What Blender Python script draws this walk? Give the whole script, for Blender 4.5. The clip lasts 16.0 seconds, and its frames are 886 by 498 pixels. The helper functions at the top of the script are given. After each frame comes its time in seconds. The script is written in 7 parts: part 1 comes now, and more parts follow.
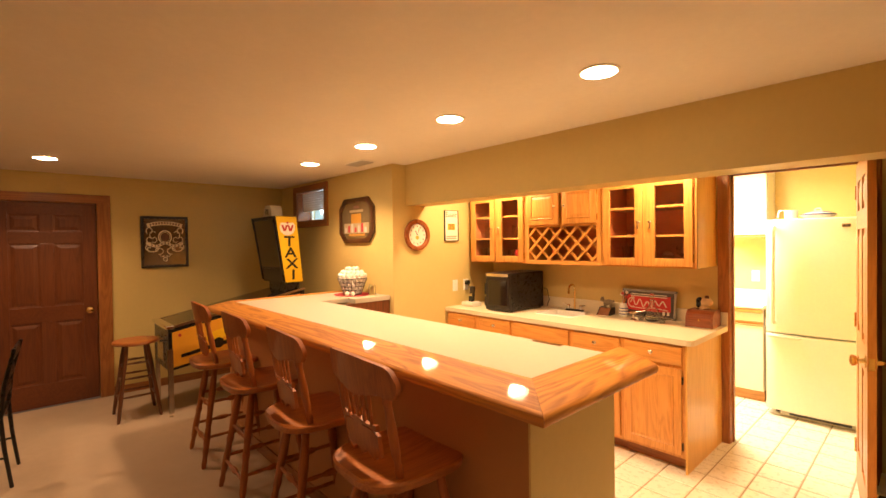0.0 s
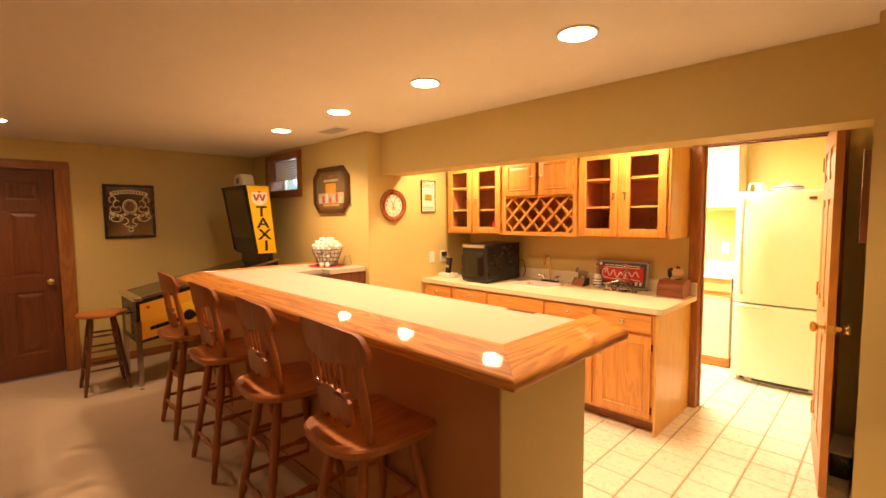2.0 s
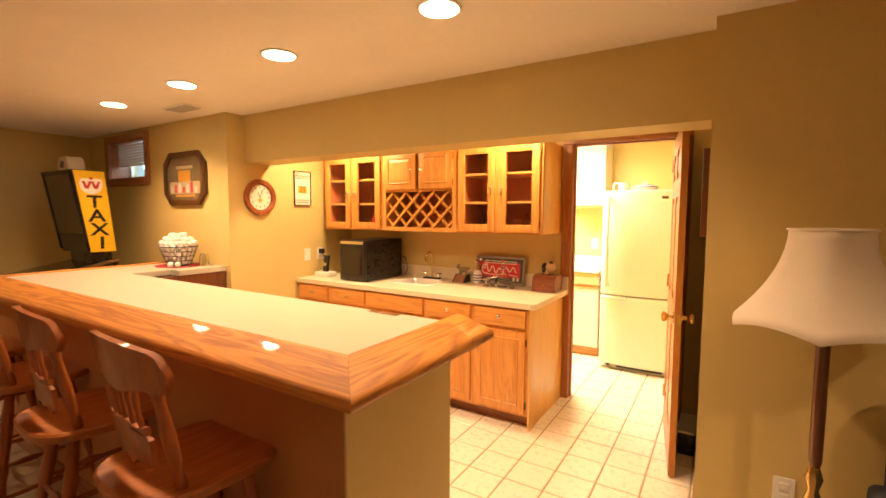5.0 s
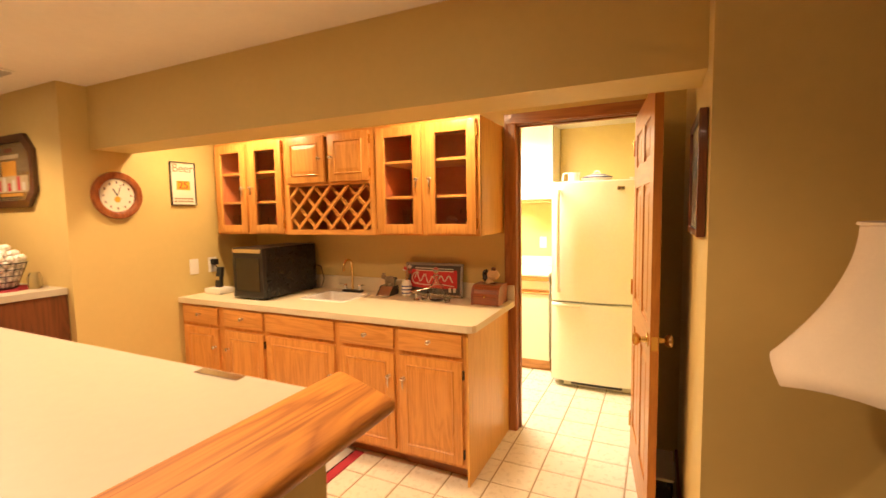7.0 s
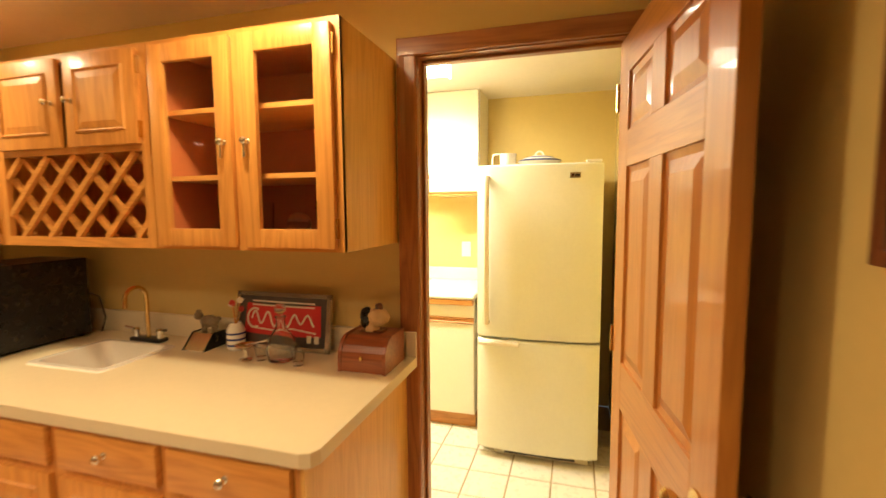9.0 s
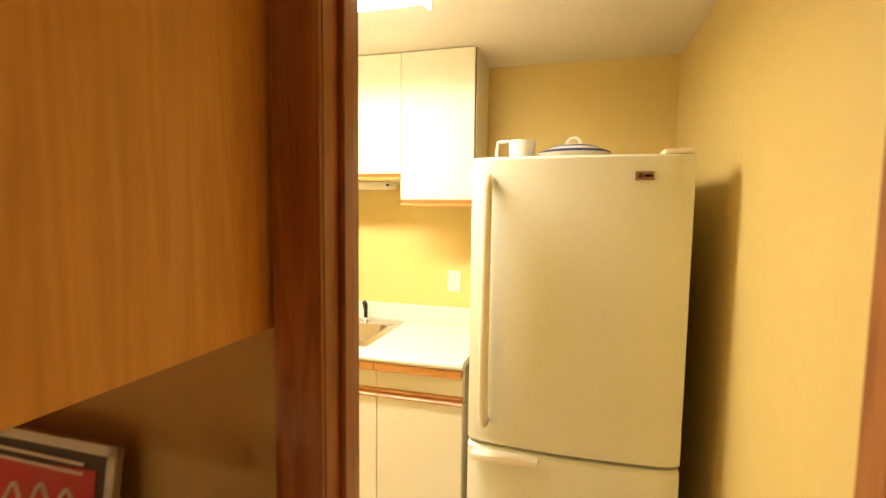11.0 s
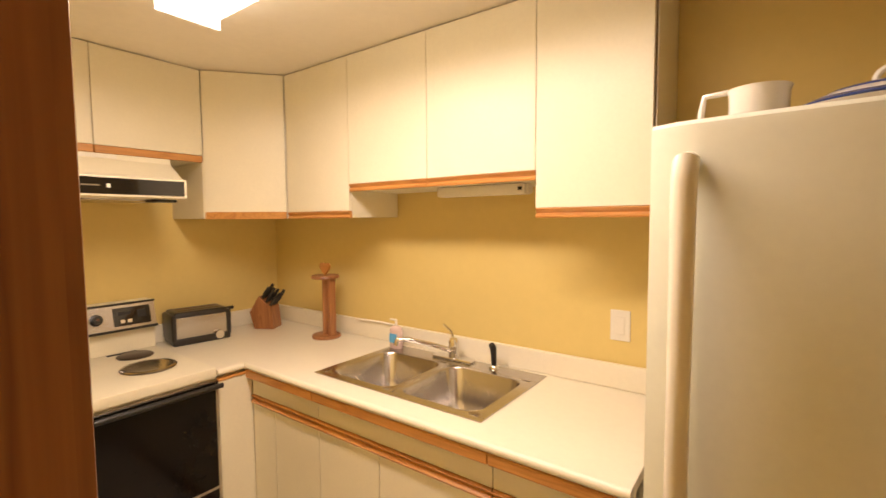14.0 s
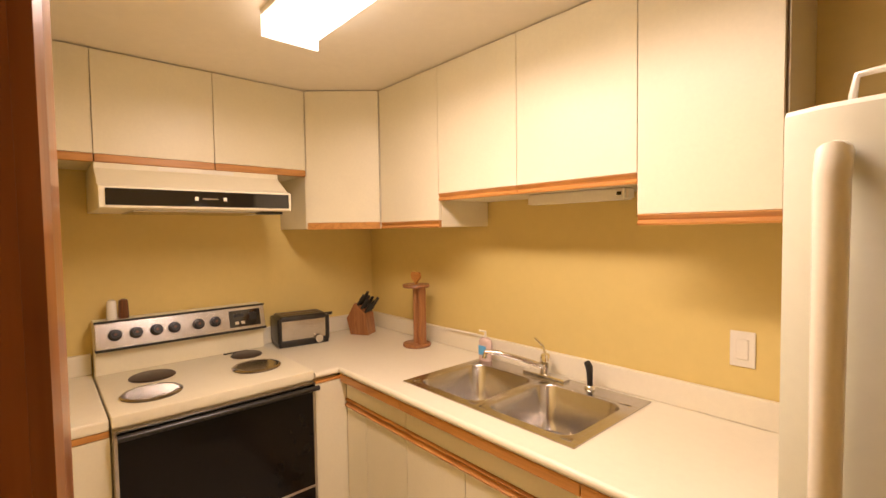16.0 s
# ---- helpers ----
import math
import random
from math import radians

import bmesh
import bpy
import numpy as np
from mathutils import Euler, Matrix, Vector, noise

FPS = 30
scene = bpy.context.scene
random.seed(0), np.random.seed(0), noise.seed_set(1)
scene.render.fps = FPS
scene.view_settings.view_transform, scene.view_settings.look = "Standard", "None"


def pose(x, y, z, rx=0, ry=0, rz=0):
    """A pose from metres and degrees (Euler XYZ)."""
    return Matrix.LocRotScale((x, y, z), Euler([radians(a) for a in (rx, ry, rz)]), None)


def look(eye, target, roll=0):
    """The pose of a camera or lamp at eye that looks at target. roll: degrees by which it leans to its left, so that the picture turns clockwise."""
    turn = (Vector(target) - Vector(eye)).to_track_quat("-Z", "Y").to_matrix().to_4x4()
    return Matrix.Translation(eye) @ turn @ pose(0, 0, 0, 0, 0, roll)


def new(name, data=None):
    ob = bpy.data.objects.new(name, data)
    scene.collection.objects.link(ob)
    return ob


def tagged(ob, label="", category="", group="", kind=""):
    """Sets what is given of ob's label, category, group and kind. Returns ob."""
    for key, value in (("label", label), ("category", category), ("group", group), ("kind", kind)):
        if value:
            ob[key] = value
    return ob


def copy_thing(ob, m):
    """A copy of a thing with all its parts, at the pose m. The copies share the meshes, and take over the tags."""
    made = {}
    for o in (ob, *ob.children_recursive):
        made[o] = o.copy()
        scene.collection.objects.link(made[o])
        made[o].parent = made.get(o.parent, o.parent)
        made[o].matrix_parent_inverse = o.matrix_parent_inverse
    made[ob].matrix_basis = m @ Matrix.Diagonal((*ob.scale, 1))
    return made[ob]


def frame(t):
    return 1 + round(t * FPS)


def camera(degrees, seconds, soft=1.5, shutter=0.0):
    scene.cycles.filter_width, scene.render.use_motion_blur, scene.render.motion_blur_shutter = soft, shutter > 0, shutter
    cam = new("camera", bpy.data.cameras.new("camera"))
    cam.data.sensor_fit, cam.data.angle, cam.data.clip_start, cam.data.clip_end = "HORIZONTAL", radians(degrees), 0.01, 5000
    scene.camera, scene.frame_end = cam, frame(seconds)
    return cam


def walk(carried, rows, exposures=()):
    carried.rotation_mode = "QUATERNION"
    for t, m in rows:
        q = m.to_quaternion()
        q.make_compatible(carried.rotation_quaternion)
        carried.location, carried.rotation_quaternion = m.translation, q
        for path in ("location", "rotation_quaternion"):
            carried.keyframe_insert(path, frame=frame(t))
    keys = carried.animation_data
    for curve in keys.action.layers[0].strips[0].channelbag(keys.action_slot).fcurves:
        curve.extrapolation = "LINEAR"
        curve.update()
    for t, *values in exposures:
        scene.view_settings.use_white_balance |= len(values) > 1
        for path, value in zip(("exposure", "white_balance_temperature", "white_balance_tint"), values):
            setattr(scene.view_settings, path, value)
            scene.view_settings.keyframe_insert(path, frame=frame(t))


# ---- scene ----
cam = camera(89.0, 16.0, 1.5, 0.5)
PATH = [
    (0, (1.035, -3.885, 1.555), (-0.437, -2.531, 1.526), -0.8),
    (0.5, (1.029, -3.877, 1.546), (-0.437, -2.519, 1.476), -0.6),
    (1, (1.026, -3.869, 1.54), (-0.428, -2.499, 1.434), -0.5),
    (1.5, (1.024, -3.858, 1.53), (-0.411, -2.471, 1.398), -0.5),
    (2, (1.025, -3.842, 1.524), (-0.38, -2.426, 1.379), -0.5),
    (2.5, (1.035, -3.823, 1.519), (-0.325, -2.364, 1.375), -0.5),
    (3, (1.043, -3.801, 1.514), (-0.259, -2.29, 1.374), -0.4),
    (3.5, (1.048, -3.77, 1.512), (-0.19, -2.206, 1.371), -0.2),
    (4, (1.05, -3.728, 1.502), (-0.124, -2.115, 1.362), -0.1),
    (4.2, (1.048, -3.706, 1.502), (-0.101, -2.077, 1.356), 0.0),
    (6.5, (0.893, -3.097, 1.489), (-0.007, -1.318, 1.332), -0.6),
    (7, (0.834, -2.869, 1.489), (-0.025, -1.071, 1.324), -1.0),
    (7.5, (0.793, -2.608, 1.481), (0.006, -0.777, 1.313), -1.0),
    (8, (0.725, -2.304, 1.472), (0.033, -0.436, 1.29), -0.3),
    (8.5, (0.652, -1.983, 1.464), (0.05, -0.084, 1.283), -0.3),
    (9, (0.572, -1.639, 1.477), (0.014, 0.273, 1.296), -0.4),
    (9.5, (0.491, -1.34, 1.492), (-0.037, 0.581, 1.323), -0.2),
    (9.7, (0.452, -1.229, 1.499), (-0.052, 0.7, 1.339), -0.1),
    (11.8, (0.286, -0.305, 1.53), (-0.277, 1.607, 1.366), 1.8),
    (12, (0.261, -0.242, 1.529), (-0.329, 1.661, 1.362), 1.7),
    (12.5, (0.251, -0.128, 1.529), (-0.462, 1.734, 1.379), 0.7),
    (13, (0.234, -0.045, 1.542), (-0.637, 1.75, 1.396), -0.1),
    (13.5, (0.223, 0.026, 1.547), (-0.814, 1.73, 1.41), -0.5),
    (14, (0.21, 0.062, 1.555), (-0.969, 1.672, 1.425), -0.4),
    (14.5, (0.203, 0.09, 1.561), (-1.089, 1.612, 1.439), -0.3),
    (15, (0.195, 0.11, 1.558), (-1.184, 1.555, 1.449), -0.5),
    (15.5, (0.194, 0.117, 1.558), (-1.255, 1.492, 1.463), -0.6),
    (16, (0.193, 0.118, 1.553), (-1.297, 1.449, 1.469), -0.8),
]
EXPOSURES = [(0.0, 0.66, 6750, 14), (4.0, 0.64, 6700, 14), (6.5, 0.42, 6550, 13), (7.5, 0.22, 6500, 11), (8.0, 0.14, 6450, 7), (9.0, -0.1, 6250, 1), (9.5, -0.18, 6250, 2), (12.0, -0.93, 6450, 10), (12.5, -1.04, 6450, 12), (13.0, -1.22, 6450, 16), (13.5, -1.43, 6500, 20), (14.0, -1.57, 6550, 24), (16.0, -1.64, 6550, 29)]
walk(cam, [(t, look(eye, target, roll)) for t, eye, target, roll in PATH], EXPOSURES)

# ---- light ----
world = bpy.data.worlds.new("world")
scene.world = world
world.use_nodes = True
world.node_tree.nodes["Background"].inputs[0].default_value = (0.55, 0.65, 0.8, 1)
world.node_tree.nodes["Background"].inputs[1].default_value = 0.3

WARM = (1.0, 0.655, 0.375)
TUBE = (1.0, 0.855, 0.69)
CEIL = 2.29
# The first can is unseen, added to brighten the wall behind the floor lamp.
CANS = [(2.2, -3.1), (0.052, -2.045), (-0.906, -2.03), (-1.856, -2.0), (-2.81, -1.98), (-3.843, -3.77)]
ALCOVE_CANS = [(-1.80, -0.75), (-0.30, -0.75)]
# Unseen row behind the camera, added as fill; its places are assumed.
REAR_FILL_CANS = [(-3.0, -5.4), (-1.0, -5.4), (1.2, -5.4)]
CAN_WATTS, REAR_FILL_WATTS, ALCOVE_WATTS, TUBE_WATTS = 58.0, 6.0, 47.0, 60.0


def down_lamp(name, x, y, z, watts, colour, size, spread=150):
    data = bpy.data.lights.new(name, "SPOT")
    data.energy, data.color, data.shadow_soft_size = watts, colour, size
    data.spot_size, data.spot_blend = radians(spread), 0.7
    ob = new(name, data)
    ob.matrix_basis = pose(x, y, z)
    return ob


for x, y in CANS:
    down_lamp("downlight_beam", x, y, CEIL - 0.03, CAN_WATTS if y > -3 else 0.7 * CAN_WATTS, WARM, 0.05, 140)
# added fill from the unseen rear row
for x, y in REAR_FILL_CANS:
    down_lamp("downlight_beam", x, y, CEIL - 0.03, REAR_FILL_WATTS, WARM, 0.05, 152)
for x, y in ALCOVE_CANS:
    down_lamp("downlight_beam", x, y, CEIL - 0.03, ALCOVE_WATTS, (1.0, 0.70, 0.39), 0.05, 168)
tube = bpy.data.lights.new("tube_light", "AREA")
tube.shape, tube.size, tube.size_y = "RECTANGLE", 1.15, 0.18
tube.energy, tube.color, tube.spread = TUBE_WATTS, TUBE, radians(175)
new("tube_light", tube).matrix_basis = pose(-0.72, 0.79, 2.19)
# daylight in the small window
sky = bpy.data.lights.new("window_daylight", "AREA")
sky.shape, sky.size, sky.size_y, sky.energy, sky.color = "RECTANGLE", 0.7, 0.35, 2.0, (0.6, 0.8, 1.0)
new("window_daylight", sky).matrix_basis = look((-3.99, -1.1, 2.02), (-3.99, -1.6, 1.9))


# ---- materials ----
def nodes_of(name):
    m = bpy.data.materials.new(name)
    m.use_nodes = True
    t = m.node_tree
    return m, t, t.nodes["Principled BSDF"]


def add(t, kind, **sets):
    n = t.nodes.new(kind)
    for key, value in sets.items():
        n.inputs[key.replace("_", " ")].default_value = value
    return n


def coords(t, scale=(1, 1, 1), world_space=False):
    m = t.nodes.new("ShaderNodeMapping")
    m.inputs["Scale"].default_value = scale
    if world_space:
        t.links.new(t.nodes.new("ShaderNodeNewGeometry").outputs["Position"], m.inputs["Vector"])
    else:
        t.links.new(t.nodes.new("ShaderNodeTexCoord").outputs["Object"], m.inputs["Vector"])
    return m.outputs["Vector"]


def noise_fac(t, vec, scale, detail=4.0, rough=0.55, dist=0.0):
    n = add(t, "ShaderNodeTexNoise", Scale=scale, Detail=detail, Roughness=rough, Distortion=dist)
    t.links.new(vec, n.inputs["Vector"])
    return n.outputs["Fac"]


def ramp(t, fac, stops):
    r = t.nodes.new("ShaderNodeValToRGB")
    while len(r.color_ramp.elements) < len(stops):
        r.color_ramp.elements.new(0.5)
    for e, (p, c) in zip(r.color_ramp.elements, stops):
        e.position, e.color = p, (*c, 1)
    t.links.new(fac, r.inputs["Fac"])
    return r.outputs["Color"]


def bumped(t, b, fac, strength, distance=0.002):
    n = t.nodes.new("ShaderNodeBump")
    n.inputs["Strength"].default_value, n.inputs["Distance"].default_value = strength, distance
    t.links.new(fac, n.inputs["Height"])
    t.links.new(n.outputs["Normal"], b.inputs["Normal"])


def mixed(t, a, b, fac, mode="MIX"):
    n = t.nodes.new("ShaderNodeMix")
    n.data_type, n.blend_type = "RGBA", mode
    if isinstance(fac, float):
        n.inputs[0].default_value = fac
    else:
        t.links.new(fac, n.inputs[0])
    for sock, v in ((n.inputs[6], a), (n.inputs[7], b)):
        if isinstance(v, tuple):
            sock.default_value = (*v, 1)
        else:
            t.links.new(v, sock)
    return n.outputs[2]


def plain(name, colour, rough=0.5, metal=0.0, vary=0.08, scale=14.0, bump=0.0, bump_scale=120.0, coat=0.0, emit=0.0, world_space=False):
    """A surface with mottling at two scales, and fine relief."""
    m, t, b = nodes_of(name)
    v = coords(t, world_space=world_space)
    lo, hi = (tuple(max(0, min(1, c * k)) for c in colour) for k in (1 - vary, 1 + vary))
    big = ramp(t, noise_fac(t, v, scale), [(0.3, lo), (0.7, hi)])
    fine = noise_fac(t, v, scale * 11, 3)
    t.links.new(mixed(t, big, tuple(c * 0.93 for c in colour), fine, "MIX"), b.inputs["Base Color"])
    b.inputs["Metallic"].default_value = metal
    r = t.nodes.new("ShaderNodeMapRange")
    r.inputs["To Min"].default_value, r.inputs["To Max"].default_value = max(0.02, rough * 0.85), min(1, rough * 1.15)
    t.links.new(noise_fac(t, v, scale * 3), r.inputs["Value"])
    t.links.new(r.outputs["Result"], b.inputs["Roughness"])
    b.inputs["Coat Weight"].default_value = coat
    b.inputs["Coat Roughness"].default_value = 0.08
    if bump:
        bumped(t, b, noise_fac(t, v, bump_scale, 5), bump)
    if emit:
        b.inputs["Emission Color"].default_value = (*colour, 1)
        b.inputs["Emission Strength"].default_value = emit
    return m


def wood(name, light, dark, axis, rough=0.32, coat=0.3, size=1.0):
    """Oak: long stretched grain along one axis, cathedral figure, pores."""
    m, t, b = nodes_of(name)
    long = [9.0 / size] * 3
    long["xyz".index(axis)] = 0.7 / size
    pores = [170.0 / size] * 3
    pores["xyz".index(axis)] = 5.0 / size
    info = t.nodes.new("ShaderNodeObjectInfo")
    shift = t.nodes.new("ShaderNodeVectorMath")
    shift.operation = "MULTIPLY_ADD"
    shift.inputs[1].default_value = (7.3, 5.1, 9.7)
    t.links.new(info.outputs["Random"], shift.inputs[0])
    base = t.nodes.new("ShaderNodeTexCoord")
    t.links.new(base.outputs["Object"], shift.inputs[2])
    outs = []
    for sc in (long, pores):
        mp = t.nodes.new("ShaderNodeMapping")
        mp.inputs["Scale"].default_value = sc
        t.links.new(shift.outputs[0], mp.inputs["Vector"])
        outs.append(mp.outputs["Vector"])
    figure = noise_fac(t, outs[0], 1.5, 3, 0.5, 1.2)
    rings = t.nodes.new("ShaderNodeMath")
    rings.operation = "PINGPONG"
    rings.inputs[1].default_value = 0.09
    t.links.new(figure, rings.inputs[0])
    scaled = t.nodes.new("ShaderNodeMath")
    scaled.operation = "MULTIPLY"
    scaled.inputs[1].default_value = 11.0
    t.links.new(rings.outputs[0], scaled.inputs[0])
    mid = tuple(0.5 * (a + c) for a, c in zip(light, dark))
    col = ramp(t, scaled.outputs[0], [(0.0, dark), (0.35, mid), (0.8, light)])
    pore = noise_fac(t, outs[1], 1.0, 2, 0.6)
    col = mixed(t, col, ramp(t, pore, [(0.35, tuple(0.7 * c for c in dark)), (0.55, light)]), 0.2, "MIX")
    t.links.new(col, b.inputs["Base Color"])
    b.inputs["Roughness"].default_value = rough
    b.inputs["Coat Weight"].default_value = coat
    b.inputs["Coat Roughness"].default_value = 0.045
    bumped(t, b, pore, 0.12, 0.001)
    return m


def glass(name, colour=(0.95, 0.97, 0.95), rough=0.0, ior=1.45):
    m, t, b = nodes_of(name)
    b.inputs["Base Color"].default_value = (*colour, 1)
    b.inputs["Transmission Weight"].default_value = 1.0
    b.inputs["Roughness"].default_value = rough
    b.inputs["IOR"].default_value = ior
    return m


def glow(name, colour, strength):
    m, t, b = nodes_of(name)
    b.inputs["Base Color"].default_value = (*colour, 1)
    b.inputs["Emission Color"].default_value = (*colour, 1)
    b.inputs["Emission Strength"].default_value = strength
    return m


WALL = (0.66, 0.50, 0.185)
M_wall = plain("wall_paint", WALL, 0.6, vary=0.03, scale=2.5, bump=0.12, bump_scale=260, world_space=True)
M_kwall = plain("kitchen_wall_paint", (0.76, 0.59, 0.215), 0.5, vary=0.03, scale=2.5, bump=0.1, bump_scale=260, world_space=True)
M_ceil = plain("ceiling_paint", (0.89, 0.83, 0.73), 0.8, vary=0.03, scale=3, bump=0.25, bump_scale=180, world_space=True)
M_carpet = plain("carpet_pile", (0.56, 0.415, 0.285), 0.95, vary=0.16, scale=1.6, bump=0.9, bump_scale=420, world_space=True)
M_grout = plain("grout", (0.43, 0.34, 0.21), 0.9, vary=0.12, scale=6, world_space=True)
M_tile = plain("floor_tile_glaze", (0.80, 0.74, 0.60), 0.28, vary=0.04, scale=9, bump=0.03, bump_scale=40, world_space=True)
OAK_L, OAK_D = (0.71, 0.335, 0.082), (0.56, 0.235, 0.05)
M_oakx, M_oaky, M_oakz = (wood("oak_" + a, OAK_L, OAK_D, a, 0.36, 0.2) for a in "xyz")
# Side veneer: brighter and yellower to carry the light falling on the sides.
M_sidez = wood("oak_veneer_lit", (0.78, 0.46, 0.11), (0.68, 0.37, 0.075), "z", 0.4, 0.15)
M_railx, M_raily = (wood("bar_oak_" + a, (0.62, 0.25, 0.034), (0.33, 0.105, 0.014), a, 0.6, 0.42, 1.2) for a in "xy")
M_trimx, M_trimy, M_trimz = (wood("stained_trim_" + a, (0.38, 0.14, 0.036), (0.25, 0.082, 0.02), a, 0.33, 0.3) for a in "xyz")
M_doorz, M_doory = (wood("stained_fir_" + a, (0.165, 0.043, 0.010), (0.115, 0.028, 0.006), a, 0.45, 0.2) for a in "zy")
M_pinez, M_pinex = (wood("door_oak_" + a, (0.50, 0.20, 0.037), (0.42, 0.155, 0.027), a, 0.42, 0.25) for a in "zx")
M_stool = wood("stool_oak", (0.37, 0.098, 0.014), (0.27, 0.066, 0.009), "z", 0.5, 0.45)
M_stoolseat = wood("stool_seat_oak", (0.44, 0.135, 0.022), (0.33, 0.088, 0.013), "y", 0.5, 0.45)
# Tan paint under the rail: shade and reddish bounce put into the colour.
M_barfront = plain("bar_front_in_bounce", (0.46, 0.205, 0.07), 0.55, vary=0.05, scale=5, bump=0.1, bump_scale=260)
M_dkwood = wood("walnut_stain", (0.17, 0.056, 0.02), (0.095, 0.03, 0.011), "z", 0.3, 0.4)
M_inside = plain("cabinet_inside", (0.60, 0.20, 0.075), 0.5, vary=0.12)
# One cream laminate twice: lifted for the dim alcove, dimmed under the bar cans.
M_lam = plain("laminate_cream", (0.77, 0.68, 0.47), 0.35, vary=0.03, scale=30, bump=0.04, bump_scale=300)
M_lamdim = plain("laminate_cream_dimmed", (0.52, 0.47, 0.36), 0.35, vary=0.04, scale=30, bump=0.04, bump_scale=300)
M_kcab = plain("cabinet_almond", (0.84, 0.78, 0.60), 0.38, vary=0.025, scale=8)
M_kgap = plain("shadow_gap", (0.18, 0.12, 0.06), 0.8)
M_kcounter = plain("kitchen_laminate", (0.86, 0.80, 0.64), 0.3, vary=0.03, scale=40)
M_koak = wood("oak_pull", (0.60, 0.28, 0.07), (0.44, 0.18, 0.04), "x", 0.35, 0.3)
M_koaky = wood("oak_pull_y", (0.60, 0.28, 0.07), (0.44, 0.18, 0.04), "y", 0.35, 0.3)
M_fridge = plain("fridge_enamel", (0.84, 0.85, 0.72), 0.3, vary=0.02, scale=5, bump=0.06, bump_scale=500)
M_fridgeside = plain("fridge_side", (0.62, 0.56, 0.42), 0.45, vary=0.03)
M_handle = plain("handle_enamel", (0.88, 0.83, 0.70), 0.25, vary=0.02)
M_chrome = plain("chrome", (0.85, 0.84, 0.82), 0.1, 1.0, vary=0.02)
M_nickel = plain("nickel", (0.78, 0.74, 0.66), 0.2, 1.0, vary=0.04)
M_brass = plain("brass", (0.72, 0.50, 0.20), 0.22, 1.0, vary=0.06)
M_steel = plain("brushed_steel", (0.56, 0.53, 0.50), 0.24, 1.0, vary=0.07, scale=30)
M_black = plain("black_plastic", (0.02, 0.018, 0.016), 0.3, vary=0.2)
M_blackglass = plain("black_glass", (0.012, 0.01, 0.009), 0.06, vary=0.1, coat=0.5)
M_ovenglass = plain("oven_glass", (0.008, 0.006, 0.005), 0.1, vary=0.1)
M_ovenglass.node_tree.nodes["Principled BSDF"].inputs["Specular IOR Level"].default_value = 0.2
M_matblack = plain("black_paint", (0.008, 0.007, 0.006), 0.28, vary=0.2)
M_white = plain("white_plastic", (0.84, 0.80, 0.70), 0.35, vary=0.03)
M_china = plain("white_china", (0.86, 0.83, 0.76), 0.15, vary=0.02, coat=0.3)
M_paper = plain("print_paper", (0.78, 0.72, 0.56), 0.6, vary=0.05)
M_red = plain("red_paint", (0.50, 0.035, 0.03), 0.4, vary=0.12)
M_redcloth = plain("red_cloth", (0.42, 0.03, 0.045), 0.85, vary=0.12, bump=0.4, bump_scale=400)
M_greycloth = plain("grey_cloth", (0.52, 0.49, 0.44), 0.9, vary=0.1, bump=0.4, bump_scale=400)
M_yellow = plain("yellow_art", (0.85, 0.52, 0.02), 0.35, vary=0.04)
M_orange = plain("orange_art", (0.78, 0.36, 0.03), 0.4, vary=0.06)
M_blue = plain("blue_glaze", (0.05, 0.08, 0.26), 0.25, vary=0.1)
M_shade = plain("lamp_fabric", (0.80, 0.70, 0.56), 0.8, vary=0.04, bump=0.3, bump_scale=500)
M_glass = glass("clear_glass")
M_pane = glass("window_pane", (0.97, 0.98, 0.97), 0.0, 1.12)
M_lens = glow("can_lens", (1.0, 0.80, 0.52), 26.0)
M_diffuser = glow("tube_diffuser", (1.0, 0.90, 0.68), 16.0)
M_day = glow("outdoor_light", (0.35, 0.5, 0.6), 0.7)


# ---- mesh tools ----
def box(bm, x0, x1, y0, y1, z0, z1, bevel=0.0, seg=2):
    m = Matrix.LocRotScale(((x0 + x1) / 2, (y0 + y1) / 2, (z0 + z1) / 2), None, (abs(x1 - x0), abs(y1 - y0), abs(z1 - z0)))
    made = bmesh.ops.create_cube(bm, size=1, matrix=m)["verts"]
    if bevel:
        edges = {e for v in made for e in v.link_edges}
        bmesh.ops.bevel(bm, geom=list(edges), offset=bevel, segments=seg, affect="EDGES", profile=0.6)
    return bm


def B(x0, x1, y0, y1, z0, z1, bevel=0.0, seg=2):
    return box(bmesh.new(), x0, x1, y0, y1, z0, z1, bevel, seg)


def ring_of(bm, centre, u, v, r, n):
    return [bm.verts.new(centre + u * (math.cos(2 * math.pi * i / n) * r) + v * (math.sin(2 * math.pi * i / n) * r)) for i in range(n)]


def tube_path(bm, pts, radii, n=10, caps=True):
    """A round bar through points, with a radius at each."""
    pts = [Vector(p) for p in pts]
    if isinstance(radii, (int, float)):
        radii = [radii] * len(pts)
    last, side = None, None
    for i, p in enumerate(pts):
        d = (pts[min(i + 1, len(pts) - 1)] - pts[max(i - 1, 0)]).normalized()
        ref = side if side is not None else (Vector((1, 0, 0)) if abs(d.x) < 0.8 else Vector((0, 1, 0)))
        v = d.cross(ref).normalized()
        side = v.cross(d).normalized()
        now = ring_of(bm, p, side, v, radii[i], n)
        if last:
            for k in range(n):
                bm.faces.new((last[k], last[(k + 1) % n], now[(k + 1) % n], now[k]))
        elif caps:
            bm.faces.new(now)
        last = now
    if caps:
        bm.faces.new(list(reversed(last)))
    return bm


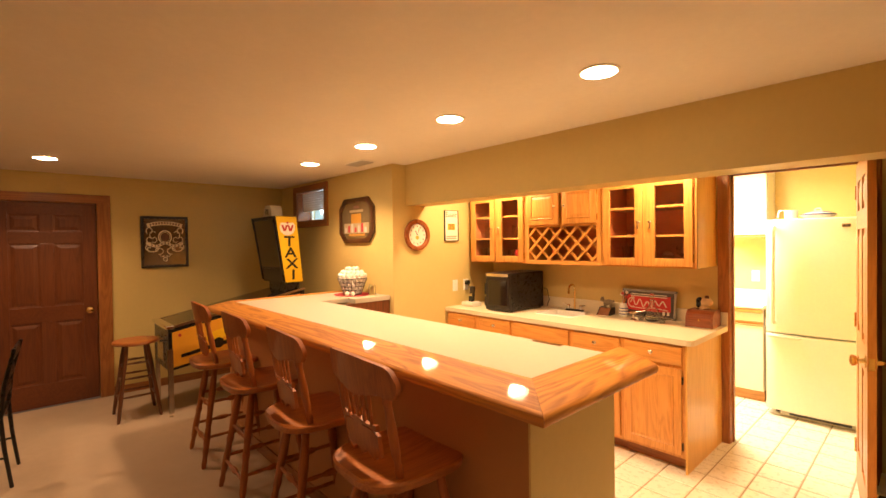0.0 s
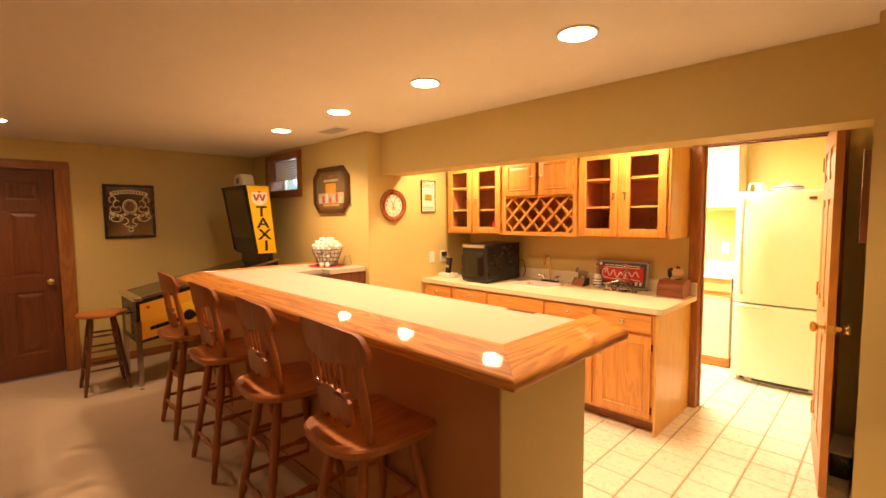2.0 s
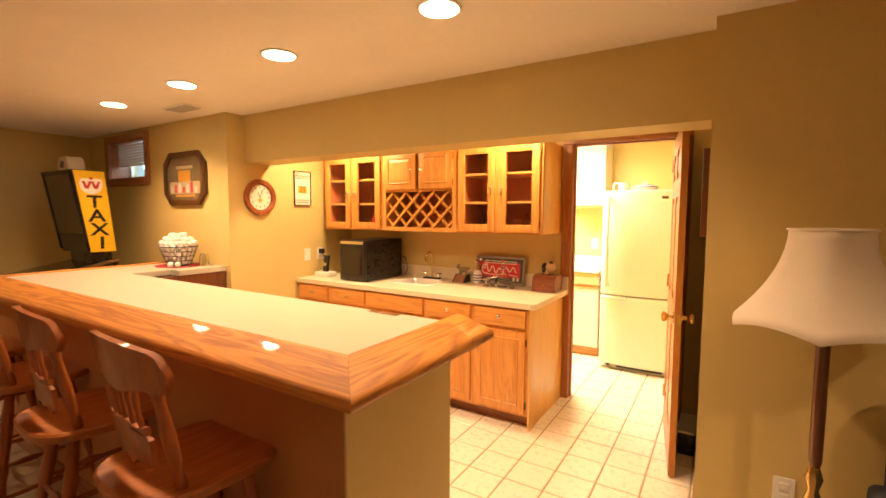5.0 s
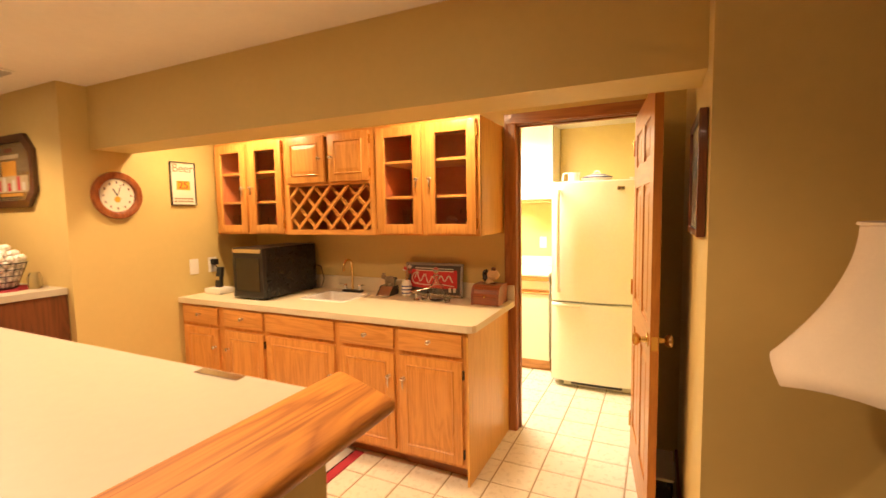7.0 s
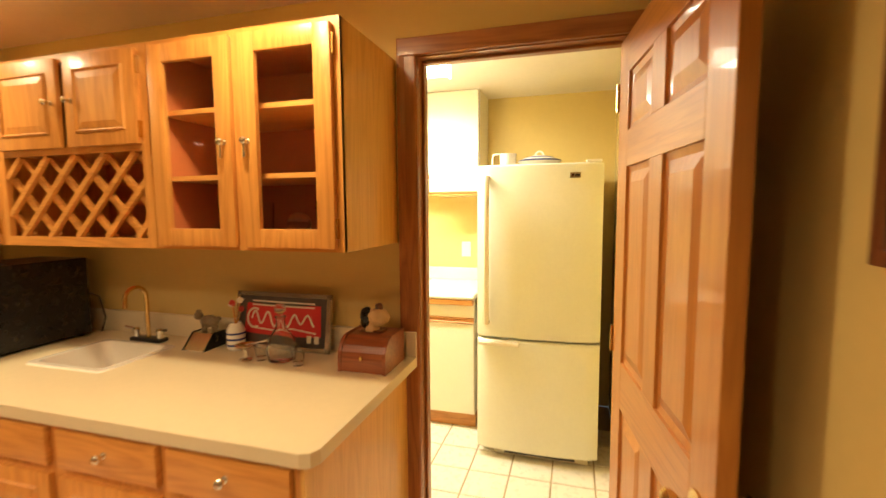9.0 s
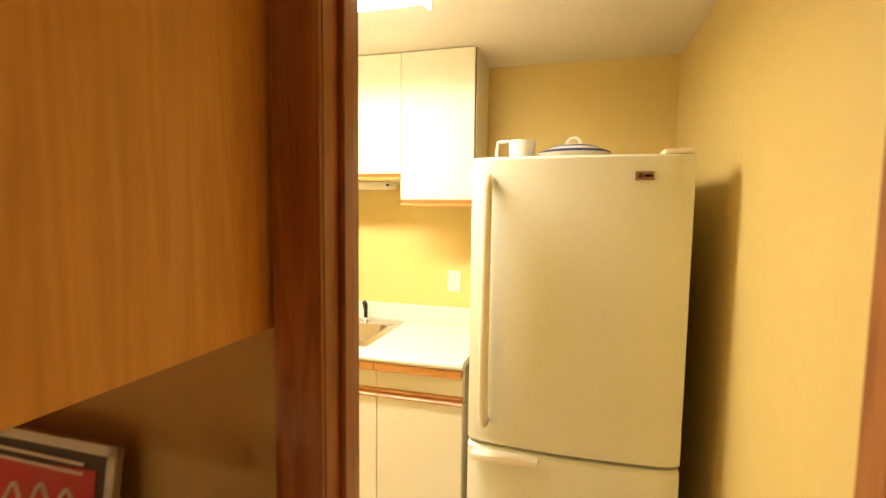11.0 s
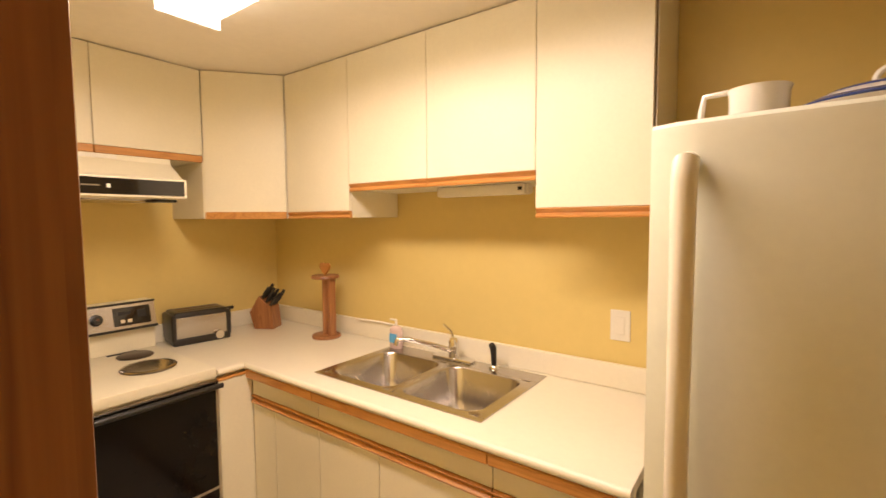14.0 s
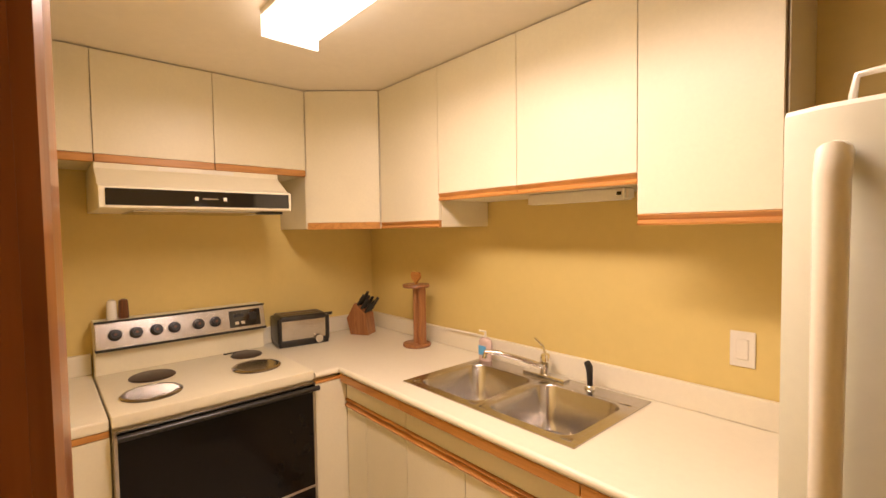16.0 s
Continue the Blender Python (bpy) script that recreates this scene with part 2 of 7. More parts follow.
def turned(bm, p0, p1, profile, n=10):
    """A turned bar from p0 to p1; profile: (part of the length, radius)."""
    p0, p1 = Vector(p0), Vector(p1)
    return tube_path(bm, [p0.lerp(p1, f) for f, _ in profile], [r for _, r in profile], n)


def lathe(bm, x, y, profile, n=24):
    """Rings round an upright axis; profile: (radius, z) from bottom to top."""
    last = None
    for r, z in profile:
        now = ring_of(bm, Vector((x, y, z)), Vector((1, 0, 0)), Vector((0, 1, 0)), max(r, 0.0004), n)
        if last:
            for k in range(n):
                bm.faces.new((last[k], last[(k + 1) % n], now[(k + 1) % n], now[k]))
        else:
            bm.faces.new(list(reversed(now)))
        last = now
    bm.faces.new(last)
    return bm


def prism(bm, poly, lo, hi, axis="z", bevel=0.0):
    """A flat outline pushed from lo to hi along an axis. poly is in the two other axes, in xyz order."""
    def place(p, h):
        return {"z": (p[0], p[1], h), "y": (p[0], h, p[1]), "x": (h, p[0], p[1])}[axis]
    a = [bm.verts.new(place(p, lo)) for p in poly]
    b = [bm.verts.new(place(p, hi)) for p in poly]
    n = len(poly)
    faces = [bm.faces.new(a), bm.faces.new(b)] + [bm.faces.new((a[i], a[(i + 1) % n], b[(i + 1) % n], b[i])) for i in range(n)]
    bmesh.ops.recalc_face_normals(bm, faces=faces)
    if bevel:
        bmesh.ops.bevel(bm, geom=list({e for f in faces for e in f.edges}), offset=bevel, segments=2, affect="EDGES", profile=0.6)
    return bm


def obj(name, bm, mat, smooth=False):
    bmesh.ops.recalc_face_normals(bm, faces=bm.faces[:])
    data = bpy.data.meshes.new(name)
    if smooth:
        for f in bm.faces:
            f.smooth = True
        for e in bm.edges:
            if len(e.link_faces) == 2 and e.calc_face_angle(0) > radians(38):
                e.smooth = False
    bm.to_mesh(data)
    bm.free()
    data.materials.append(mat)
    return new(name, data)


def thing(name, x, y, z, label, category, group=""):
    ob = new(name)
    ob.empty_display_size = 0.05
    ob.matrix_basis = pose(x, y, z)
    return tagged(ob, label, category, group)


def part(name, bm, mat, parent, label="", smooth=False):
    ob = obj(name, bm, mat, smooth)
    ob.parent = parent
    if parent.type == "EMPTY":
        ob.matrix_parent_inverse = Matrix.Translation(-parent.matrix_basis.translation)
    return tagged(ob, label)


def structure(name, bm, mat, label="", category=""):
    return tagged(obj(name, bm, mat), label, category or name.split("_")[0], kind="structure")


def text_mesh(name, body, size, m, mat, parent, label="", bold=0.0, depth=0.001, align="CENTER"):
    """Letters as a flat mesh."""
    c = bpy.data.curves.new(name, "FONT")
    c.body, c.size, c.extrude, c.align_x, c.align_y = body, size, depth, align, "CENTER"
    c.offset = bold
    tmp = bpy.data.objects.new(name, c)
    scene.collection.objects.link(tmp)
    bpy.context.view_layer.update()
    data = bpy.data.meshes.new_from_object(tmp.evaluated_get(bpy.context.evaluated_depsgraph_get()))
    bpy.data.objects.remove(tmp)
    data.transform(m)
    data.materials.clear()
    data.materials.append(mat)
    ob = new(name, data)
    ob.parent = parent
    if parent.type == "EMPTY":
        ob.matrix_parent_inverse = Matrix.Translation(-parent.matrix_basis.translation)
    return tagged(ob, label)



# ---- structure ----
XL, YW, XC, XR = -4.8, -1.40, -2.35, 0.962      # left wall, window wall, clock wall, picture wall
YF, XE = -7.2, 4.2                              # room ends behind the camera
KX, KY, KR = -2.42, 1.80, 0.84                  # kitchen: stove wall, sink wall, fridge wall
DW0, DW1, DH, WT = 0.0, 0.745, 2.035, 0.113       # doorway in the back wall
TILE_Y = -2.60

structure("floor_carpet", B(XL, XE, YF, TILE_Y, -0.12, 0.0), M_carpet, "beige cut-pile carpet over the whole lounge", "carpet")
structure("floor_carpet_strip", B(XL, XC, TILE_Y, YW, -0.12, 0.0), M_carpet, "beige cut-pile carpet beside the pinball table", "carpet")
structure("floor_carpet_corner", B(XR + 0.12, XE, TILE_Y, YW, -0.12, 0.0), M_carpet, "beige cut-pile carpet below the floor lamp", "carpet")
floor_tiles = structure("floor_tiled", B(XC, XR + 0.12, TILE_Y, WT, -0.12, -0.004), M_grout, "cream square tile floor with tan grout", "floor")
floor_kitchen = structure("floor_kitchen", B(KX, KR, WT, KY, -0.12, -0.004), M_grout, "cream square tile floor with tan grout", "floor")
structure("ceiling_lounge", B(XL - 0.12, XE, YF - 0.12, WT, CEIL, CEIL + 0.12), M_ceil, "flat cream painted ceiling", "ceiling")
structure("ceiling_kitchen", B(KX - 0.12, KR + 0.12, WT, KY + 0.12, CEIL, CEIL + 0.12), M_ceil, "flat cream painted ceiling", "ceiling")

# left wall with a doorway
LD0, LD1, LDH = -4.15, -3.355, 2.01
structure("wall_left_near", B(XL - 0.12, XL, YF, LD0, 0, CEIL), M_wall, "tan painted wall beside a wooden door")
structure("wall_left_far", B(XL - 0.12, XL, LD1, YW, 0, CEIL), M_wall, "tan painted wall with a framed mirror sign")
structure("wall_left_head", B(XL - 0.12, XL, LD0, LD1, LDH, CEIL), M_wall, "tan painted wall above a wooden door")
# window wall with a high basement window
WX0, WX1, WZ0, WZ1 = -4.35, -3.62, 1.83, 2.20
for n, (a, b, c, d) in (("a", (XL - 0.12, WX0, 0, CEIL)), ("b", (WX1, XC, 0, CEIL)), ("c", (WX0, WX1, 0, WZ0)), ("d", (WX0, WX1, WZ1, CEIL))):
    structure("wall_window_" + n, B(a, b, YW, YW + 0.24, c, d), M_wall, "tan painted wall around a small high window")
structure("wall_clock", B(XC - 0.12, XC, YW + 0.24, WT, 0, CEIL), M_wall, "tan painted wall with a round clock")
structure("wall_picture", B(XR, XR + 0.12, YW + 0.0, WT, 0, CEIL), M_wall, "tan painted wall behind an open door")
structure("wall_lamp", B(XR + 0.12, XE, YW - 0.0, YW + 0.12, 0, CEIL), M_wall, "tan painted wall behind a floor lamp")
structure("wall_right", B(XE, XE + 0.12, YF, YW + 0.12, 0, CEIL), M_wall, "plain tan painted wall")
structure("wall_rear", B(XL - 0.12, XE + 0.12, YF - 0.12, YF, 0, CEIL), M_wall, "plain tan painted wall")
# back wall with the kitchen doorway: two skins, one colour each side
structure("wall_back_left", B(XC, DW0 - 0.02, 0, WT / 2, 0, CEIL), M_wall, "tan painted wall above a bar counter")
structure("wall_back_right", B(DW1 + 0.02, XR, 0, WT / 2, 0, CEIL), M_wall, "tan painted wall beside a doorway")
structure("wall_back_head", B(DW0 - 0.02, DW1 + 0.02, 0, WT / 2, DH + 0.02, CEIL), M_wall, "tan painted wall above a doorway")
structure("wall_kitchen_left", B(KX, DW0 - 0.02, WT / 2, WT, 0, CEIL), M_kwall, "yellow painted kitchen wall")
structure("wall_kitchen_right", B(DW1 + 0.02, KR, WT / 2, WT, 0, CEIL), M_kwall, "yellow painted kitchen wall")
structure("wall_kitchen_head", B(DW0 - 0.02, DW1 + 0.02, WT / 2, WT, DH + 0.02, CEIL), M_kwall, "yellow painted kitchen wall above a doorway")
structure("wall_stove", B(KX - 0.12, KX, WT, KY + 0.12, 0, CEIL), M_kwall, "yellow painted kitchen wall behind a range")
structure("wall_sink", B(KX, KR, KY, KY + 0.12, 0, CEIL), M_kwall, "yellow painted kitchen wall behind a sink")
structure("wall_fridge", B(KR, KR + 0.12, WT, KY + 0.12, 0, CEIL), M_kwall, "yellow painted kitchen wall beside a fridge")
# dropped beam between lounge and bar alcove
structure("beam", B(XC, XR, -1.245, -1.0, 1.91, CEIL), M_wall, "tan painted dropped beam over the bar opening", "beam")
# baseboards
for a, b, c, d in ((XL, XL + 0.015, LD1 + 0.1, YW), (XL, XL + 0.015, YF, LD0 - 0.1)):
    structure("baseboard", B(a, b, c, d, 0, 0.085, 0.003), M_trimy, "stained wooden baseboard", "baseboard")
structure("baseboard", B(XL + 0.015, XC, YW - 0.015, YW, 0, 0.085, 0.003), M_trimx, "stained wooden baseboard", "baseboard")
structure("baseboard", B(XC, XC + 0.015, YW, -0.76, 0, 0.085, 0.003), M_trimy, "stained wooden baseboard", "baseboard")
structure("baseboard", B(-0.055, DW0 - 0.085, -0.015, 0, 0, 0.085, 0.003), M_trimx, "stained wooden baseboard", "baseboard")
structure("baseboard", B(XR + 0.0, XE, YW - 0.015, YW, 0, 0.085, 0.003), M_trimx, "stained wooden baseboard", "baseboard")
structure("baseboard", B(XR - 0.015, XR, YW, -0.015, 0, 0.085, 0.003), M_trimy, "stained wooden baseboard", "baseboard")


def door_frame(name, x0, x1, h, depth, wall0, wall1, faces, mats, label):
    """Jambs, head, stops and casings of a doorway along x, in a wall from wall0 to wall1 in y."""
    t = thing(name, (x0 + x1) / 2, (wall0 + wall1) / 2, 0, label, "door frame")
    tagged(t, kind="structure")
    mx, mz = mats
    part("jamb", B(x0 - 0.02, x0, wall0, wall1, 0, h + 0.02), mz, t)
    part("jamb", B(x1, x1 + 0.02, wall0, wall1, 0, h + 0.02), mz, t)
    part("head_jamb", B(x0, x1, wall0, wall1, h, h + 0.02), mx, t)
    ys = wall0 + 0.045
    part("door_stop", B(x0, x0 + 0.011, ys, ys + 0.035, 0, h - 0.011, 0.003), mz, t)
    part("door_stop", B(x1 - 0.011, x1, ys, ys + 0.035, 0, h - 0.011, 0.003), mz, t)
    part("door_stop", B(x0, x1, ys, ys + 0.035, h - 0.011, h, 0.003), mx, t)
    for y0, y1 in faces:
        lo, hi = min(y0, y1), max(y0, y1)
        for a, b in ((x0 - 0.078, x0 - 0.0015), (x1 + 0.0015, x1 + 0.078)):
            part("casing", casing_bar(a, b, y0, y1, 0, h + 0.07), mz, t)
        part("head_casing", B(x0 - 0.078, x1 + 0.078, lo, hi, h + 0.004, h + 0.07, 0.005), mx, t)
    return t


def casing_bar(a, b, y0, y1, z0, z1):
    """An upright casing board, thicker at its outer edge, from the wall face y0 to y1."""
    w = b - a
    d = y1 - y0
    return prism(bmesh.new(), [(a, y0), (a, y0 + d * 0.95), (a + w * 0.15, y1), (a + w * 0.4, y0 + d * 0.8), (a + w * 0.6, y0 + d * 0.75), (a + w * 0.9, y0 + d * 0.7), (b, y0 + d * 0.5), (b, y0)], z0, z1, "z")


door_frame("door_frame_kitchen", DW0, DW1, DH, WT, 0.0, WT, [(0.0, -0.018), (WT, WT + 0.012)], (M_trimx, M_trimz), "stained wooden frame around the kitchen doorway")


def panel_door(name, w, h, mats, label, thick=0.035):
    """A six-panel door lying in x from 0 to w, in y from -thick to 0, with knobs near x = w."""
    t = thing(name, 0, 0, 0, label, "door")
    mz, mx = mats
    st, mull = 0.11, 0.10
    rails = [(0.0, 0.22), (0.82, 0.97), (1.59, 1.70), (h - 0.115, h)]
    part("stile", B(0, st, -thick, 0, 0, h, 0.002), mz, t)
    part("stile", B(w - st, w, -thick, 0, 0, h, 0.002), mz, t)
    for a, b in rails:
        part("rail", B(st, w - st, -thick, 0, a, b, 0.002), mx, t)
    c0, c1 = w / 2 - mull / 2, w / 2 + mull / 2
    for (_, a), (b, _) in zip(rails, rails[1:]):
        part("mullion", B(c0, c1, -thick, 0, a, b, 0.002), mz, t)
        for x0, x1 in ((st, c0), (c1, w - st)):
            bm = bmesh.new()
            for ya, yb, s in ((-thick + 0.008, -thick + 0.001, -1), (-0.008, -0.001, 1)):
                pts = []
                for inset, y in ((0.0, ya), (0.018, ya + 0.004 * -s), (0.05, yb - 0.001 * s)):
                    pts.append([bm.verts.new(p) for p in ((x0 + inset, y, a + inset), (x1 - inset, y, a + inset), (x1 - inset, y, b - inset), (x0 + inset, y, b - inset))])
                for lo, hi in zip(pts, pts[1:]):
                    for i in range(4):
                        bm.faces.new((lo[i], lo[(i + 1) % 4], hi[(i + 1) % 4], hi[i]))
                bm.faces.new(pts[-1])
            part("panel", bm, mz, t)
    knob_z = 0.905
    plate = part("latch_plate", B(w - 0.001, w + 0.002, -thick * 0.85, -thick * 0.15, knob_z - 0.03, knob_z + 0.03), M_brass, t, "brass latch plate")
    for s, y in ((-1, -thick), (1, 0.0)):
        bm = bmesh.new()
        prof = [(0.0, 0.031), (0.006, 0.031), (0.008, 0.014), (0.03, 0.011), (0.036, 0.02), (0.045, 0.028), (0.056, 0.029), (0.063, 0.022), (0.066, 0.004)]
        tube_path(bm, [(w - 0.065, y + s * d, knob_z) for d, _ in prof], [r for _, r in prof], 18)
        part("door_knob", bm, M_brass, t, "polished brass round door knob", True)
    for z in (0.22, 1.02, 1.82):
        bm = tube_path(bmesh.new(), [(-0.004, -thick - 0.004, z - 0.045), (-0.004, -thick - 0.004, z + 0.045)], 0.006, 8)
        part("hinge", bm, M_brass, t, "brass butt hinge", True)
    return t


kd = panel_door("door_kitchen", 0.785, 1.99, (M_pinez, M_pinex), "stained six-panel wooden door standing wide open")
kd.matrix_basis = pose(DW1 - 0.004, -0.022, 0.01, 0, 0, -82.2)
ld = panel_door("door_lounge", 0.77, 1.985, (M_doorz, M_doory), "closed dark-stained six-panel wooden door with knob")
ld.matrix_basis = pose(XL - 0.045, LD0 + 0.012, 0.012, 0, 0, 90)
# Unseen pieces added so world light does not leak round the closed door.
structure("wall_behind_door", B(XL - 0.30, XL - 0.20, LD0 - 0.3, LD1 + 0.3, 0, CEIL), M_wall, "unseen panel added behind a door to block world light", "wall")
structure("floor_hall", B(XL - 0.20, XL - 0.1205, LD0 - 0.3, LD1 + 0.3, -0.1, -0.003), M_carpet, "unseen floor strip added behind a door to block world light", "carpet")
# its casing
lf = tagged(thing("door_frame_lounge", XL, (LD0 + LD1) / 2, 0, "dark-stained wooden frame around a closed door", "door frame"), kind="structure")
for a, b in ((LD0 - 0.09, LD0 + 0.006), (LD1 - 0.006, LD1 + 0.11)):
    part("casing", B(XL, XL + 0.018, a, b, 0, LDH, 0.004), M_trimz, lf)
part("head_casing", B(XL, XL + 0.02, LD0 - 0.09, LD1 + 0.11, LDH - 0.004, LDH + 0.08, 0.004), M_trimy, lf)
part("jamb", B(XL - 0.12, XL, LD0 - 0.004, LD0 + 0.008, 0, LDH), M_trimz, lf)
part("jamb", B(XL - 0.12, XL, LD1 - 0.008, LD1 + 0.004, 0, LDH), M_trimz, lf)
part("head_jamb", B(XL - 0.12, XL, LD0, LD1, LDH - 0.01, LDH + 0.002), M_trimy, lf)

# small basement window with a blind
wn = tagged(thing("window_1", (WX0 + WX1) / 2, YW, WZ0, "small high basement window with a lowered pale blind", "window"), kind="structure")
for a, b, c, d in ((WX0 - 0.07, WX0 + 0.005, WZ0 - 0.07, WZ1 + 0.06), (WX1 - 0.005, WX1 + 0.07, WZ0 - 0.07, WZ1 + 0.06)):
    part("casing", B(a, b, YW - 0.02, YW, c, d, 0.004), M_trimz, wn)
part("head_casing", B(WX0, WX1, YW - 0.018, YW, WZ1 - 0.005, WZ1 + 0.06, 0.004), M_trimx, wn)
part("window_sill", B(WX0, WX1, YW - 0.022, YW, WZ0 - 0.07, WZ0 + 0.005, 0.004), M_trimx, wn)
for a, b, c, d in ((WX0, WX0 + 0.012, WZ0, WZ1), (WX1 - 0.012, WX1, WZ0, WZ1), (WX0, WX1, WZ0, WZ0 + 0.012), (WX0, WX1, WZ1 - 0.012, WZ1)):
    part("liner", B(a, b, YW, YW + 0.2, c, d), M_trimx, wn)
part("sash", B(WX0 + 0.012, WX0 + 0.05, YW + 0.17, YW + 0.2, WZ0 + 0.012, WZ1 - 0.012), M_white, wn)
part("sash", B(WX1 - 0.05, WX1 - 0.012, YW + 0.17, YW + 0.2, WZ0 + 0.012, WZ1 - 0.012), M_white, wn)
part("sash", B((WX0 + WX1) / 2 - 0.02, (WX0 + WX1) / 2 + 0.02, YW + 0.17, YW + 0.2, WZ0 + 0.012, WZ1 - 0.012), M_white, wn)
pn = part("pane", B(WX0 + 0.012, WX1 - 0.012, YW + 0.18, YW + 0.186, WZ0 + 0.012, WZ1 - 0.012), M_pane, wn)
pn.visible_shadow = False
for i in range(8):
    z = WZ1 - 0.03 - i * 0.028
    part("blind_slat", B(WX0 + 0.015, WX1 - 0.015, YW + 0.07, YW + 0.085, z - 0.012, z + 0.012), M_white, wn)
structure("backdrop", B(-5.0, -3.0, YW + 0.32, YW + 0.33, 1.6, 2.5), M_day, "pale daylight in the window well", "backdrop")

# ---- the bar ----
BT = 1.067                       # laminate height
bar = thing("bar_counter", -1.5, -2.3, 0, "L-shaped home bar with oak rail and cream laminate top", "bar")
RX, RY, IX, IY = 0.256, -2.772, 0.086, -2.604     # rail: outer corner, inner corner
LX, LIX = -3.20, -3.03                            # rail at the far end
BE = -2.05                                        # inner edge of the laminate


RAIL = [(0.12, -0.072), (0.03, -0.070), (0.004, -0.063), (0.0, -0.052), (0.012, -0.042), (0.05, -0.0352), (0.12, -0.0305), (0.25, -0.0228), (0.40, -0.0140), (0.55, -0.0052), (0.70, 0.0034), (0.82, 0.0098), (0.90, 0.0130), (0.95, 0.0140), (0.98, 0.0120), (1.0, 0.0050), (1.0, -0.05)]


def rail_x(bm, x0, x1, mitre0, mitre1):
    """Moulded rail along x: section in y and z, its ends cut at the mitres."""
    sec = [(RY + f * (IY - RY), BT + h) for f, h in RAIL]
    ends = []
    for x, k in ((x0, mitre0), (x1, mitre1)):
        ends.append([bm.verts.new((x + k * (y - RY), y, z)) for y, z in sec])
    n = len(sec)
    for i in range(n):
        bm.faces.new((ends[0][i], ends[0][(i + 1) % n], ends[1][(i + 1) % n], ends[1][i]))
    bm.faces.new(ends[0])
    bm.faces.new(ends[1])
    return bm


kr = (RX - IX) / (IY - RY)
kl = (LIX - LX) / (IY - RY)
part("rail", rail_x(bmesh.new(), LX, RX - 0.0006, kl, -kr), M_railx, bar, "glossy oak bar rail", True)


def rail_y(bm, outer, inner, y_out0, y_in0, y_out1, y_in1):
    w = inner - outer
    sec = [(f, BT + h) for f, h in RAIL]
    ends = []
    for a, b in ((y_out0, y_in0), (y_out1, y_in1)):
        ends.append([bm.verts.new((outer + f * w, a + f * (b - a), z)) for f, z in sec])
    n = len(sec)
    for i in range(n):
        bm.faces.new((ends[0][i], ends[0][(i + 1) % n], ends[1][(i + 1) % n], ends[1][i]))
    bm.faces.new(ends[0])
    bm.faces.new(ends[1])
    return bm


part("rail", rail_y(bmesh.new(), RX, IX, RY + 0.0008, IY + 0.0008, -1.952, -1.960), M_raily, bar, "glossy oak bar rail", True)
part("rail", rail_y(bmesh.new(), LX, LIX, RY + 0.0008, IY + 0.0008, YW - 0.004, YW - 0.004), M_raily, bar, "glossy oak bar rail", True)
part("laminate_top", prism(bmesh.new(), [(LIX, IY), (IX, IY), (IX, BE), (-2.52, BE), (-2.52, -1.78), (-2.40, -1.78), (-2.40, YW - 0.003), (LIX, YW - 0.003)], BT - 0.038, BT, "z"), M_lamdim, bar, "cream laminate top")
part("front_panel", B(-3.05, 0.092, -2.63, -2.57, 0, BT - 0.05), M_barfront, bar, "painted front, shade and reddish bounce put into its red-brown colour")
part("end_panel", B(0.092, 0.10, -2.63, -2.03, 0, BT - 0.05), M_wall, bar, "tan painted end")
part("far_panel", B(-3.05, -2.99, -2.57, YW - 0.003, 0, BT - 0.05), M_wall, bar)
part("inner_panel", B(-2.40, 0.092, -2.13, -2.08, 0.09, BT - 0.04), M_oakz, bar, "oak cabinet fronts")
part("shelf", B(-2.99, -2.42, -1.93, YW - 0.003, 0.55, 0.57), M_inside, bar)
part("side_post", B(-2.45, -2.41, -1.90, YW - 0.003, 0, BT - 0.04), M_dkwood, bar)
part("shelf_bottom", B(-2.99, -2.45, -1.93, YW - 0.003, 0.82, 0.835), M_dkwood, bar)
part("front_base", B(-3.05, 0.10, -2.642, -2.63, 0, 0.085, 0.003), M_trimx, bar, "stained base strip")
tr = thing("bottle_opener", -0.21, -2.075, BT, "flat steel bottle opener lying on the bar top", "opener")
part("blade", B(-0.29, -0.13, -2.09, -2.06, BT + 0.0005, BT + 0.004, 0.001), M_steel, tr)


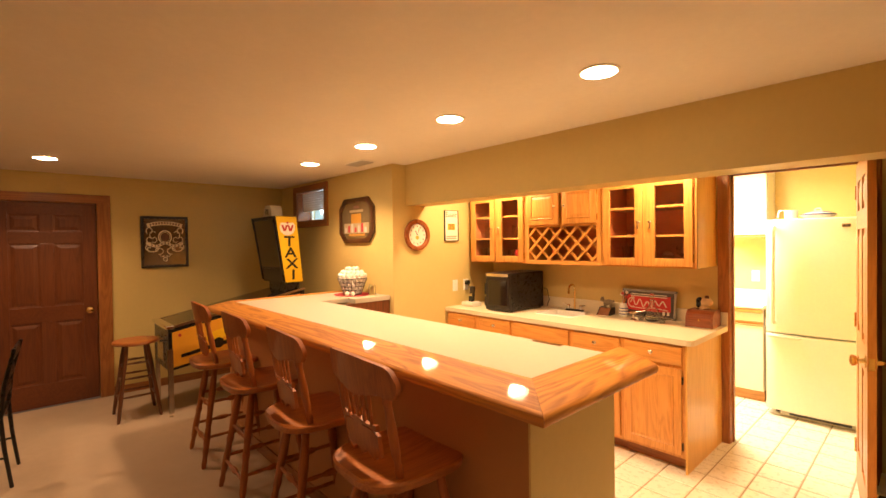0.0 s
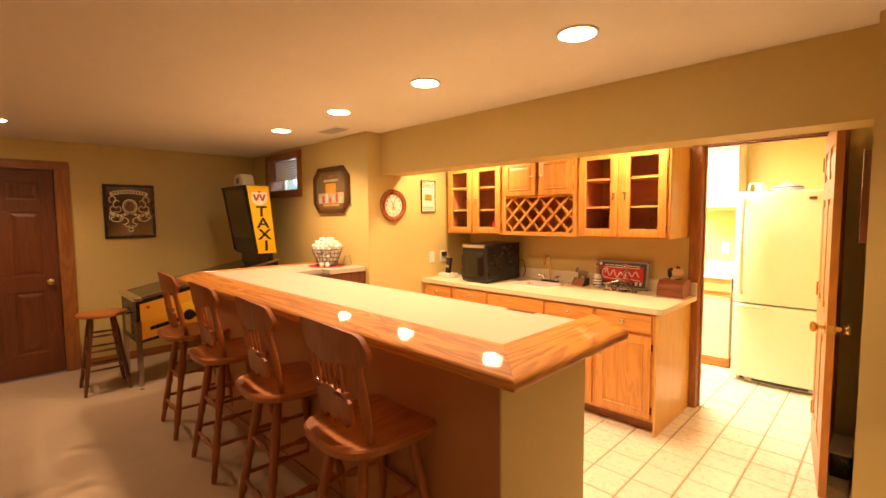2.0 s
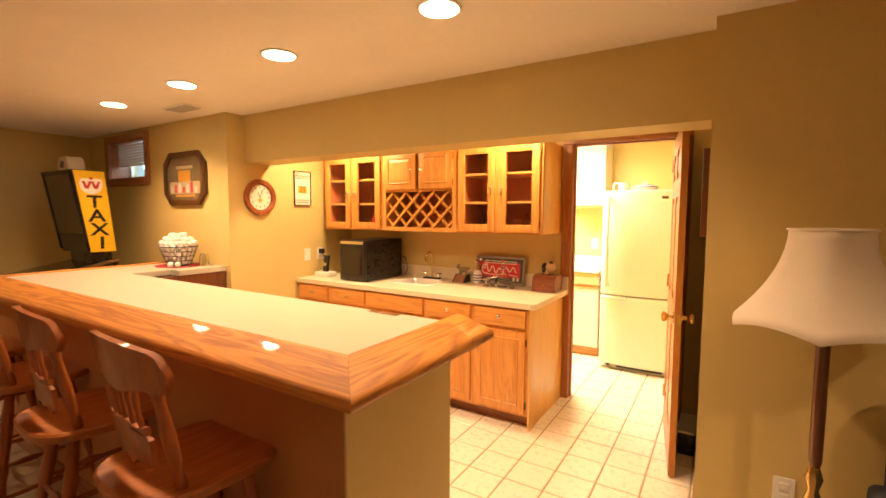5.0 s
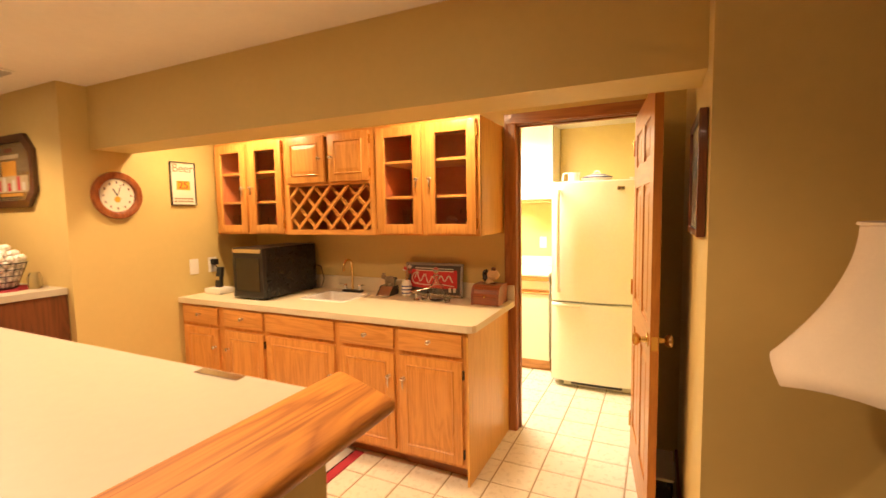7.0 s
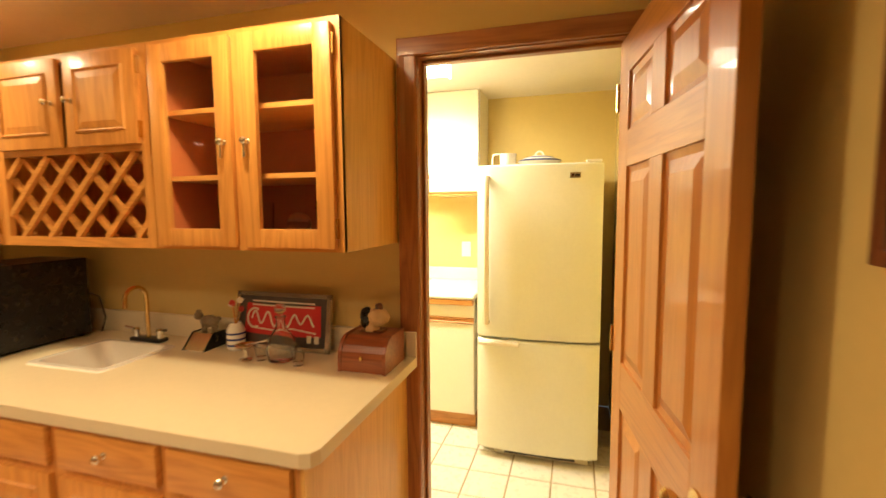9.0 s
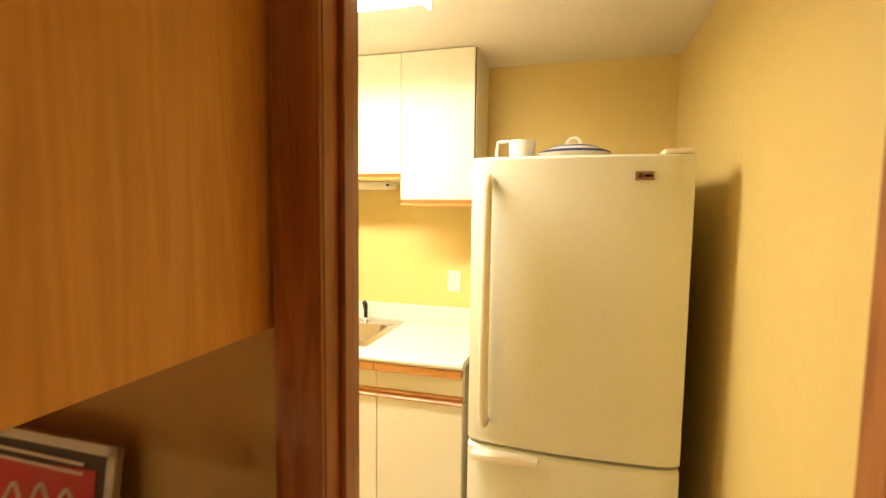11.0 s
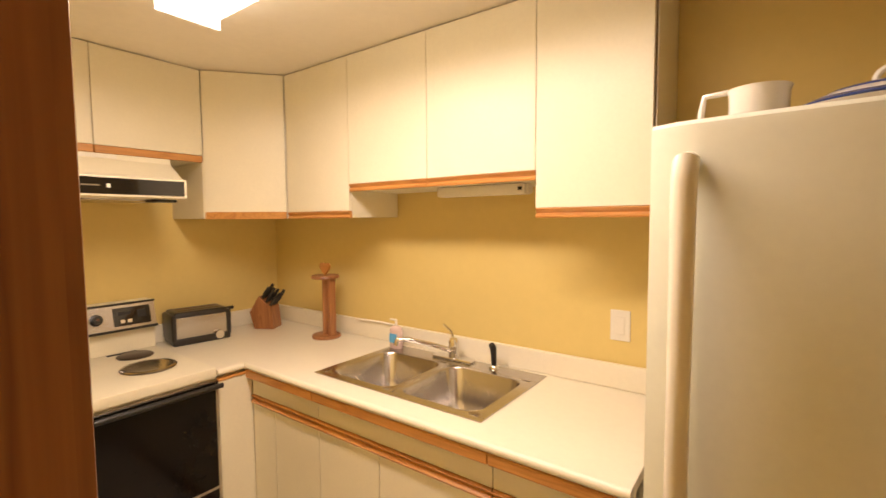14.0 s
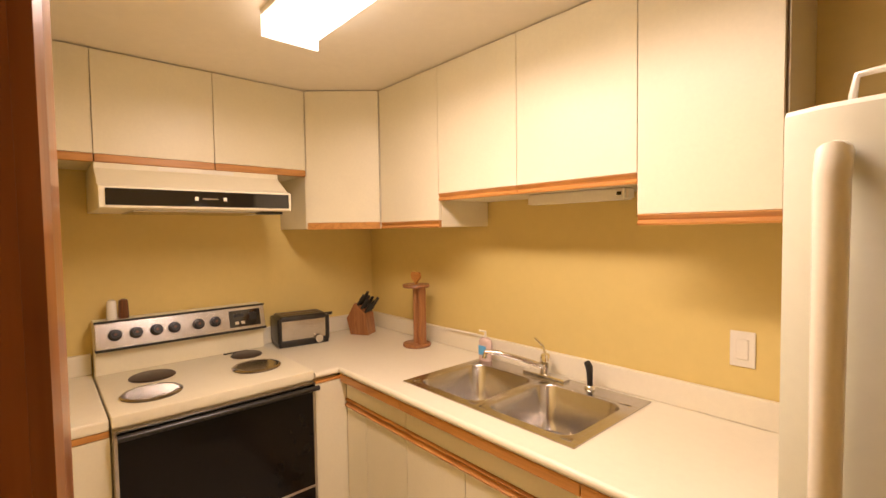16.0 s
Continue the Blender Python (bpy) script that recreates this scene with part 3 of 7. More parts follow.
# ---- bar stools ----
def bar_stool():
    t = thing("bar_stool", 0, 0, 0, "oak swivel bar stool with pressed spindle back", "stool", "stools at the bar")
    SZ = 0.715
    prof = [(0, 0.013), (0.06, 0.017), (0.12, 0.014), (0.16, 0.019), (0.3, 0.022), (0.42, 0.017), (0.47, 0.022), (0.52, 0.018), (0.75, 0.024), (0.9, 0.02), (1.0, 0.017)]
    feet = [(-0.205, -0.215), (0.205, -0.215), (0.205, 0.205), (-0.205, 0.205)]
    tops = [(-0.11, -0.11), (0.11, -0.11), (0.11, 0.11), (-0.11, 0.11)]
    for (fx, fy), (tx, ty) in zip(feet, tops):
        part("leg", turned(bmesh.new(), (fx, fy, 0), (tx, ty, SZ - 0.055), prof, 10), M_stool, t, "", True)
    rung = [(0, 0.009), (0.2, 0.011), (0.35, 0.009), (0.42, 0.016), (0.5, 0.018), (0.58, 0.016), (0.65, 0.009), (0.8, 0.011), (1, 0.009)]
    for i in range(4):
        for h in (0.17 + 0.03 * (i % 2), 0.40 + 0.035 * (i % 2)):
            k = h / (SZ - 0.055)
            a = [f + (u - f) * k for f, u in zip(feet[i], tops[i])]
            j = (i + 1) % 4
            b = [f + (u - f) * k for f, u in zip(feet[j], tops[j])]
            part("stretcher", turned(bmesh.new(), (*a, h), (*b, h), rung, 8), M_stool, t, "", True)
    part("swivel", lathe(bmesh.new(), 0, 0, [(0.13, SZ - 0.058), (0.14, SZ - 0.05), (0.14, SZ - 0.036), (0.1, SZ - 0.03)], 24), M_stool, t, "", True)
    # saddle seat: rounded outline, dished top, rolled front
    bm = bmesh.new()
    n, rings = 40, (1.0, 0.97, 0.85, 0.6, 0.3)
    def outline(a, k):
        c, s = math.cos(a), math.sin(a)
        e = 0.62
        x = 0.225 * math.copysign(abs(c) ** e, c) * (1 + 0.06 * s)
        y = 0.232 * math.copysign(abs(s) ** e, s) - 0.012
        return x * k, y * k
    def height(x, y, k):
        dish = -0.020 * (1 - min(1, (x / 0.2) ** 2)) * (1 - min(1, ((y + 0.03) / 0.2) ** 2))
        return SZ + dish + 0.010 * (y < -0.1) * (abs(y) - 0.1) * 5 - (0.008 if k == 1.0 else 0)
    loops = []
    for k in rings:
        loops.append([bm.verts.new((*outline(2 * math.pi * i / n, k), height(*outline(2 * math.pi * i / n, k), k))) for i in range(n)])
    lower = [[bm.verts.new((*outline(2 * math.pi * i / n, k), SZ - dz)) for i in range(n)] for k, dz in ((0.985, 0.03), (0.93, 0.038))]
    for a, b in list(zip(loops, loops[1:])) + [(lower[0], loops[0]), (lower[1], lower[0])]:
        for i in range(n):
            bm.faces.new((a[i], a[(i + 1) % n], b[(i + 1) % n], b[i]))
    bm.faces.new(loops[-1])
    bm.faces.new(list(reversed(lower[1])))
    part("seat", bm, M_stoolseat, t, "glossy shaped oak seat", True)
    # back: curved crest, posts, spindles, lower splat
    lean = 0.06
    def back_y(x, z):
        return -0.118 - lean * (z - SZ) / 0.42 - 0.035 * (1 - (x / 0.23) ** 2)
    for x in (-0.165, 0.165):
        top = (x * 1.08, back_y(x * 1.08, SZ + 0.36) + 0.004, SZ + 0.36)
        part("post", turned(bmesh.new(), (x, -0.108, SZ - 0.012), top, [(0, 0.013), (0.1, 0.017), (0.2, 0.012), (0.25, 0.017), (0.5, 0.019), (0.75, 0.014), (0.8, 0.018), (1, 0.013)], 10), M_stool, t, "", True)
    def slab(outline_pts, thick, name, label):
        bm = bmesh.new()
        cols = []
        for x, z0, z1 in outline_pts:
            cols.append([bm.verts.new((x, back_y(x, z) + o, z)) for z, o in ((z0, -thick / 2), (z1, -thick / 2), (z1, thick / 2), (z0, thick / 2))])
        for a, b in zip(cols, cols[1:]):
            for i in range(4):
                bm.faces.new((a[i], a[(i + 1) % 4], b[(i + 1) % 4], b[i]))
        bm.faces.new(cols[0])
        bm.faces.new(cols[-1])
        bmesh.ops.bevel(bm, geom=[e for e in bm.edges if e.calc_face_angle(0) > 0.8], offset=0.004, segments=2, affect="EDGES")
        part(name, bm, M_stool, t, label, True)
    crest = []
    for i in range(21):
        u = -1 + i / 10
        x = 0.245 * u
        end = max(0.0, abs(u) - 0.78) / 0.22
        mid_z = SZ + 0.365 - 0.012 * u * u
        half = 0.064 * math.sqrt(max(0.05, 1 - end * end * 0.95))
        top = mid_z + half + 0.004 * math.cos(3 * u)
        bottom = mid_z - half - 0.022 * max(0, abs(u) - 0.55) * (1 - end) - 0.022 * math.cos(3.3 * u) ** 2 * (abs(u) < 0.48) + 0.014 * (abs(u) > 0.5) * (1 - end)
        crest.append((x, bottom, top))
    slab(crest, 0.02, "crest_rail", "pressed oak crest rail")
    mid = [(0.115 * (-1 + i / 8), SZ + 0.168 - 0.006 * math.cos(6 * (-1 + i / 8)), SZ + 0.186 + 0.006 * math.cos(5 * (-1 + i / 8))) for i in range(17)]
    slab(mid, 0.016, "cross_rail", "")
    low = [(0.118 * u, SZ + 0.042 + 0.026 * abs(math.sin(1.5 * math.pi * u)) - 0.02 * max(0, abs(u) - 0.8), SZ + 0.166 - 0.02 * abs(u) ** 4) for u in [-1 + i / 16 for i in range(33)]]
    slab(low, 0.016, "lower_splat", "scrolled oak splat")
    for i in range(5):
        x = -0.084 + i * 0.042
        z0, z1 = SZ + 0.18, SZ + 0.335
        part("spindle", turned(bmesh.new(), (x, back_y(x, z0), z0), (x * 1.06, back_y(x, z1), z1), [(0, 0.006), (0.15, 0.009), (0.25, 0.006), (0.6, 0.008), (0.85, 0.006), (1, 0.007)], 8), M_stool, t, "", True)
    return t


stool = bar_stool()
stool.matrix_basis = pose(-0.42, -2.80, 0, 0, 0, -3)
for x, y, r in ((-1.11, -2.80, -4), (-1.87, -2.79, -2), (-2.60, -2.79, -3)):
    copy_thing(stool, pose(x, y, 0, 0, 0, r))


def round_stool():
    t = thing("round_stool", 0, 0, 0, "dark turned-wood stool with a round seat on carpet", "stool")
    part("seat", lathe(bmesh.new(), 0, 0, [(0.15, 0.662), (0.178, 0.668), (0.185, 0.68), (0.18, 0.695), (0.165, 0.70), (0.05, 0.694)], 32), M_stoolseat, t, "", True)
    feet = [(0.23 * math.cos(a), 0.23 * math.sin(a)) for a in (0.6, 2.17, 3.74, 5.31)]
    tops = [(0.11 * math.cos(a), 0.11 * math.sin(a)) for a in (0.6, 2.17, 3.74, 5.31)]
    for f, u in zip(feet, tops):
        part("leg", turned(bmesh.new(), (*f, 0), (*u, 0.668), [(0, 0.012), (0.1, 0.015), (0.3, 0.018), (0.5, 0.015), (0.8, 0.018), (1, 0.014)], 10), M_dkwood, t, "", True)
    for i in range(4):
        for h in (0.18, 0.34, 0.47):
            h2 = h + 0.03 * (i % 2)
            k = h2 / 0.668
            a = [f + (u - f) * k for f, u in zip(feet[i], tops[i])]
            b = [f + (u - f) * k for f, u in zip(feet[(i + 1) % 4], tops[(i + 1) % 4])]
            part("rung", turned(bmesh.new(), (*a, h2), (*b, h2), [(0, 0.007), (0.5, 0.011), (1, 0.007)], 8), M_dkwood, t, "", True)
    return t


round_stool().matrix_basis = pose(-3.96, -3.17, 0, 0, 0, 10)


# ---- bar alcove cabinets ----
CT = 0.895
BX0, BX1, BFY = XC + 0.003, -0.055, -0.72
FR = 0.02                                  # door thickness


def knob(parent, x, y, z, d=(0, -1, 0), mat=None, r=0.014):
    d = Vector(d)
    p = Vector((x, y, z))
    prof = [(0, r * 0.8), (0.003, r * 0.75), (0.006, r * 0.4), (0.014, r * 0.45), (0.018, r * 0.9), (0.024, r), (0.029, r * 0.7), (0.031, r * 0.1)]
    bm = tube_path(bmesh.new(), [p + d * a for a, _ in prof], [q for _, q in prof], 12)
    return part("knob", bm, mat or M_nickel, parent, "nickel knob", True)


def raised_door(name, x0, x1, z0, z1, y, parent, label=""):
    """A frame-and-panel front on the plane y, facing -y."""
    bm = box(bmesh.new(), x0, x1, y - FR, y, z0, z1, 0.004)
    d = part(name, bm, M_oakz, parent, label, True)
    s = 0.052
    bm = bmesh.new()
    pts = []
    for inset, yy in ((s - 0.006, y - FR - 0.0005), (s, y - FR - 0.007), (s + 0.006, y - FR - 0.001), (s + 0.03, y - FR - 0.006)):
        pts.append([bm.verts.new(p) for p in ((x0 + inset, yy, z0 + inset), (x1 - inset, yy, z0 + inset), (x1 - inset, yy, z1 - inset), (x0 + inset, yy, z1 - inset))])
    for lo, hi in zip(pts, pts[1:]):
        for i in range(4):
            bm.faces.new((lo[i], lo[(i + 1) % 4], hi[(i + 1) % 4], hi[i]))
    bm.faces.new(pts[-1])
    part("raised_panel", bm, M_oakz, d)
    return d


def base_unit(x0, x1, end=False):
    t = thing("base_cabinet", (x0 + x1) / 2, -0.36, 0, "light oak base cabinet with drawer over panel door", "cabinet", "bar base cabinets")
    part("face_frame", B(x0, x1 - (0.012 if end else 0), BFY, BFY + 0.02, 0.1, CT - 0.039), M_oakz, t)
    part("body", B(x0, x1 - (0.012 if end else 0), BFY + 0.02, -0.003, 0.1, CT - 0.2), M_oakz, t)
    part("toe_kick", B(x0, x1 - 0.02 * end, -0.62, -0.003, 0, 0.1), M_trimx, t, "dark toe kick")
    if end:
        part("side_panel", B(x1 - 0.012, x1, BFY - 0.002, -0.003, 0.0, CT - 0.038), M_sidez, t, "pale oak veneer end panel, light on it put into the colour")
        part("toe_board", B(x0, x1 - 0.012, -0.632, -0.62, 0, 0.1), M_trimx, t)
    return t


units = [(BX0, -1.94, False), (-1.94, -1.505, False), (-1.505, -0.905, False), (-0.905, -0.49, False), (-0.49, BX1, True)]
doors = [(-2.312, -1.955), (-1.885, -1.522), (-1.488, -0.930), (-0.885, -0.508), (-0.472, -0.087)]
for k, ((a, b, e), (d0, d1)) in enumerate(zip(units, doors)):
    t = base_unit(a, b, e)
    dr = part("drawer_front", B(d0, d1, BFY - FR, BFY, 0.717, 0.838, 0.005), M_oakx, t, "", True)
    if k != 2:
        knob(dr, (d0 + d1) / 2, BFY - FR, 0.785)
    dd = raised_door("door", d0, d1, 0.125, 0.69, BFY, t)
    kx = {0: d1 - 0.03, 1: d0 + 0.03, 2: d1 - 0.03, 3: d1 - 0.03, 4: d0 + 0.03}[k]
    knob(dd, kx, BFY - FR, 0.56 if k != 2 else 0.5, r=0.013)
    if k > 2:
        bm = tube_path(bmesh.new(), [(kx, BFY - FR - 0.018, 0.555), (kx, BFY - FR - 0.02, 0.525), (kx, BFY - FR - 0.016, 0.50)], [0.004, 0.006, 0.003], 8)
        part("pendant", bm, M_nickel, dd, "nickel drop pull", True)
    for z in (0.18, 0.62):
        hx = d1 if kx < (d0 + d1) / 2 else d0
        part("hinge", B(hx - 0.004, hx + 0.008, BFY - 0.012, BFY, z - 0.025, z + 0.025), M_matblack, dd)

ct = thing("bar_worktop", -1.2, -0.37, CT - 0.04, "cream laminate worktop with backsplash over oak cabinets", "worktop")
SX0, SX1, SY0, SY1 = -1.43, -1.06, -0.47, -0.16
bm = bmesh.new()
prism(bm, [(SX1, -0.752), (-0.05, -0.752), (-0.024, -0.742), (-0.012, -0.715), (-0.012, -0.003), (SX1, -0.003)], CT - 0.038, CT, "z")
for a, b, c, d in ((BX0, SX0, -0.752, -0.003), (SX0, SX1, -0.752, SY0), (SX0, SX1, SY1, -0.003)):
    box(bm, a, b, c, d, CT - 0.038, CT)
part("top", bm, M_lam, ct, "cream laminate top")
part("backsplash", B(BX0, -0.012, -0.022, -0.003, CT + 0.0005, CT + 0.1, 0.003), M_lam, ct, "cream laminate backsplash")
sk = thing("bar_sink", (SX0 + SX1) / 2, (SY0 + SY1) / 2, CT - 0.15, "small white enamel bar sink set in the worktop", "sink")


def basin(x0, x1, y0, y1, top, depth, rim, corner, mat, parent, lip=0.006, name="basin"):
    """A bowl with rounded corners under a flat rim."""
    bm = bmesh.new()
    def loop(inset, z, r):
        pts = []
        xa, xb, ya, yb = x0 + inset, x1 - inset, y0 + inset, y1 - inset
        for cx, cy, a0 in ((xb - r, yb - r, 0), (xa + r, yb - r, 90), (xa + r, ya + r, 180), (xb - r, ya + r, 270)):
            for k in range(6):
                a = radians(a0 + 18 * k)
                pts.append(bm.verts.new((cx + r * math.cos(a), cy + r * math.sin(a), z)))
        return pts
    rings = [loop(0, top, corner * 0.6), loop(0.004, top + lip, corner * 0.6), loop(rim - 0.004, top + lip, corner), loop(rim, top + lip - 0.006, corner), loop(rim + 0.012, top - depth * 0.75, corner), loop(rim + 0.03, top - depth * 0.96, corner), loop(rim + 0.06, top - depth, corner * 0.8)]
    for a, b in zip(rings, rings[1:]):
        for i in range(len(a)):
            bm.faces.new((a[i], a[(i + 1) % len(a)], b[(i + 1) % len(b)], b[i]))
    bm.faces.new(rings[-1])
    return part(name, bm, mat, parent, "", True)


basin(SX0 - 0.012, SX1 + 0.012, SY0 - 0.012, SY1 + 0.012, CT, 0.14, 0.028, 0.04, M_china, sk)
fc = thing("bar_faucet", -1.245, -0.115, CT, "gooseneck bar faucet with two lever handles", "faucet")
part("base", B(-1.33, -1.16, -0.14, -0.09, CT + 0.0005, CT + 0.018, 0.006), M_black, fc, "black base plate", True)
arc = [(-1.245, -0.115, CT + 0.015), (-1.245, -0.115, CT + 0.2)] + [(-1.245, -0.115 - 0.05 + 0.05 * math.cos(a), CT + 0.2 + 0.05 * math.sin(a)) for a in [radians(20 * i) for i in range(1, 10)]] + [(-1.245, -0.215, CT + 0.17)]
part("spout", tube_path(bmesh.new(), arc, 0.009, 10), M_brass, fc, "gooseneck spout", True)
for s in (-1, 1):
    x = -1.245 + 0.065 * s
    h = part("handle", lathe(bmesh.new(), x, -0.115, [(0.014, CT + 0.016), (0.012, CT + 0.04), (0.016, CT + 0.05), (0.01, CT + 0.06)], 14), M_chrome, fc, "", True)
    part("lever", tube_path(bmesh.new(), [(x, -0.115, CT + 0.05), (x + 0.05 * s, -0.13, CT + 0.06)], [0.005, 0.007], 8), M_chrome, h, "", True)

# ---- upper cabinets ----
UZ0, UZ1, UY = 1.345, 2.032, -0.426


def glass_door(x0, x1, z0, z1, y, parent, knob_side):
    s = 0.058
    d = part("door", box(box(box(box(bmesh.new(), x0, x0 + s, y - FR, y, z0, z1, 0.004), x1 - s, x1, y - FR, y, z0, z1, 0.004), x0 + s - 0.002, x1 - s + 0.002, y - FR + 0.001, y, z0, z0 + s, 0.003), x0 + s - 0.002, x1 - s + 0.002, y - FR + 0.001, y, z1 - s, z1, 0.003), M_oakz, parent, "oak glass door", True)
    g = part("pane", B(x0 + s - 0.006, x1 - s + 0.006, y - 0.012, y - 0.009, z0 + s - 0.006, z1 - s + 0.006), M_pane, d, "clear glass pane")
    g.visible_shadow = False
    knob(d, x1 - 0.026 if knob_side > 0 else x0 + 0.026, y - FR, z0 + 0.33, r=0.012)
    kx = x1 - 0.026 if knob_side > 0 else x0 + 0.026
    part("pendant", tube_path(bmesh.new(), [(kx, y - FR - 0.017, z0 + 0.325), (kx, y - FR - 0.017, z0 + 0.28)], [0.004, 0.0055], 8), M_nickel, d, "nickel drop pull", True)
    for z in (z0 + 0.06, z1 - 0.06):
        hx = x0 if knob_side > 0 else x1
        part("hinge", B(hx - 0.006, hx + 0.006, y - 0.014, y + 0.001, z - 0.03, z + 0.03), M_brass, d, "antique brass hinge")


def glass_cabinet(x0, x1, label):
    t = thing("wall_cabinet", (x0 + x1) / 2, -0.2, UZ0, label, "cabinet", "bar wall cabinets")
    part("side", B(x0, x0 + 0.016, UY, -0.003, UZ0, UZ1), M_sidez, t, "pale oak side, light on it put into the colour")
    part("side", B(x1 - 0.016, x1, UY, -0.003, UZ0, UZ1), M_sidez, t, "pale oak side, light on it put into the colour")
    part("back", B(x0 + 0.016, x1 - 0.016, -0.012, -0.003, UZ0, UZ1), M_inside, t, "dark stained back")
    part("bottom", B(x0 + 0.016, x1 - 0.016, UY, -0.012, UZ0 + 0.02, UZ0 + 0.036), M_inside, t)
    part("top", B(x0 + 0.016, x1 - 0.016, UY, -0.012, UZ1 - 0.016, UZ1), M_inside, t)
    for a, b in ((x0 + 0.016, x0 + 0.019), (x1 - 0.019, x1 - 0.016)):
        part("lining", B(a, b, UY, -0.012, UZ0 + 0.036, UZ1 - 0.016), M_inside, t)
    for z in (UZ0 + 0.23, UZ0 + 0.45):
        part("shelf", B(x0 + 0.02, x1 - 0.02, UY + 0.03, -0.012, z, z + 0.016), M_oakx, t)
    c = (x0 + x1) / 2
    part("centre_stile", B(c - 0.03, c + 0.03, UY - 0.001, UY + 0.015, UZ0, UZ1), M_oakz, t)
    for a, b in ((x0, x0 + 0.03), (x1 - 0.03, x1)):
        part("stile", B(a, b, UY - 0.001, UY + 0.015, UZ0, UZ1), M_oakz, t)
    part("bottom_rail", B(x0 + 0.03, x1 - 0.03, UY - 0.0005, UY + 0.015, UZ0, UZ0 + 0.03), M_oakx, t)
    part("top_rail", B(x0 + 0.03, x1 - 0.03, UY - 0.0005, UY + 0.015, UZ1 - 0.03, UZ1), M_oakx, t)
    glass_door(x0 + 0.022, c - 0.018, UZ0 + 0.012, UZ1 - 0.02, UY - 0.001, t, 1)
    glass_door(c + 0.018, x1 - 0.022, UZ0 + 0.012, UZ1 - 0.02, UY - 0.001, t, -1)
    return t


glass_cabinet(-2.285, -1.565, "oak wall cabinet with two glass doors, a few glasses inside")
glass_cabinet(-0.805, -0.088, "oak wall cabinet with two glass doors, nearly empty shelves")
wr = thing("wine_rack_cabinet", -1.185, -0.2, UZ0, "oak wall cabinet with small doors over a lattice wine rack", "cabinet", "bar wall cabinets")
x0, x1 = -1.575, -0.808
RZ0, RZ1 = UZ0 + 0.035, UZ0 + 0.335
for a, b in ((x0, x0 + 0.016), (x1 - 0.016, x1)):
    part("side", B(a, b, UY + 0.02, -0.003, UZ0, UZ1), M_oakz, wr)
part("back", B(x0 + 0.016, x1 - 0.016, -0.012, -0.003, UZ0, UZ1), M_inside, wr, "dark stained back")
part("bottom", B(x0 + 0.016, x1 - 0.016, UY + 0.02, -0.012, UZ0, UZ0 + 0.016), M_inside, wr)
part("upper_box", B(x0 + 0.016, x1 - 0.016, UY + 0.02, -0.012, RZ1 + 0.01, UZ1 - 0.001), M_oakz, wr)
for a, b in ((x0, x0 + 0.04), (x1 - 0.04, x1)):
    part("stile", B(a, b, UY, UY + 0.02, UZ0, UZ1), M_oakz, wr)
part("rail", B(x0 + 0.04, x1 - 0.04, UY, UY + 0.02, UZ0, RZ0), M_oakx, wr)
part("rail", B(x0 + 0.04, x1 - 0.04, UY, UY + 0.02, RZ1, RZ1 + 0.03), M_oakx, wr)
part("rail", B(x0 + 0.04, x1 - 0.04, UY, UY + 0.02, UZ1 - 0.03, UZ1), M_oakx, wr)
ax0, ax1 = x0 + 0.04, x1 - 0.04
step, hh = 0.142, RZ1 - RZ0


def slat(xa, xb, y0, y1, za, zb):
    d = Vector((xb - xa, 0, zb - za)).normalized()
    n = Vector((-d.z, 0, d.x)) * 0.0095
    pts = [Vector((xa, 0, za)) + n, Vector((xa, 0, za)) - n, Vector((xb, 0, zb)) - n, Vector((xb, 0, zb)) + n]
    return prism(bmesh.new(), [(p.x, p.z) for p in pts], y0, y1, "y")


for s, (ya, yb) in ((1, (UY + 0.004, UY + 0.02)), (-1, (UY + 0.020, UY + 0.036))):
    c = -6 * step + step * 0.5
    while c < (ax1 - ax0) + 6 * step:
        # a diagonal through (ax0 + c) at the middle height, clipped to the opening
        lo, hi = -hh / 2, hh / 2
        zs = [lo, hi] + [(xe - (ax0 + c)) * s for xe in (ax0, ax1)]
        zl, zh = max(lo, min(zs[2:])), min(hi, max(zs[2:]))
        if zh - zl > 0.02:
            mz = (RZ0 + RZ1) / 2
            part("lattice_slat", slat(ax0 + c + zl / s, ax0 + c + zh / s, ya, yb, mz + zl, mz + zh), M_oakx, wr)
        c += step
for a, b, kx in ((x0 + 0.035, -1.205, -1.235), (-1.165, x1 - 0.035, -1.135)):
    d = raised_door("door", a, b, RZ1 + 0.022, UZ1 - 0.018, UY, wr)
    knob(d, kx, UY - FR, RZ1 + 0.18, r=0.012)
    hx = a if kx > (a + b) / 2 else b
    for z in (RZ1 + 0.07, UZ1 - 0.07):
        part("hinge", B(hx - 0.006, hx + 0.006, UY - 0.014, UY + 0.001, z - 0.028, z + 0.028), M_brass, d, "antique brass hinge")

# ---- kitchen ----
KF = 1.18                          # base fronts
KCT = 0.915


def k_upper_front(t, x0, x1, z0, z1, y):
    """A flat almond door facing -y with an oak pull strip below."""
    d = part("door", B(x0 + 0.0015, x1 - 0.0015, y, y + 0.018, z0 + 0.034, z1, 0.001), M_kcab, t)
    part("pull_strip", prism(bmesh.new(), [(y, z0 + 0.033), (y - 0.004, z0 + 0.03), (y + 0.006, z0 + 0.016), (y - 0.002, z0 + 0.006), (y, z0), (y + 0.018, z0), (y + 0.018, z0 + 0.033)], x0 + 0.0015, x1 - 0.0015, "x"), M_koak, d, "oak finger-pull strip")


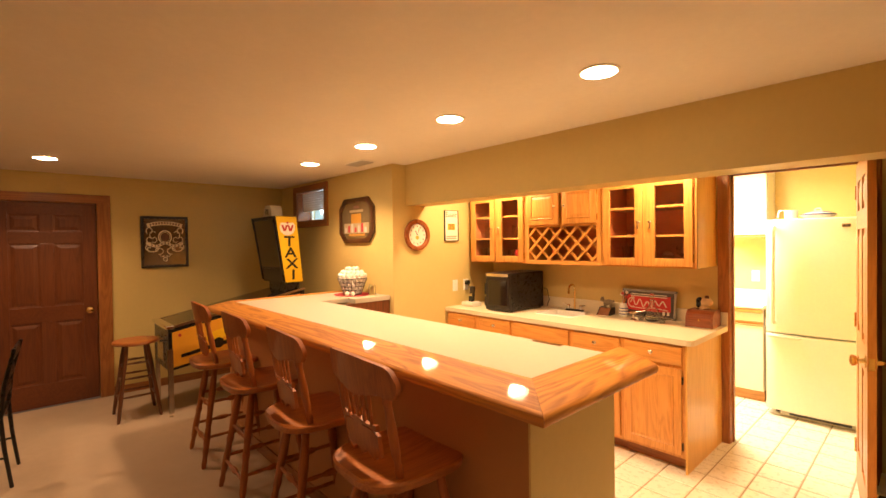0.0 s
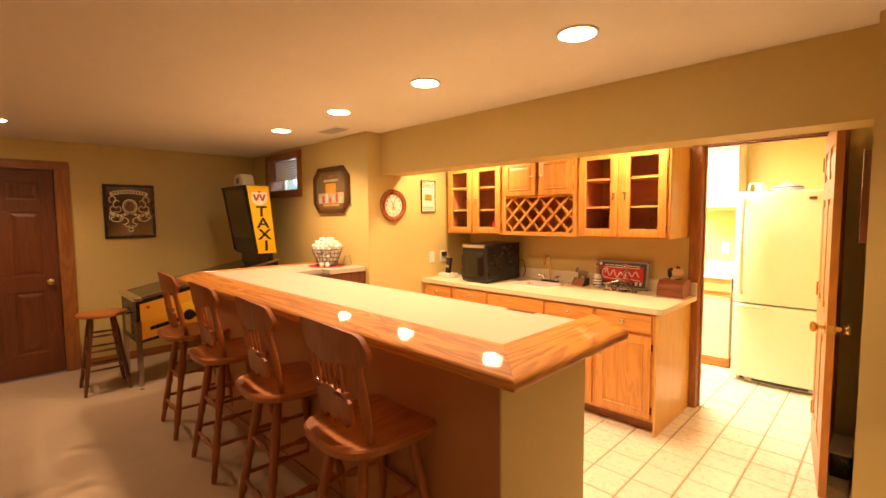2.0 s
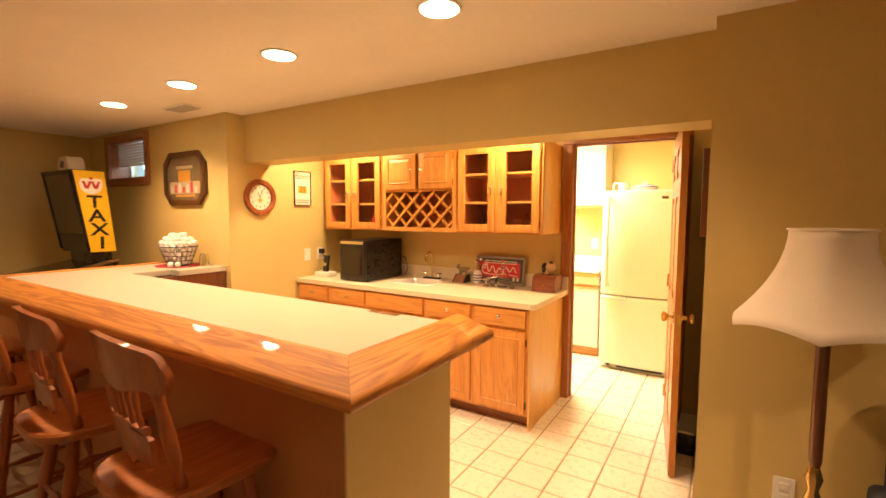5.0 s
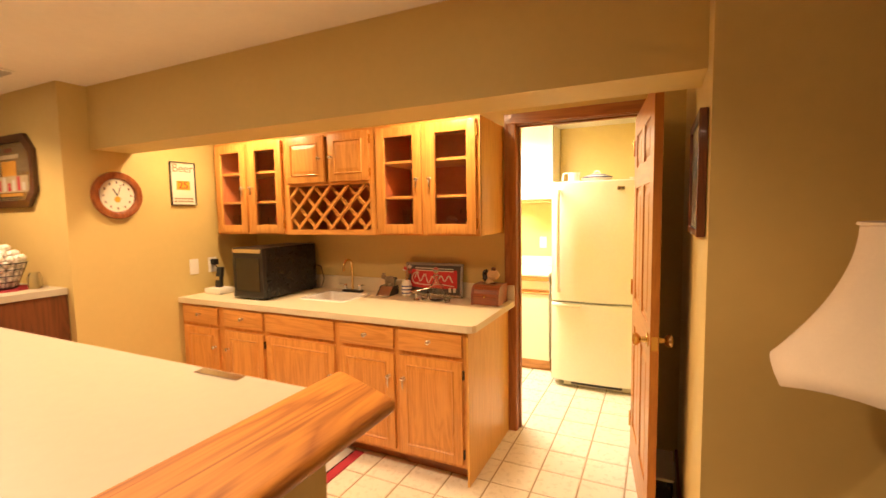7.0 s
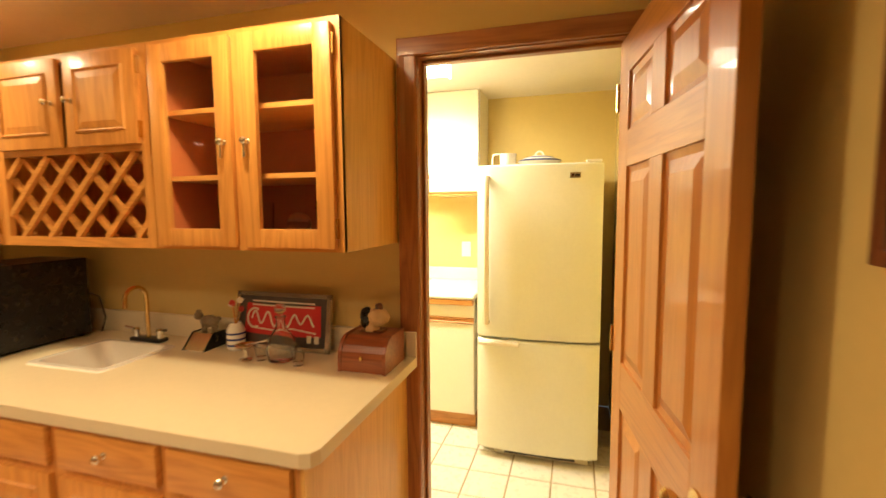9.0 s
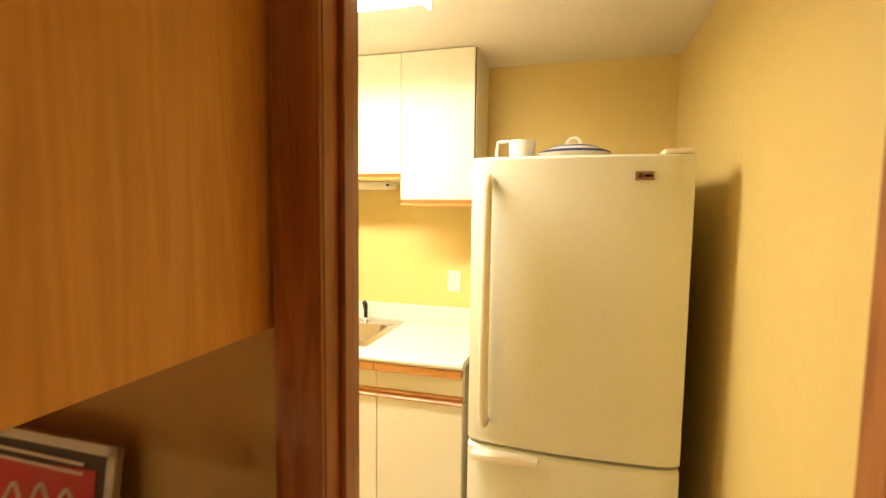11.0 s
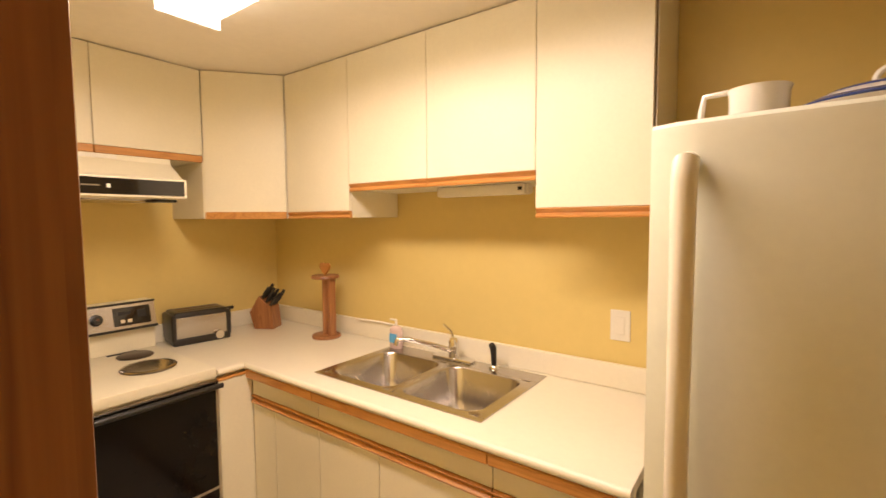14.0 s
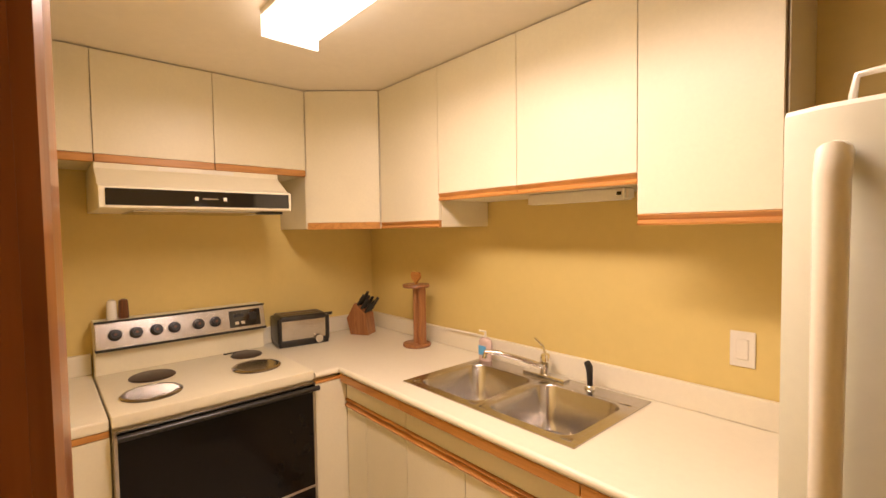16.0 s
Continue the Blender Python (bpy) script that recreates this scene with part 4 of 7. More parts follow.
UF, KTOP = 1.47, CEIL - 0.002
for x0, x1, z0, lab, doors in ((-1.81, -1.346, 1.565, "tall almond wall cabinet with oak pull strip", [(-1.808, -1.346)]),
                               (-1.346, -0.436, 1.685, "short almond wall cabinet pair over the sink", [(-1.346, -0.897), (-0.897, -0.436)]),
                               (-0.436, -0.068, 1.559, "tall almond wall cabinet beside the fridge", [(-0.436, -0.075)])):
    t = thing("kitchen_wall_cabinet", (x0 + x1) / 2, 1.65, z0, lab, "cabinet", "kitchen wall cabinets")
    part("body", B(x0 + 0.001, x1 - 0.001, UF + 0.019, KY - 0.002, z0 + 0.004, KTOP), M_kcab, t)
    part("gap", B(x0 + 0.004, x1 - 0.004, UF + 0.017, UF + 0.0188, z0 + 0.03, KTOP - 0.001), M_kgap, t, "dark joint behind the doors")
    for a, b in doors:
        k_upper_front(t, a, b, z0, KTOP - 0.003, UF)
# corner cabinet, set across the corner
XU = -2.06
t = thing("corner_wall_cabinet", -2.2, 1.6, 1.565, "almond corner wall cabinet set across the corner", "cabinet", "kitchen wall cabinets")
part("body", prism(bmesh.new(), [(XU - 0.019, 1.175), (-1.814, 1.47 + 0.019), (-1.814, KY - 0.002), (KX + 0.002, KY - 0.002), (KX + 0.002, 1.175)], 1.569, KTOP, "z"), M_kcab, t)
dx, dy = -1.814 - XU, 1.47 - 1.175
ln = math.hypot(dx, dy)
ux, uy = dx / ln, dy / ln
nx, ny = uy, -ux
def across(a, b, c, d):
    return [(XU + ux * s + nx * o, 1.175 + uy * s + ny * o) for s, o in ((a, c), (b, c), (b, d), (a, d))]
d = part("door", prism(bmesh.new(), across(0.003, ln - 0.003, -0.012, 0.006), 1.601, KTOP - 0.003, "z"), M_kcab, t)
part("pull_strip", prism(bmesh.new(), across(0.003, ln - 0.003, -0.012, 0.009), 1.565, 1.600, "z"), M_koak, d, "oak finger-pull strip")
# over the range
for y0, y1, lab in ((WT + 0.002, 0.287, "narrow almond filler cabinet"), (0.287, 1.172, "almond wall cabinet pair above the range hood")):
    t = thing("kitchen_wall_cabinet", -2.2, (y0 + y1) / 2, 1.84, lab, "cabinet", "kitchen wall cabinets")
    part("body", B(KX + 0.002, XU - 0.019, y0 + 0.001, y1 - 0.001, 1.846, KTOP), M_kcab, t)
    ds = [(y0, y1)] if y1 < 0.3 else [(0.287, 0.731), (0.731, 1.172)]
    for a, b in ds:
        d = part("door", B(XU - 0.018, XU, a + 0.0015, b - 0.0015, 1.876, KTOP - 0.003, 0.001), M_kcab, t)
        part("pull_strip", B(XU - 0.018, XU + 0.003, a + 0.0015, b - 0.0015, 1.842, 1.875, 0.004), M_koaky, d, "oak finger-pull strip")

# range hood
hd = thing("range_hood", -2.1, 0.645, 1.65, "almond range hood with a black control band", "range hood")
HY0, HY1, HXF = 0.283, 1.01, -1.88
part("canopy", prism(bmesh.new(), [(KX + 0.003, 1.838), (-2.03, 1.838), (-2.03, 1.815), (-1.92, 1.745), (HXF, 1.735), (HXF, 1.655), (HXF - 0.02, 1.65), (KX + 0.003, 1.65)], HY0, HY1, "y", 0.003), M_kcab, hd, "almond enamel canopy")
band = part("control_band", B(HXF, HXF + 0.003, HY0 + 0.02, HY1 - 0.012, 1.664, 1.727), M_blackglass, hd, "black control band")
for y in (0.60, 0.71):
    part("switch", B(HXF + 0.003, HXF + 0.008, y, y + 0.014, 1.688, 1.704, 0.002), M_white, band)
part("switch_label", B(HXF + 0.003, HXF + 0.004, 0.63, 0.69, 1.694, 1.699), M_nickel, band)
part("vent_strip", B(-2.03, -2.0255, 0.50, 0.80, 1.819, 1.834), M_white, hd)
part("filter", B(-2.3, -1.95, 0.40, 0.90, 1.643, 1.65), M_steel, hd, "steel grease filter")
part("lamp_cover", B(-1.98, -1.91, 0.88, 0.98, 1.638, 1.65, 0.003), M_matblack, hd)

# base run under the sink wall
def k_base(x0, x1, drawers, label):
    t = thing("kitchen_base_cabinet", (x0 + x1) / 2, 1.5, 0, label, "cabinet", "kitchen base cabinets")
    part("face_frame", B(x0, x1, KF + 0.019, KF + 0.04, 0.1, KCT - 0.038), M_kcab, t)
    part("body", B(x0, x1, KF + 0.04, KY - 0.002, 0.1, KCT - 0.2), M_kcab, t)
    part("toe_kick", B(x0, x1, KF + 0.05, KF + 0.2, 0, 0.1), M_koak, t, "oak toe board")
    part("top_strip", B(x0 + 0.001, x1 - 0.001, KF - 0.034, KF + 0.018, 0.848, KCT - 0.031, 0.004), M_koak, t, "oak top strip")
    for a, b in drawers:
        d = part("drawer_front", B(a + 0.0015, b - 0.0015, KF, KF + 0.018, 0.762, 0.844, 0.001), M_kcab, t)
        part("pull_strip", prism(bmesh.new(), [(KF, 0.76), (KF - 0.010, 0.755), (KF + 0.002, 0.741), (KF - 0.012, 0.73), (KF - 0.008, 0.722), (KF + 0.018, 0.722), (KF + 0.018, 0.76)], a + 0.0015, b - 0.0015, "x"), M_koak, d, "oak finger-pull strip")
    return t


t = k_base(-0.433, -0.045, [(-0.433, -0.045)], "almond base cabinet with drawer and oak strips")
part("door", B(-0.431, -0.047, KF, KF + 0.018, 0.115, 0.72, 0.001), M_kcab, t)
t = k_base(-1.23, -0.433, [(-1.23, -0.433)], "almond sink base cabinet with oak strips")
for a, b in ((-1.23, -0.898), (-0.898, -0.433)):
    part("door", B(a + 0.002, b - 0.002, KF, KF + 0.018, 0.115, 0.72, 0.001), M_kcab, t)
t = k_base(-1.70, -1.23, [(-1.70, -1.23)], "almond corner base cabinet with oak strips")
for a, b in ((-1.70, -1.53), (-1.53, -1.23)):
    part("door", B(a + 0.002, b - 0.002, KF, KF + 0.018, 0.115, 0.72, 0.001), M_kcab, t)
t = thing("kitchen_corner_base", -2.1, 1.4, 0, "almond corner base beside the range", "cabinet", "kitchen base cabinets")
part("body", B(KX + 0.003, -1.722, 1.024, KY - 0.002, 0.0, KCT - 0.04), M_kcab, t)
part("top_strip", B(-1.722, -1.70, 1.024, KF, 0.862, KCT - 0.041, 0.004), M_koaky, t, "oak top strip")
part("filler", B(-1.722, -1.702, 1.024, KF, 0.1, 0.86), M_kcab, t)
t = thing("kitchen_narrow_base", -2.1, 0.22, 0, "narrow almond base cabinet beside the range", "cabinet", "kitchen base cabinets")
part("body", B(KX + 0.003, -1.745, WT + 0.02, 0.272, 0, KCT - 0.04), M_kcab, t)
part("top_strip", B(-1.745, -1.725, WT + 0.02, 0.272, 0.85, KCT - 0.041, 0.004), M_koaky, t, "oak top strip")
part("front", B(-1.745, -1.728, WT + 0.02, 0.272, 0.1, 0.848), M_kcab, t)

kc = thing("kitchen_worktop", -1.2, 1.5, KCT - 0.04, "cream laminate kitchen worktop with coved backsplash", "worktop")
KSX0, KSX1, KSY0, KSY1 = -1.315, -0.525, 1.255, 1.735
bm = bmesh.new()
KYB, KXL = KY - 0.003, KX + 0.003
crn = {k: bm.verts.new((*k, KCT)) for k in ((KXL, 1.024), (-1.713, 1.024), (-1.713, 1.154), (KSX0, 1.154), (KSX0, KSY0), (KSX0, KSY1), (KSX0, KYB), (KXL, KYB), (KSX1, 1.154), (KSX1, KSY0), (KSX1, KSY1), (KSX1, KYB), (-0.040, 1.154), (-0.040, KYB))}
for loop in (((KXL, 1.024), (-1.713, 1.024), (-1.713, 1.154), (KSX0, 1.154), (KSX0, KSY0), (KSX0, KSY1), (KSX0, KYB), (KXL, KYB)),
             ((KSX0, 1.154), (KSX1, 1.154), (KSX1, KSY0), (KSX0, KSY0)), ((KSX0, KSY1), (KSX1, KSY1), (KSX1, KYB), (KSX0, KYB)),
             ((KSX1, 1.154), (-0.040, 1.154), (-0.040, KYB), (KSX1, KYB), (KSX1, KSY1), (KSX1, KSY0))):
    bm.faces.new([crn[k] for k in loop])
grown = bmesh.ops.extrude_face_region(bm, geom=list(bm.faces))
bmesh.ops.translate(bm, verts=[v for v in grown["geom"] if isinstance(v, bmesh.types.BMVert)], vec=(0, 0, -0.03))
bmesh.ops.recalc_face_normals(bm, faces=bm.faces)
part("top", bm, M_kcounter, kc)
nose = tube_path(bmesh.new(), [(-1.713, 1.154, KCT - 0.0152), (-0.040, 1.154, KCT - 0.0152)], 0.015, 12)
tube_path(nose, [(-1.713, 1.024, KCT - 0.0152), (-1.713, 1.154, KCT - 0.0152)], 0.015, 12)
part("nosing", nose, M_kcounter, kc, "rounded front edge", True)
part("backsplash", B(KX + 0.003, -0.040, KY - 0.024, KY - 0.003, KCT + 0.0004, KCT + 0.095, 0.006), M_kcounter, kc)
part("side_splash", B(KX + 0.003, KX + 0.024, 1.024, KY - 0.024, KCT + 0.0004, KCT + 0.095, 0.006), M_kcounter, kc)
kn = thing("narrow_worktop", -2.1, 0.22, KCT - 0.04, "narrow cream worktop strip beside the range", "worktop")
part("top", B(KX + 0.003, -1.72, WT + 0.02, 0.272, KCT - 0.04, KCT, 0.008), M_kcounter, kn)
part("backsplash", B(KX + 0.003, KX + 0.024, WT + 0.02, 0.272, KCT + 0.0004, KCT + 0.095, 0.004), M_kcounter, kn)

# double sink
ks = thing("kitchen_sink", -0.92, 1.5, KCT - 0.17, "stainless double-bowl sink set in the worktop", "sink")
mid = -0.925
RB = 1.665
basin(KSX0 + 0.012, mid - 0.002, KSY0 + 0.008, RB, KCT, 0.17, 0.022, 0.06, M_steel, ks, 0.004, "bowl")
basin(mid + 0.002, KSX1 - 0.012, KSY0 + 0.008, RB, KCT, 0.17, 0.022, 0.06, M_steel, ks, 0.004, "bowl")
part("deck", B(KSX0 - 0.014, KSX1 + 0.014, RB - 0.004, KSY1 + 0.018, KCT + 0.0006, KCT + 0.0046, 0.001), M_steel, ks, "steel faucet deck")
for a, b, c, d in ((KSX0 - 0.014, KSX1 + 0.014, KSY0 - 0.014, KSY0 + 0.012), (KSX0 - 0.014, KSX0 + 0.014, KSY0 + 0.012, RB - 0.004), (KSX1 - 0.014, KSX1 + 0.014, KSY0 + 0.012, RB - 0.004), (mid - 0.008, mid + 0.008, KSY0 + 0.012, RB - 0.004)):
    part("rim", B(a, b, c, d, KCT + 0.0006, KCT + 0.0046, 0.001), M_steel, ks, "steel rim")
for x in ((KSX0 + mid) / 2, (KSX1 + mid) / 2):
    part("drain", lathe(bmesh.new(), x, 1.46, [(0.045, KCT - 0.1695), (0.045, KCT - 0.166), (0.034, KCT - 0.165), (0.03, KCT - 0.168)], 24), M_chrome, ks, "chrome drain", True)
kf = thing("kitchen_faucet", -0.945, 1.715, KCT + 0.005, "chrome single-lever kitchen faucet", "faucet")
z0 = KCT + 0.005
part("base_plate", B(-1.05, -0.84, 1.69, 1.74, z0, z0 + 0.012, 0.005), M_chrome, kf, "", True)
part("body", lathe(bmesh.new(), -0.945, 1.715, [(0.024, z0 + 0.01), (0.022, z0 + 0.03), (0.024, z0 + 0.05), (0.024, z0 + 0.08), (0.018, z0 + 0.095), (0.006, z0 + 0.1)], 20), M_chrome, kf, "", True)
part("spout", tube_path(bmesh.new(), [(-0.95, 1.70, z0 + 0.045), (-1.02, 1.64, z0 + 0.075), (-1.10, 1.575, z0 + 0.10), (-1.135, 1.545, z0 + 0.10), (-1.138, 1.542, z0 + 0.075)], [0.012, 0.011, 0.01, 0.011, 0.012], 12), M_chrome, kf, "", True)
part("lever", tube_path(bmesh.new(), [(-0.945, 1.715, z0 + 0.095), (-0.97, 1.735, z0 + 0.12), (-1.03, 1.76, z0 + 0.142)], [0.005, 0.005, 0.006], 8), M_chrome, kf, "", True)
sp = thing("sink_sprayer", -0.735, 1.715, KCT + 0.005, "black hand sprayer standing in the sink deck", "sprayer")
part("collar", lathe(bmesh.new(), -0.735, 1.715, [(0.022, z0), (0.02, z0 + 0.008), (0.014, z0 + 0.014)], 18), M_chrome, sp, "", True)
part("head", tube_path(bmesh.new(), [(-0.735, 1.715, z0 + 0.012), (-0.735, 1.713, z0 + 0.06), (-0.736, 1.71, z0 + 0.088), (-0.738, 1.70, z0 + 0.105)], [0.011, 0.012, 0.015, 0.013], 12), M_black, sp, "", True)

# refrigerator
fg = thing("refrigerator", 0.39, 1.3, 0, "cream bottom-freezer refrigerator with long handle", "refrigerator")
FX0, FX1, FY, FZ = 0.035, 0.718, 0.90, 1.714


def bowed(x0, x1, z0, z1, y, bow, depth):
    """A door front that bulges towards -y, with rounded edges."""
    bm = bmesh.new()
    n = 16
    rows = []
    for z, ins in ((z0, 0.012), (z0 + 0.008, 0.002), (z0 + 0.02, 0.0), (z1 - 0.02, 0.0), (z1 - 0.008, 0.002), (z1, 0.012)):
        row = []
        for i in range(n + 1):
            u = -1 + 2 * i / n
            edge = max(0, abs(u) - 0.93) / 0.07
            row.append(bm.verts.new((x0 + (x1 - x0) * i / n, y - bow * (1 - u * u) + ins + 0.014 * edge * edge, z)))
        row.append(bm.verts.new((x1, y + depth, z)))
        row.append(bm.verts.new((x0, y + depth, z)))
        rows.append(row)
    m = len(rows[0])
    for a, b in zip(rows, rows[1:]):
        for i in range(m):
            bm.faces.new((a[i], a[(i + 1) % m], b[(i + 1) % m], b[i]))
    bm.faces.new(rows[0])
    bm.faces.new(rows[-1])
    return bm


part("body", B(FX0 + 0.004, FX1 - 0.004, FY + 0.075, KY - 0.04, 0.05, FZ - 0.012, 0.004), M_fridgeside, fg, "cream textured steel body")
SPL = 0.725
ud = part("door", bowed(FX0, FX1, SPL + 0.006, FZ, FY, 0.022, 0.07), M_fridge, fg, "cream upper door", True)
fd = part("freezer_drawer", bowed(FX0, FX1, 0.055, SPL - 0.006, FY, 0.022, 0.07), M_fridge, fg, "cream freezer drawer", True)
hx = FX0 + 0.062
part("handle", tube_path(bmesh.new(), [(hx, FY - 0.01, 1.645), (hx, FY - 0.045, 1.64), (hx, FY - 0.056, 1.61), (hx, FY - 0.058, 1.25), (hx, FY - 0.055, 0.86), (hx, FY - 0.045, 0.825), (hx, FY - 0.004, 0.82)], [0.017, 0.019, 0.019, 0.017, 0.018, 0.018, 0.016], 12), M_handle, ud, "long cream handle", True)
part("handle", B(FX0 + 0.02, FX0 + 0.25, FY - 0.055, FY - 0.006, SPL - 0.034, SPL - 0.01, 0.01), M_handle, fd, "cream grab bar", True)
bd = part("badge", B(0.545, 0.600, FY - 0.0235, FY - 0.014, 1.633, 1.661, 0.002), M_nickel, ud, "small maker's badge")
part("badge_dot", lathe(bmesh.new(), 0.0, 0.0, [(0.007, 0), (0.007, 0.0015)], 14), M_dkwood, bd).matrix_basis = pose(0.560, FY - 0.0235, 1.647, 90, 0, 0)
part("badge_bar", B(0.570, 0.594, FY - 0.0245, FY - 0.0234, 1.643, 1.651), M_matblack, bd)
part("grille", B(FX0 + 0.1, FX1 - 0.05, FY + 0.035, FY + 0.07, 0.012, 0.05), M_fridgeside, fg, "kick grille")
part("grille_slot", B(FX0 + 0.16, FX1 - 0.12, FY + 0.030, FY + 0.036, 0.022, 0.040), M_black, fg, "dark grille slot")
part("hinge_cover", B(FX1 - 0.09, FX1 - 0.01, FY + 0.0, FY + 0.08, FZ + 0.0005, FZ + 0.016, 0.005), M_handle, fg, "cream hinge cover")
for x in (FX0 + 0.06, FX1 - 0.06):
    part("foot", lathe(bmesh.new(), x, 1.05, [(0.018, 0), (0.018, 0.05)], 12), M_black, fg)
    part("foot", lathe(bmesh.new(), x, 1.65, [(0.018, 0), (0.018, 0.05)], 12), M_black, fg)

# electric range
M_burner = plain("burner_metal", (0.56, 0.51, 0.46), 0.13, 1.0, vary=0.15, scale=14)
M_burnerdark = plain("burner_enamel", (0.075, 0.05, 0.035), 0.4, vary=0.2)
rg = thing("electric_range", -2.05, 0.645, 0, "almond electric range with black glass oven door", "range")
GY0, GY1, GXF = 0.278, 1.018, -1.715
part("body", B(KX + 0.02, GXF - 0.004, GY0, GY1, 0.02, 0.885), M_kcab, rg)
part("cooktop", B(KX + 0.02, GXF + 0.012, GY0 - 0.002, GY1 + 0.002, 0.885, 0.926, 0.006), M_kcab, rg, "almond enamel cooktop", True)
part("backguard", B(KX + 0.02, -2.30, GY0, GY1, 0.926, 1.165, 0.004), M_kcab, rg, "almond backguard")
def guard_x(z):
    return -2.266 - 0.03 * (z - 1.048) / 0.11
def guard_slab(z0, z1, d0, d1):
    return [(guard_x(z0) + d0, z0), (guard_x(z0) + d1, z0), (guard_x(z1) + d1, z1), (guard_x(z1) + d0, z1)]
pnl = part("control_panel", prism(bmesh.new(), [(-2.30, 1.048), (guard_x(1.048), 1.048), (guard_x(1.158), 1.158), (-2.30, 1.158)], GY0 + 0.004, GY1 - 0.004, "y"), M_steel, rg, "brushed steel control panel")
part("trim_line", B(-2.2995, guard_x(1.158) + 0.004, GY0, GY1, 1.158, 1.168, 0.002), M_black, pnl)
part("trim_line", B(-2.2995, guard_x(1.048) + 0.004, GY0, GY1, 1.036, 1.048, 0.002), M_black, pnl)
dx_, dz_ = 0.965, 0.263
for y in (0.352, 0.432, 0.512, 0.585, 0.69, 0.767):
    bm = tube_path(bmesh.new(), [(guard_x(1.103) + dx_ * k, y, 1.103 + dz_ * k) for k in (0.0, 0.008, 0.009, 0.027)], [0.027, 0.026, 0.019, 0.017], 20)
    dl = part("dial", bm, M_black, pnl, "black control dial", True)
    part("pointer", tube_path(bmesh.new(), [(guard_x(1.103) + dx_ * k, y, 1.103 + dz_ * k) for k in (0.027, 0.029)], 0.006, 10), M_dkwood, dl)
part("clock_panel", prism(bmesh.new(), guard_slab(1.062, 1.145, 0.0002, 0.004), 0.835, 0.99, "y"), M_blackglass, pnl, "dark clock panel")
for y, w, z0_, z1_ in ((0.86, 0.018, 1.075, 1.09), (0.89, 0.018, 1.075, 1.09), (0.855, 0.05, 1.112, 1.128), (0.935, 0.036, 1.092, 1.128)):
    part("clock_dial", prism(bmesh.new(), guard_slab(z0_, z1_, 0.004, 0.0065), y, y + w, "y"), M_nickel if w < 0.03 else M_black, pnl)
for x, y, r, cover in ((-1.885, 0.425, 0.105, True), (-2.13, 0.465, 0.09, False), (-1.945, 0.85, 0.105, True), (-2.19, 0.885, 0.075, False)):
    br = part("burner", lathe(bmesh.new(), x, y, [(r * 0.98, 0.9262), (r, 0.928), (r * 0.96, 0.9295), (r * 0.9, 0.9295)], 36), M_burner if cover else M_burnerdark, rg, "electric burner", True)
    if cover:
        part("burner_cover", lathe(bmesh.new(), x, y, [(r, 0.9298), (r * 1.02, 0.932), (r * 0.96, 0.936), (r * 0.82, 0.9355), (r * 0.6, 0.934)], 36), M_burner, br, "dull metal burner cover", True)
    else:
        part("burner_cover", lathe(bmesh.new(), x, y, [(r * 0.95, 0.9298), (r * 0.96, 0.932), (r * 0.9, 0.9345)], 36), M_burnerdark, br, "dark burner cover", True)
part("vent_slot", B(-2.285, -2.27, 0.80, 0.92, 0.9262, 0.931), M_matblack, rg)
od = part("oven_door", B(GXF - 0.004, GXF + 0.02, GY0 + 0.003, GY1 - 0.003, 0.19, 0.875, 0.006), M_ovenglass, rg, "black glass oven door")
part("trim", B(GXF - 0.003, GXF + 0.024, GY0 + 0.001, GY0 + 0.012, 0.19, 0.876), M_steel, od, "steel edge trim")
part("trim", B(GXF - 0.003, GXF + 0.024, GY1 - 0.012, GY1 - 0.001, 0.19, 0.876), M_steel, od, "steel edge trim")
part("trim", B(GXF - 0.003, GXF + 0.024, GY0 + 0.012, GY1 - 0.012, 0.868, 0.877), M_steel, od, "steel edge trim")
part("trim", B(GXF - 0.003, GXF + 0.024, GY0 + 0.012, GY1 - 0.012, 0.40, 0.412), M_steel, od, "steel edge trim")
part("handle", tube_path(bmesh.new(), [(GXF + 0.045, GY0 + 0.01, 0.855), (GXF + 0.045, GY1 + 0.008, 0.855)], 0.011, 12), M_black, od, "black oven handle", True)
part("drawer", B(GXF - 0.004, GXF + 0.012, GY0 + 0.003, GY1 - 0.003, 0.03, 0.185, 0.006), M_kcab, rg, "almond storage drawer")

# fluorescent ceiling fixture
fl = thing("fluorescent_fixture", -0.72, 0.79, CEIL, "long ceiling fluorescent fixture with wrap diffuser, lit", "ceiling light")
part("pan", B(-1.335, -0.11, 0.69, 0.89, CEIL - 0.02, CEIL - 0.001), M_white, fl)
part("diffuser", prism(bmesh.new(), [(0.70, CEIL - 0.02), (0.70, CEIL - 0.06), (0.725, CEIL - 0.083), (0.855, CEIL - 0.083), (0.88, CEIL - 0.06), (0.88, CEIL - 0.02)], -1.325, -0.12, "x"), M_diffuser, fl, "glowing prismatic diffuser")
for a, b in ((-1.335, -1.325), (-0.12, -0.11)):
    part("end_cap", B(a, b, 0.69, 0.89, CEIL - 0.088, CEIL - 0.02, 0.003), M_diffuser, fl)
# under-cabinet tube
uc = thing("under_cabinet_light", -0.72, 1.62, 1.66, "slim white under-cabinet light, switched off", "light")
part("housing", B(-0.93, -0.53, 1.58, 1.64, 1.648, 1.688, 0.006), M_white, uc)
part("socket", B(-0.53, -0.52, 1.59, 1.63, 1.653, 1.683), M_white, uc)
part("switch", B(-0.556, -0.54, 1.577, 1.581, 1.663, 1.675), M_matblack, uc)

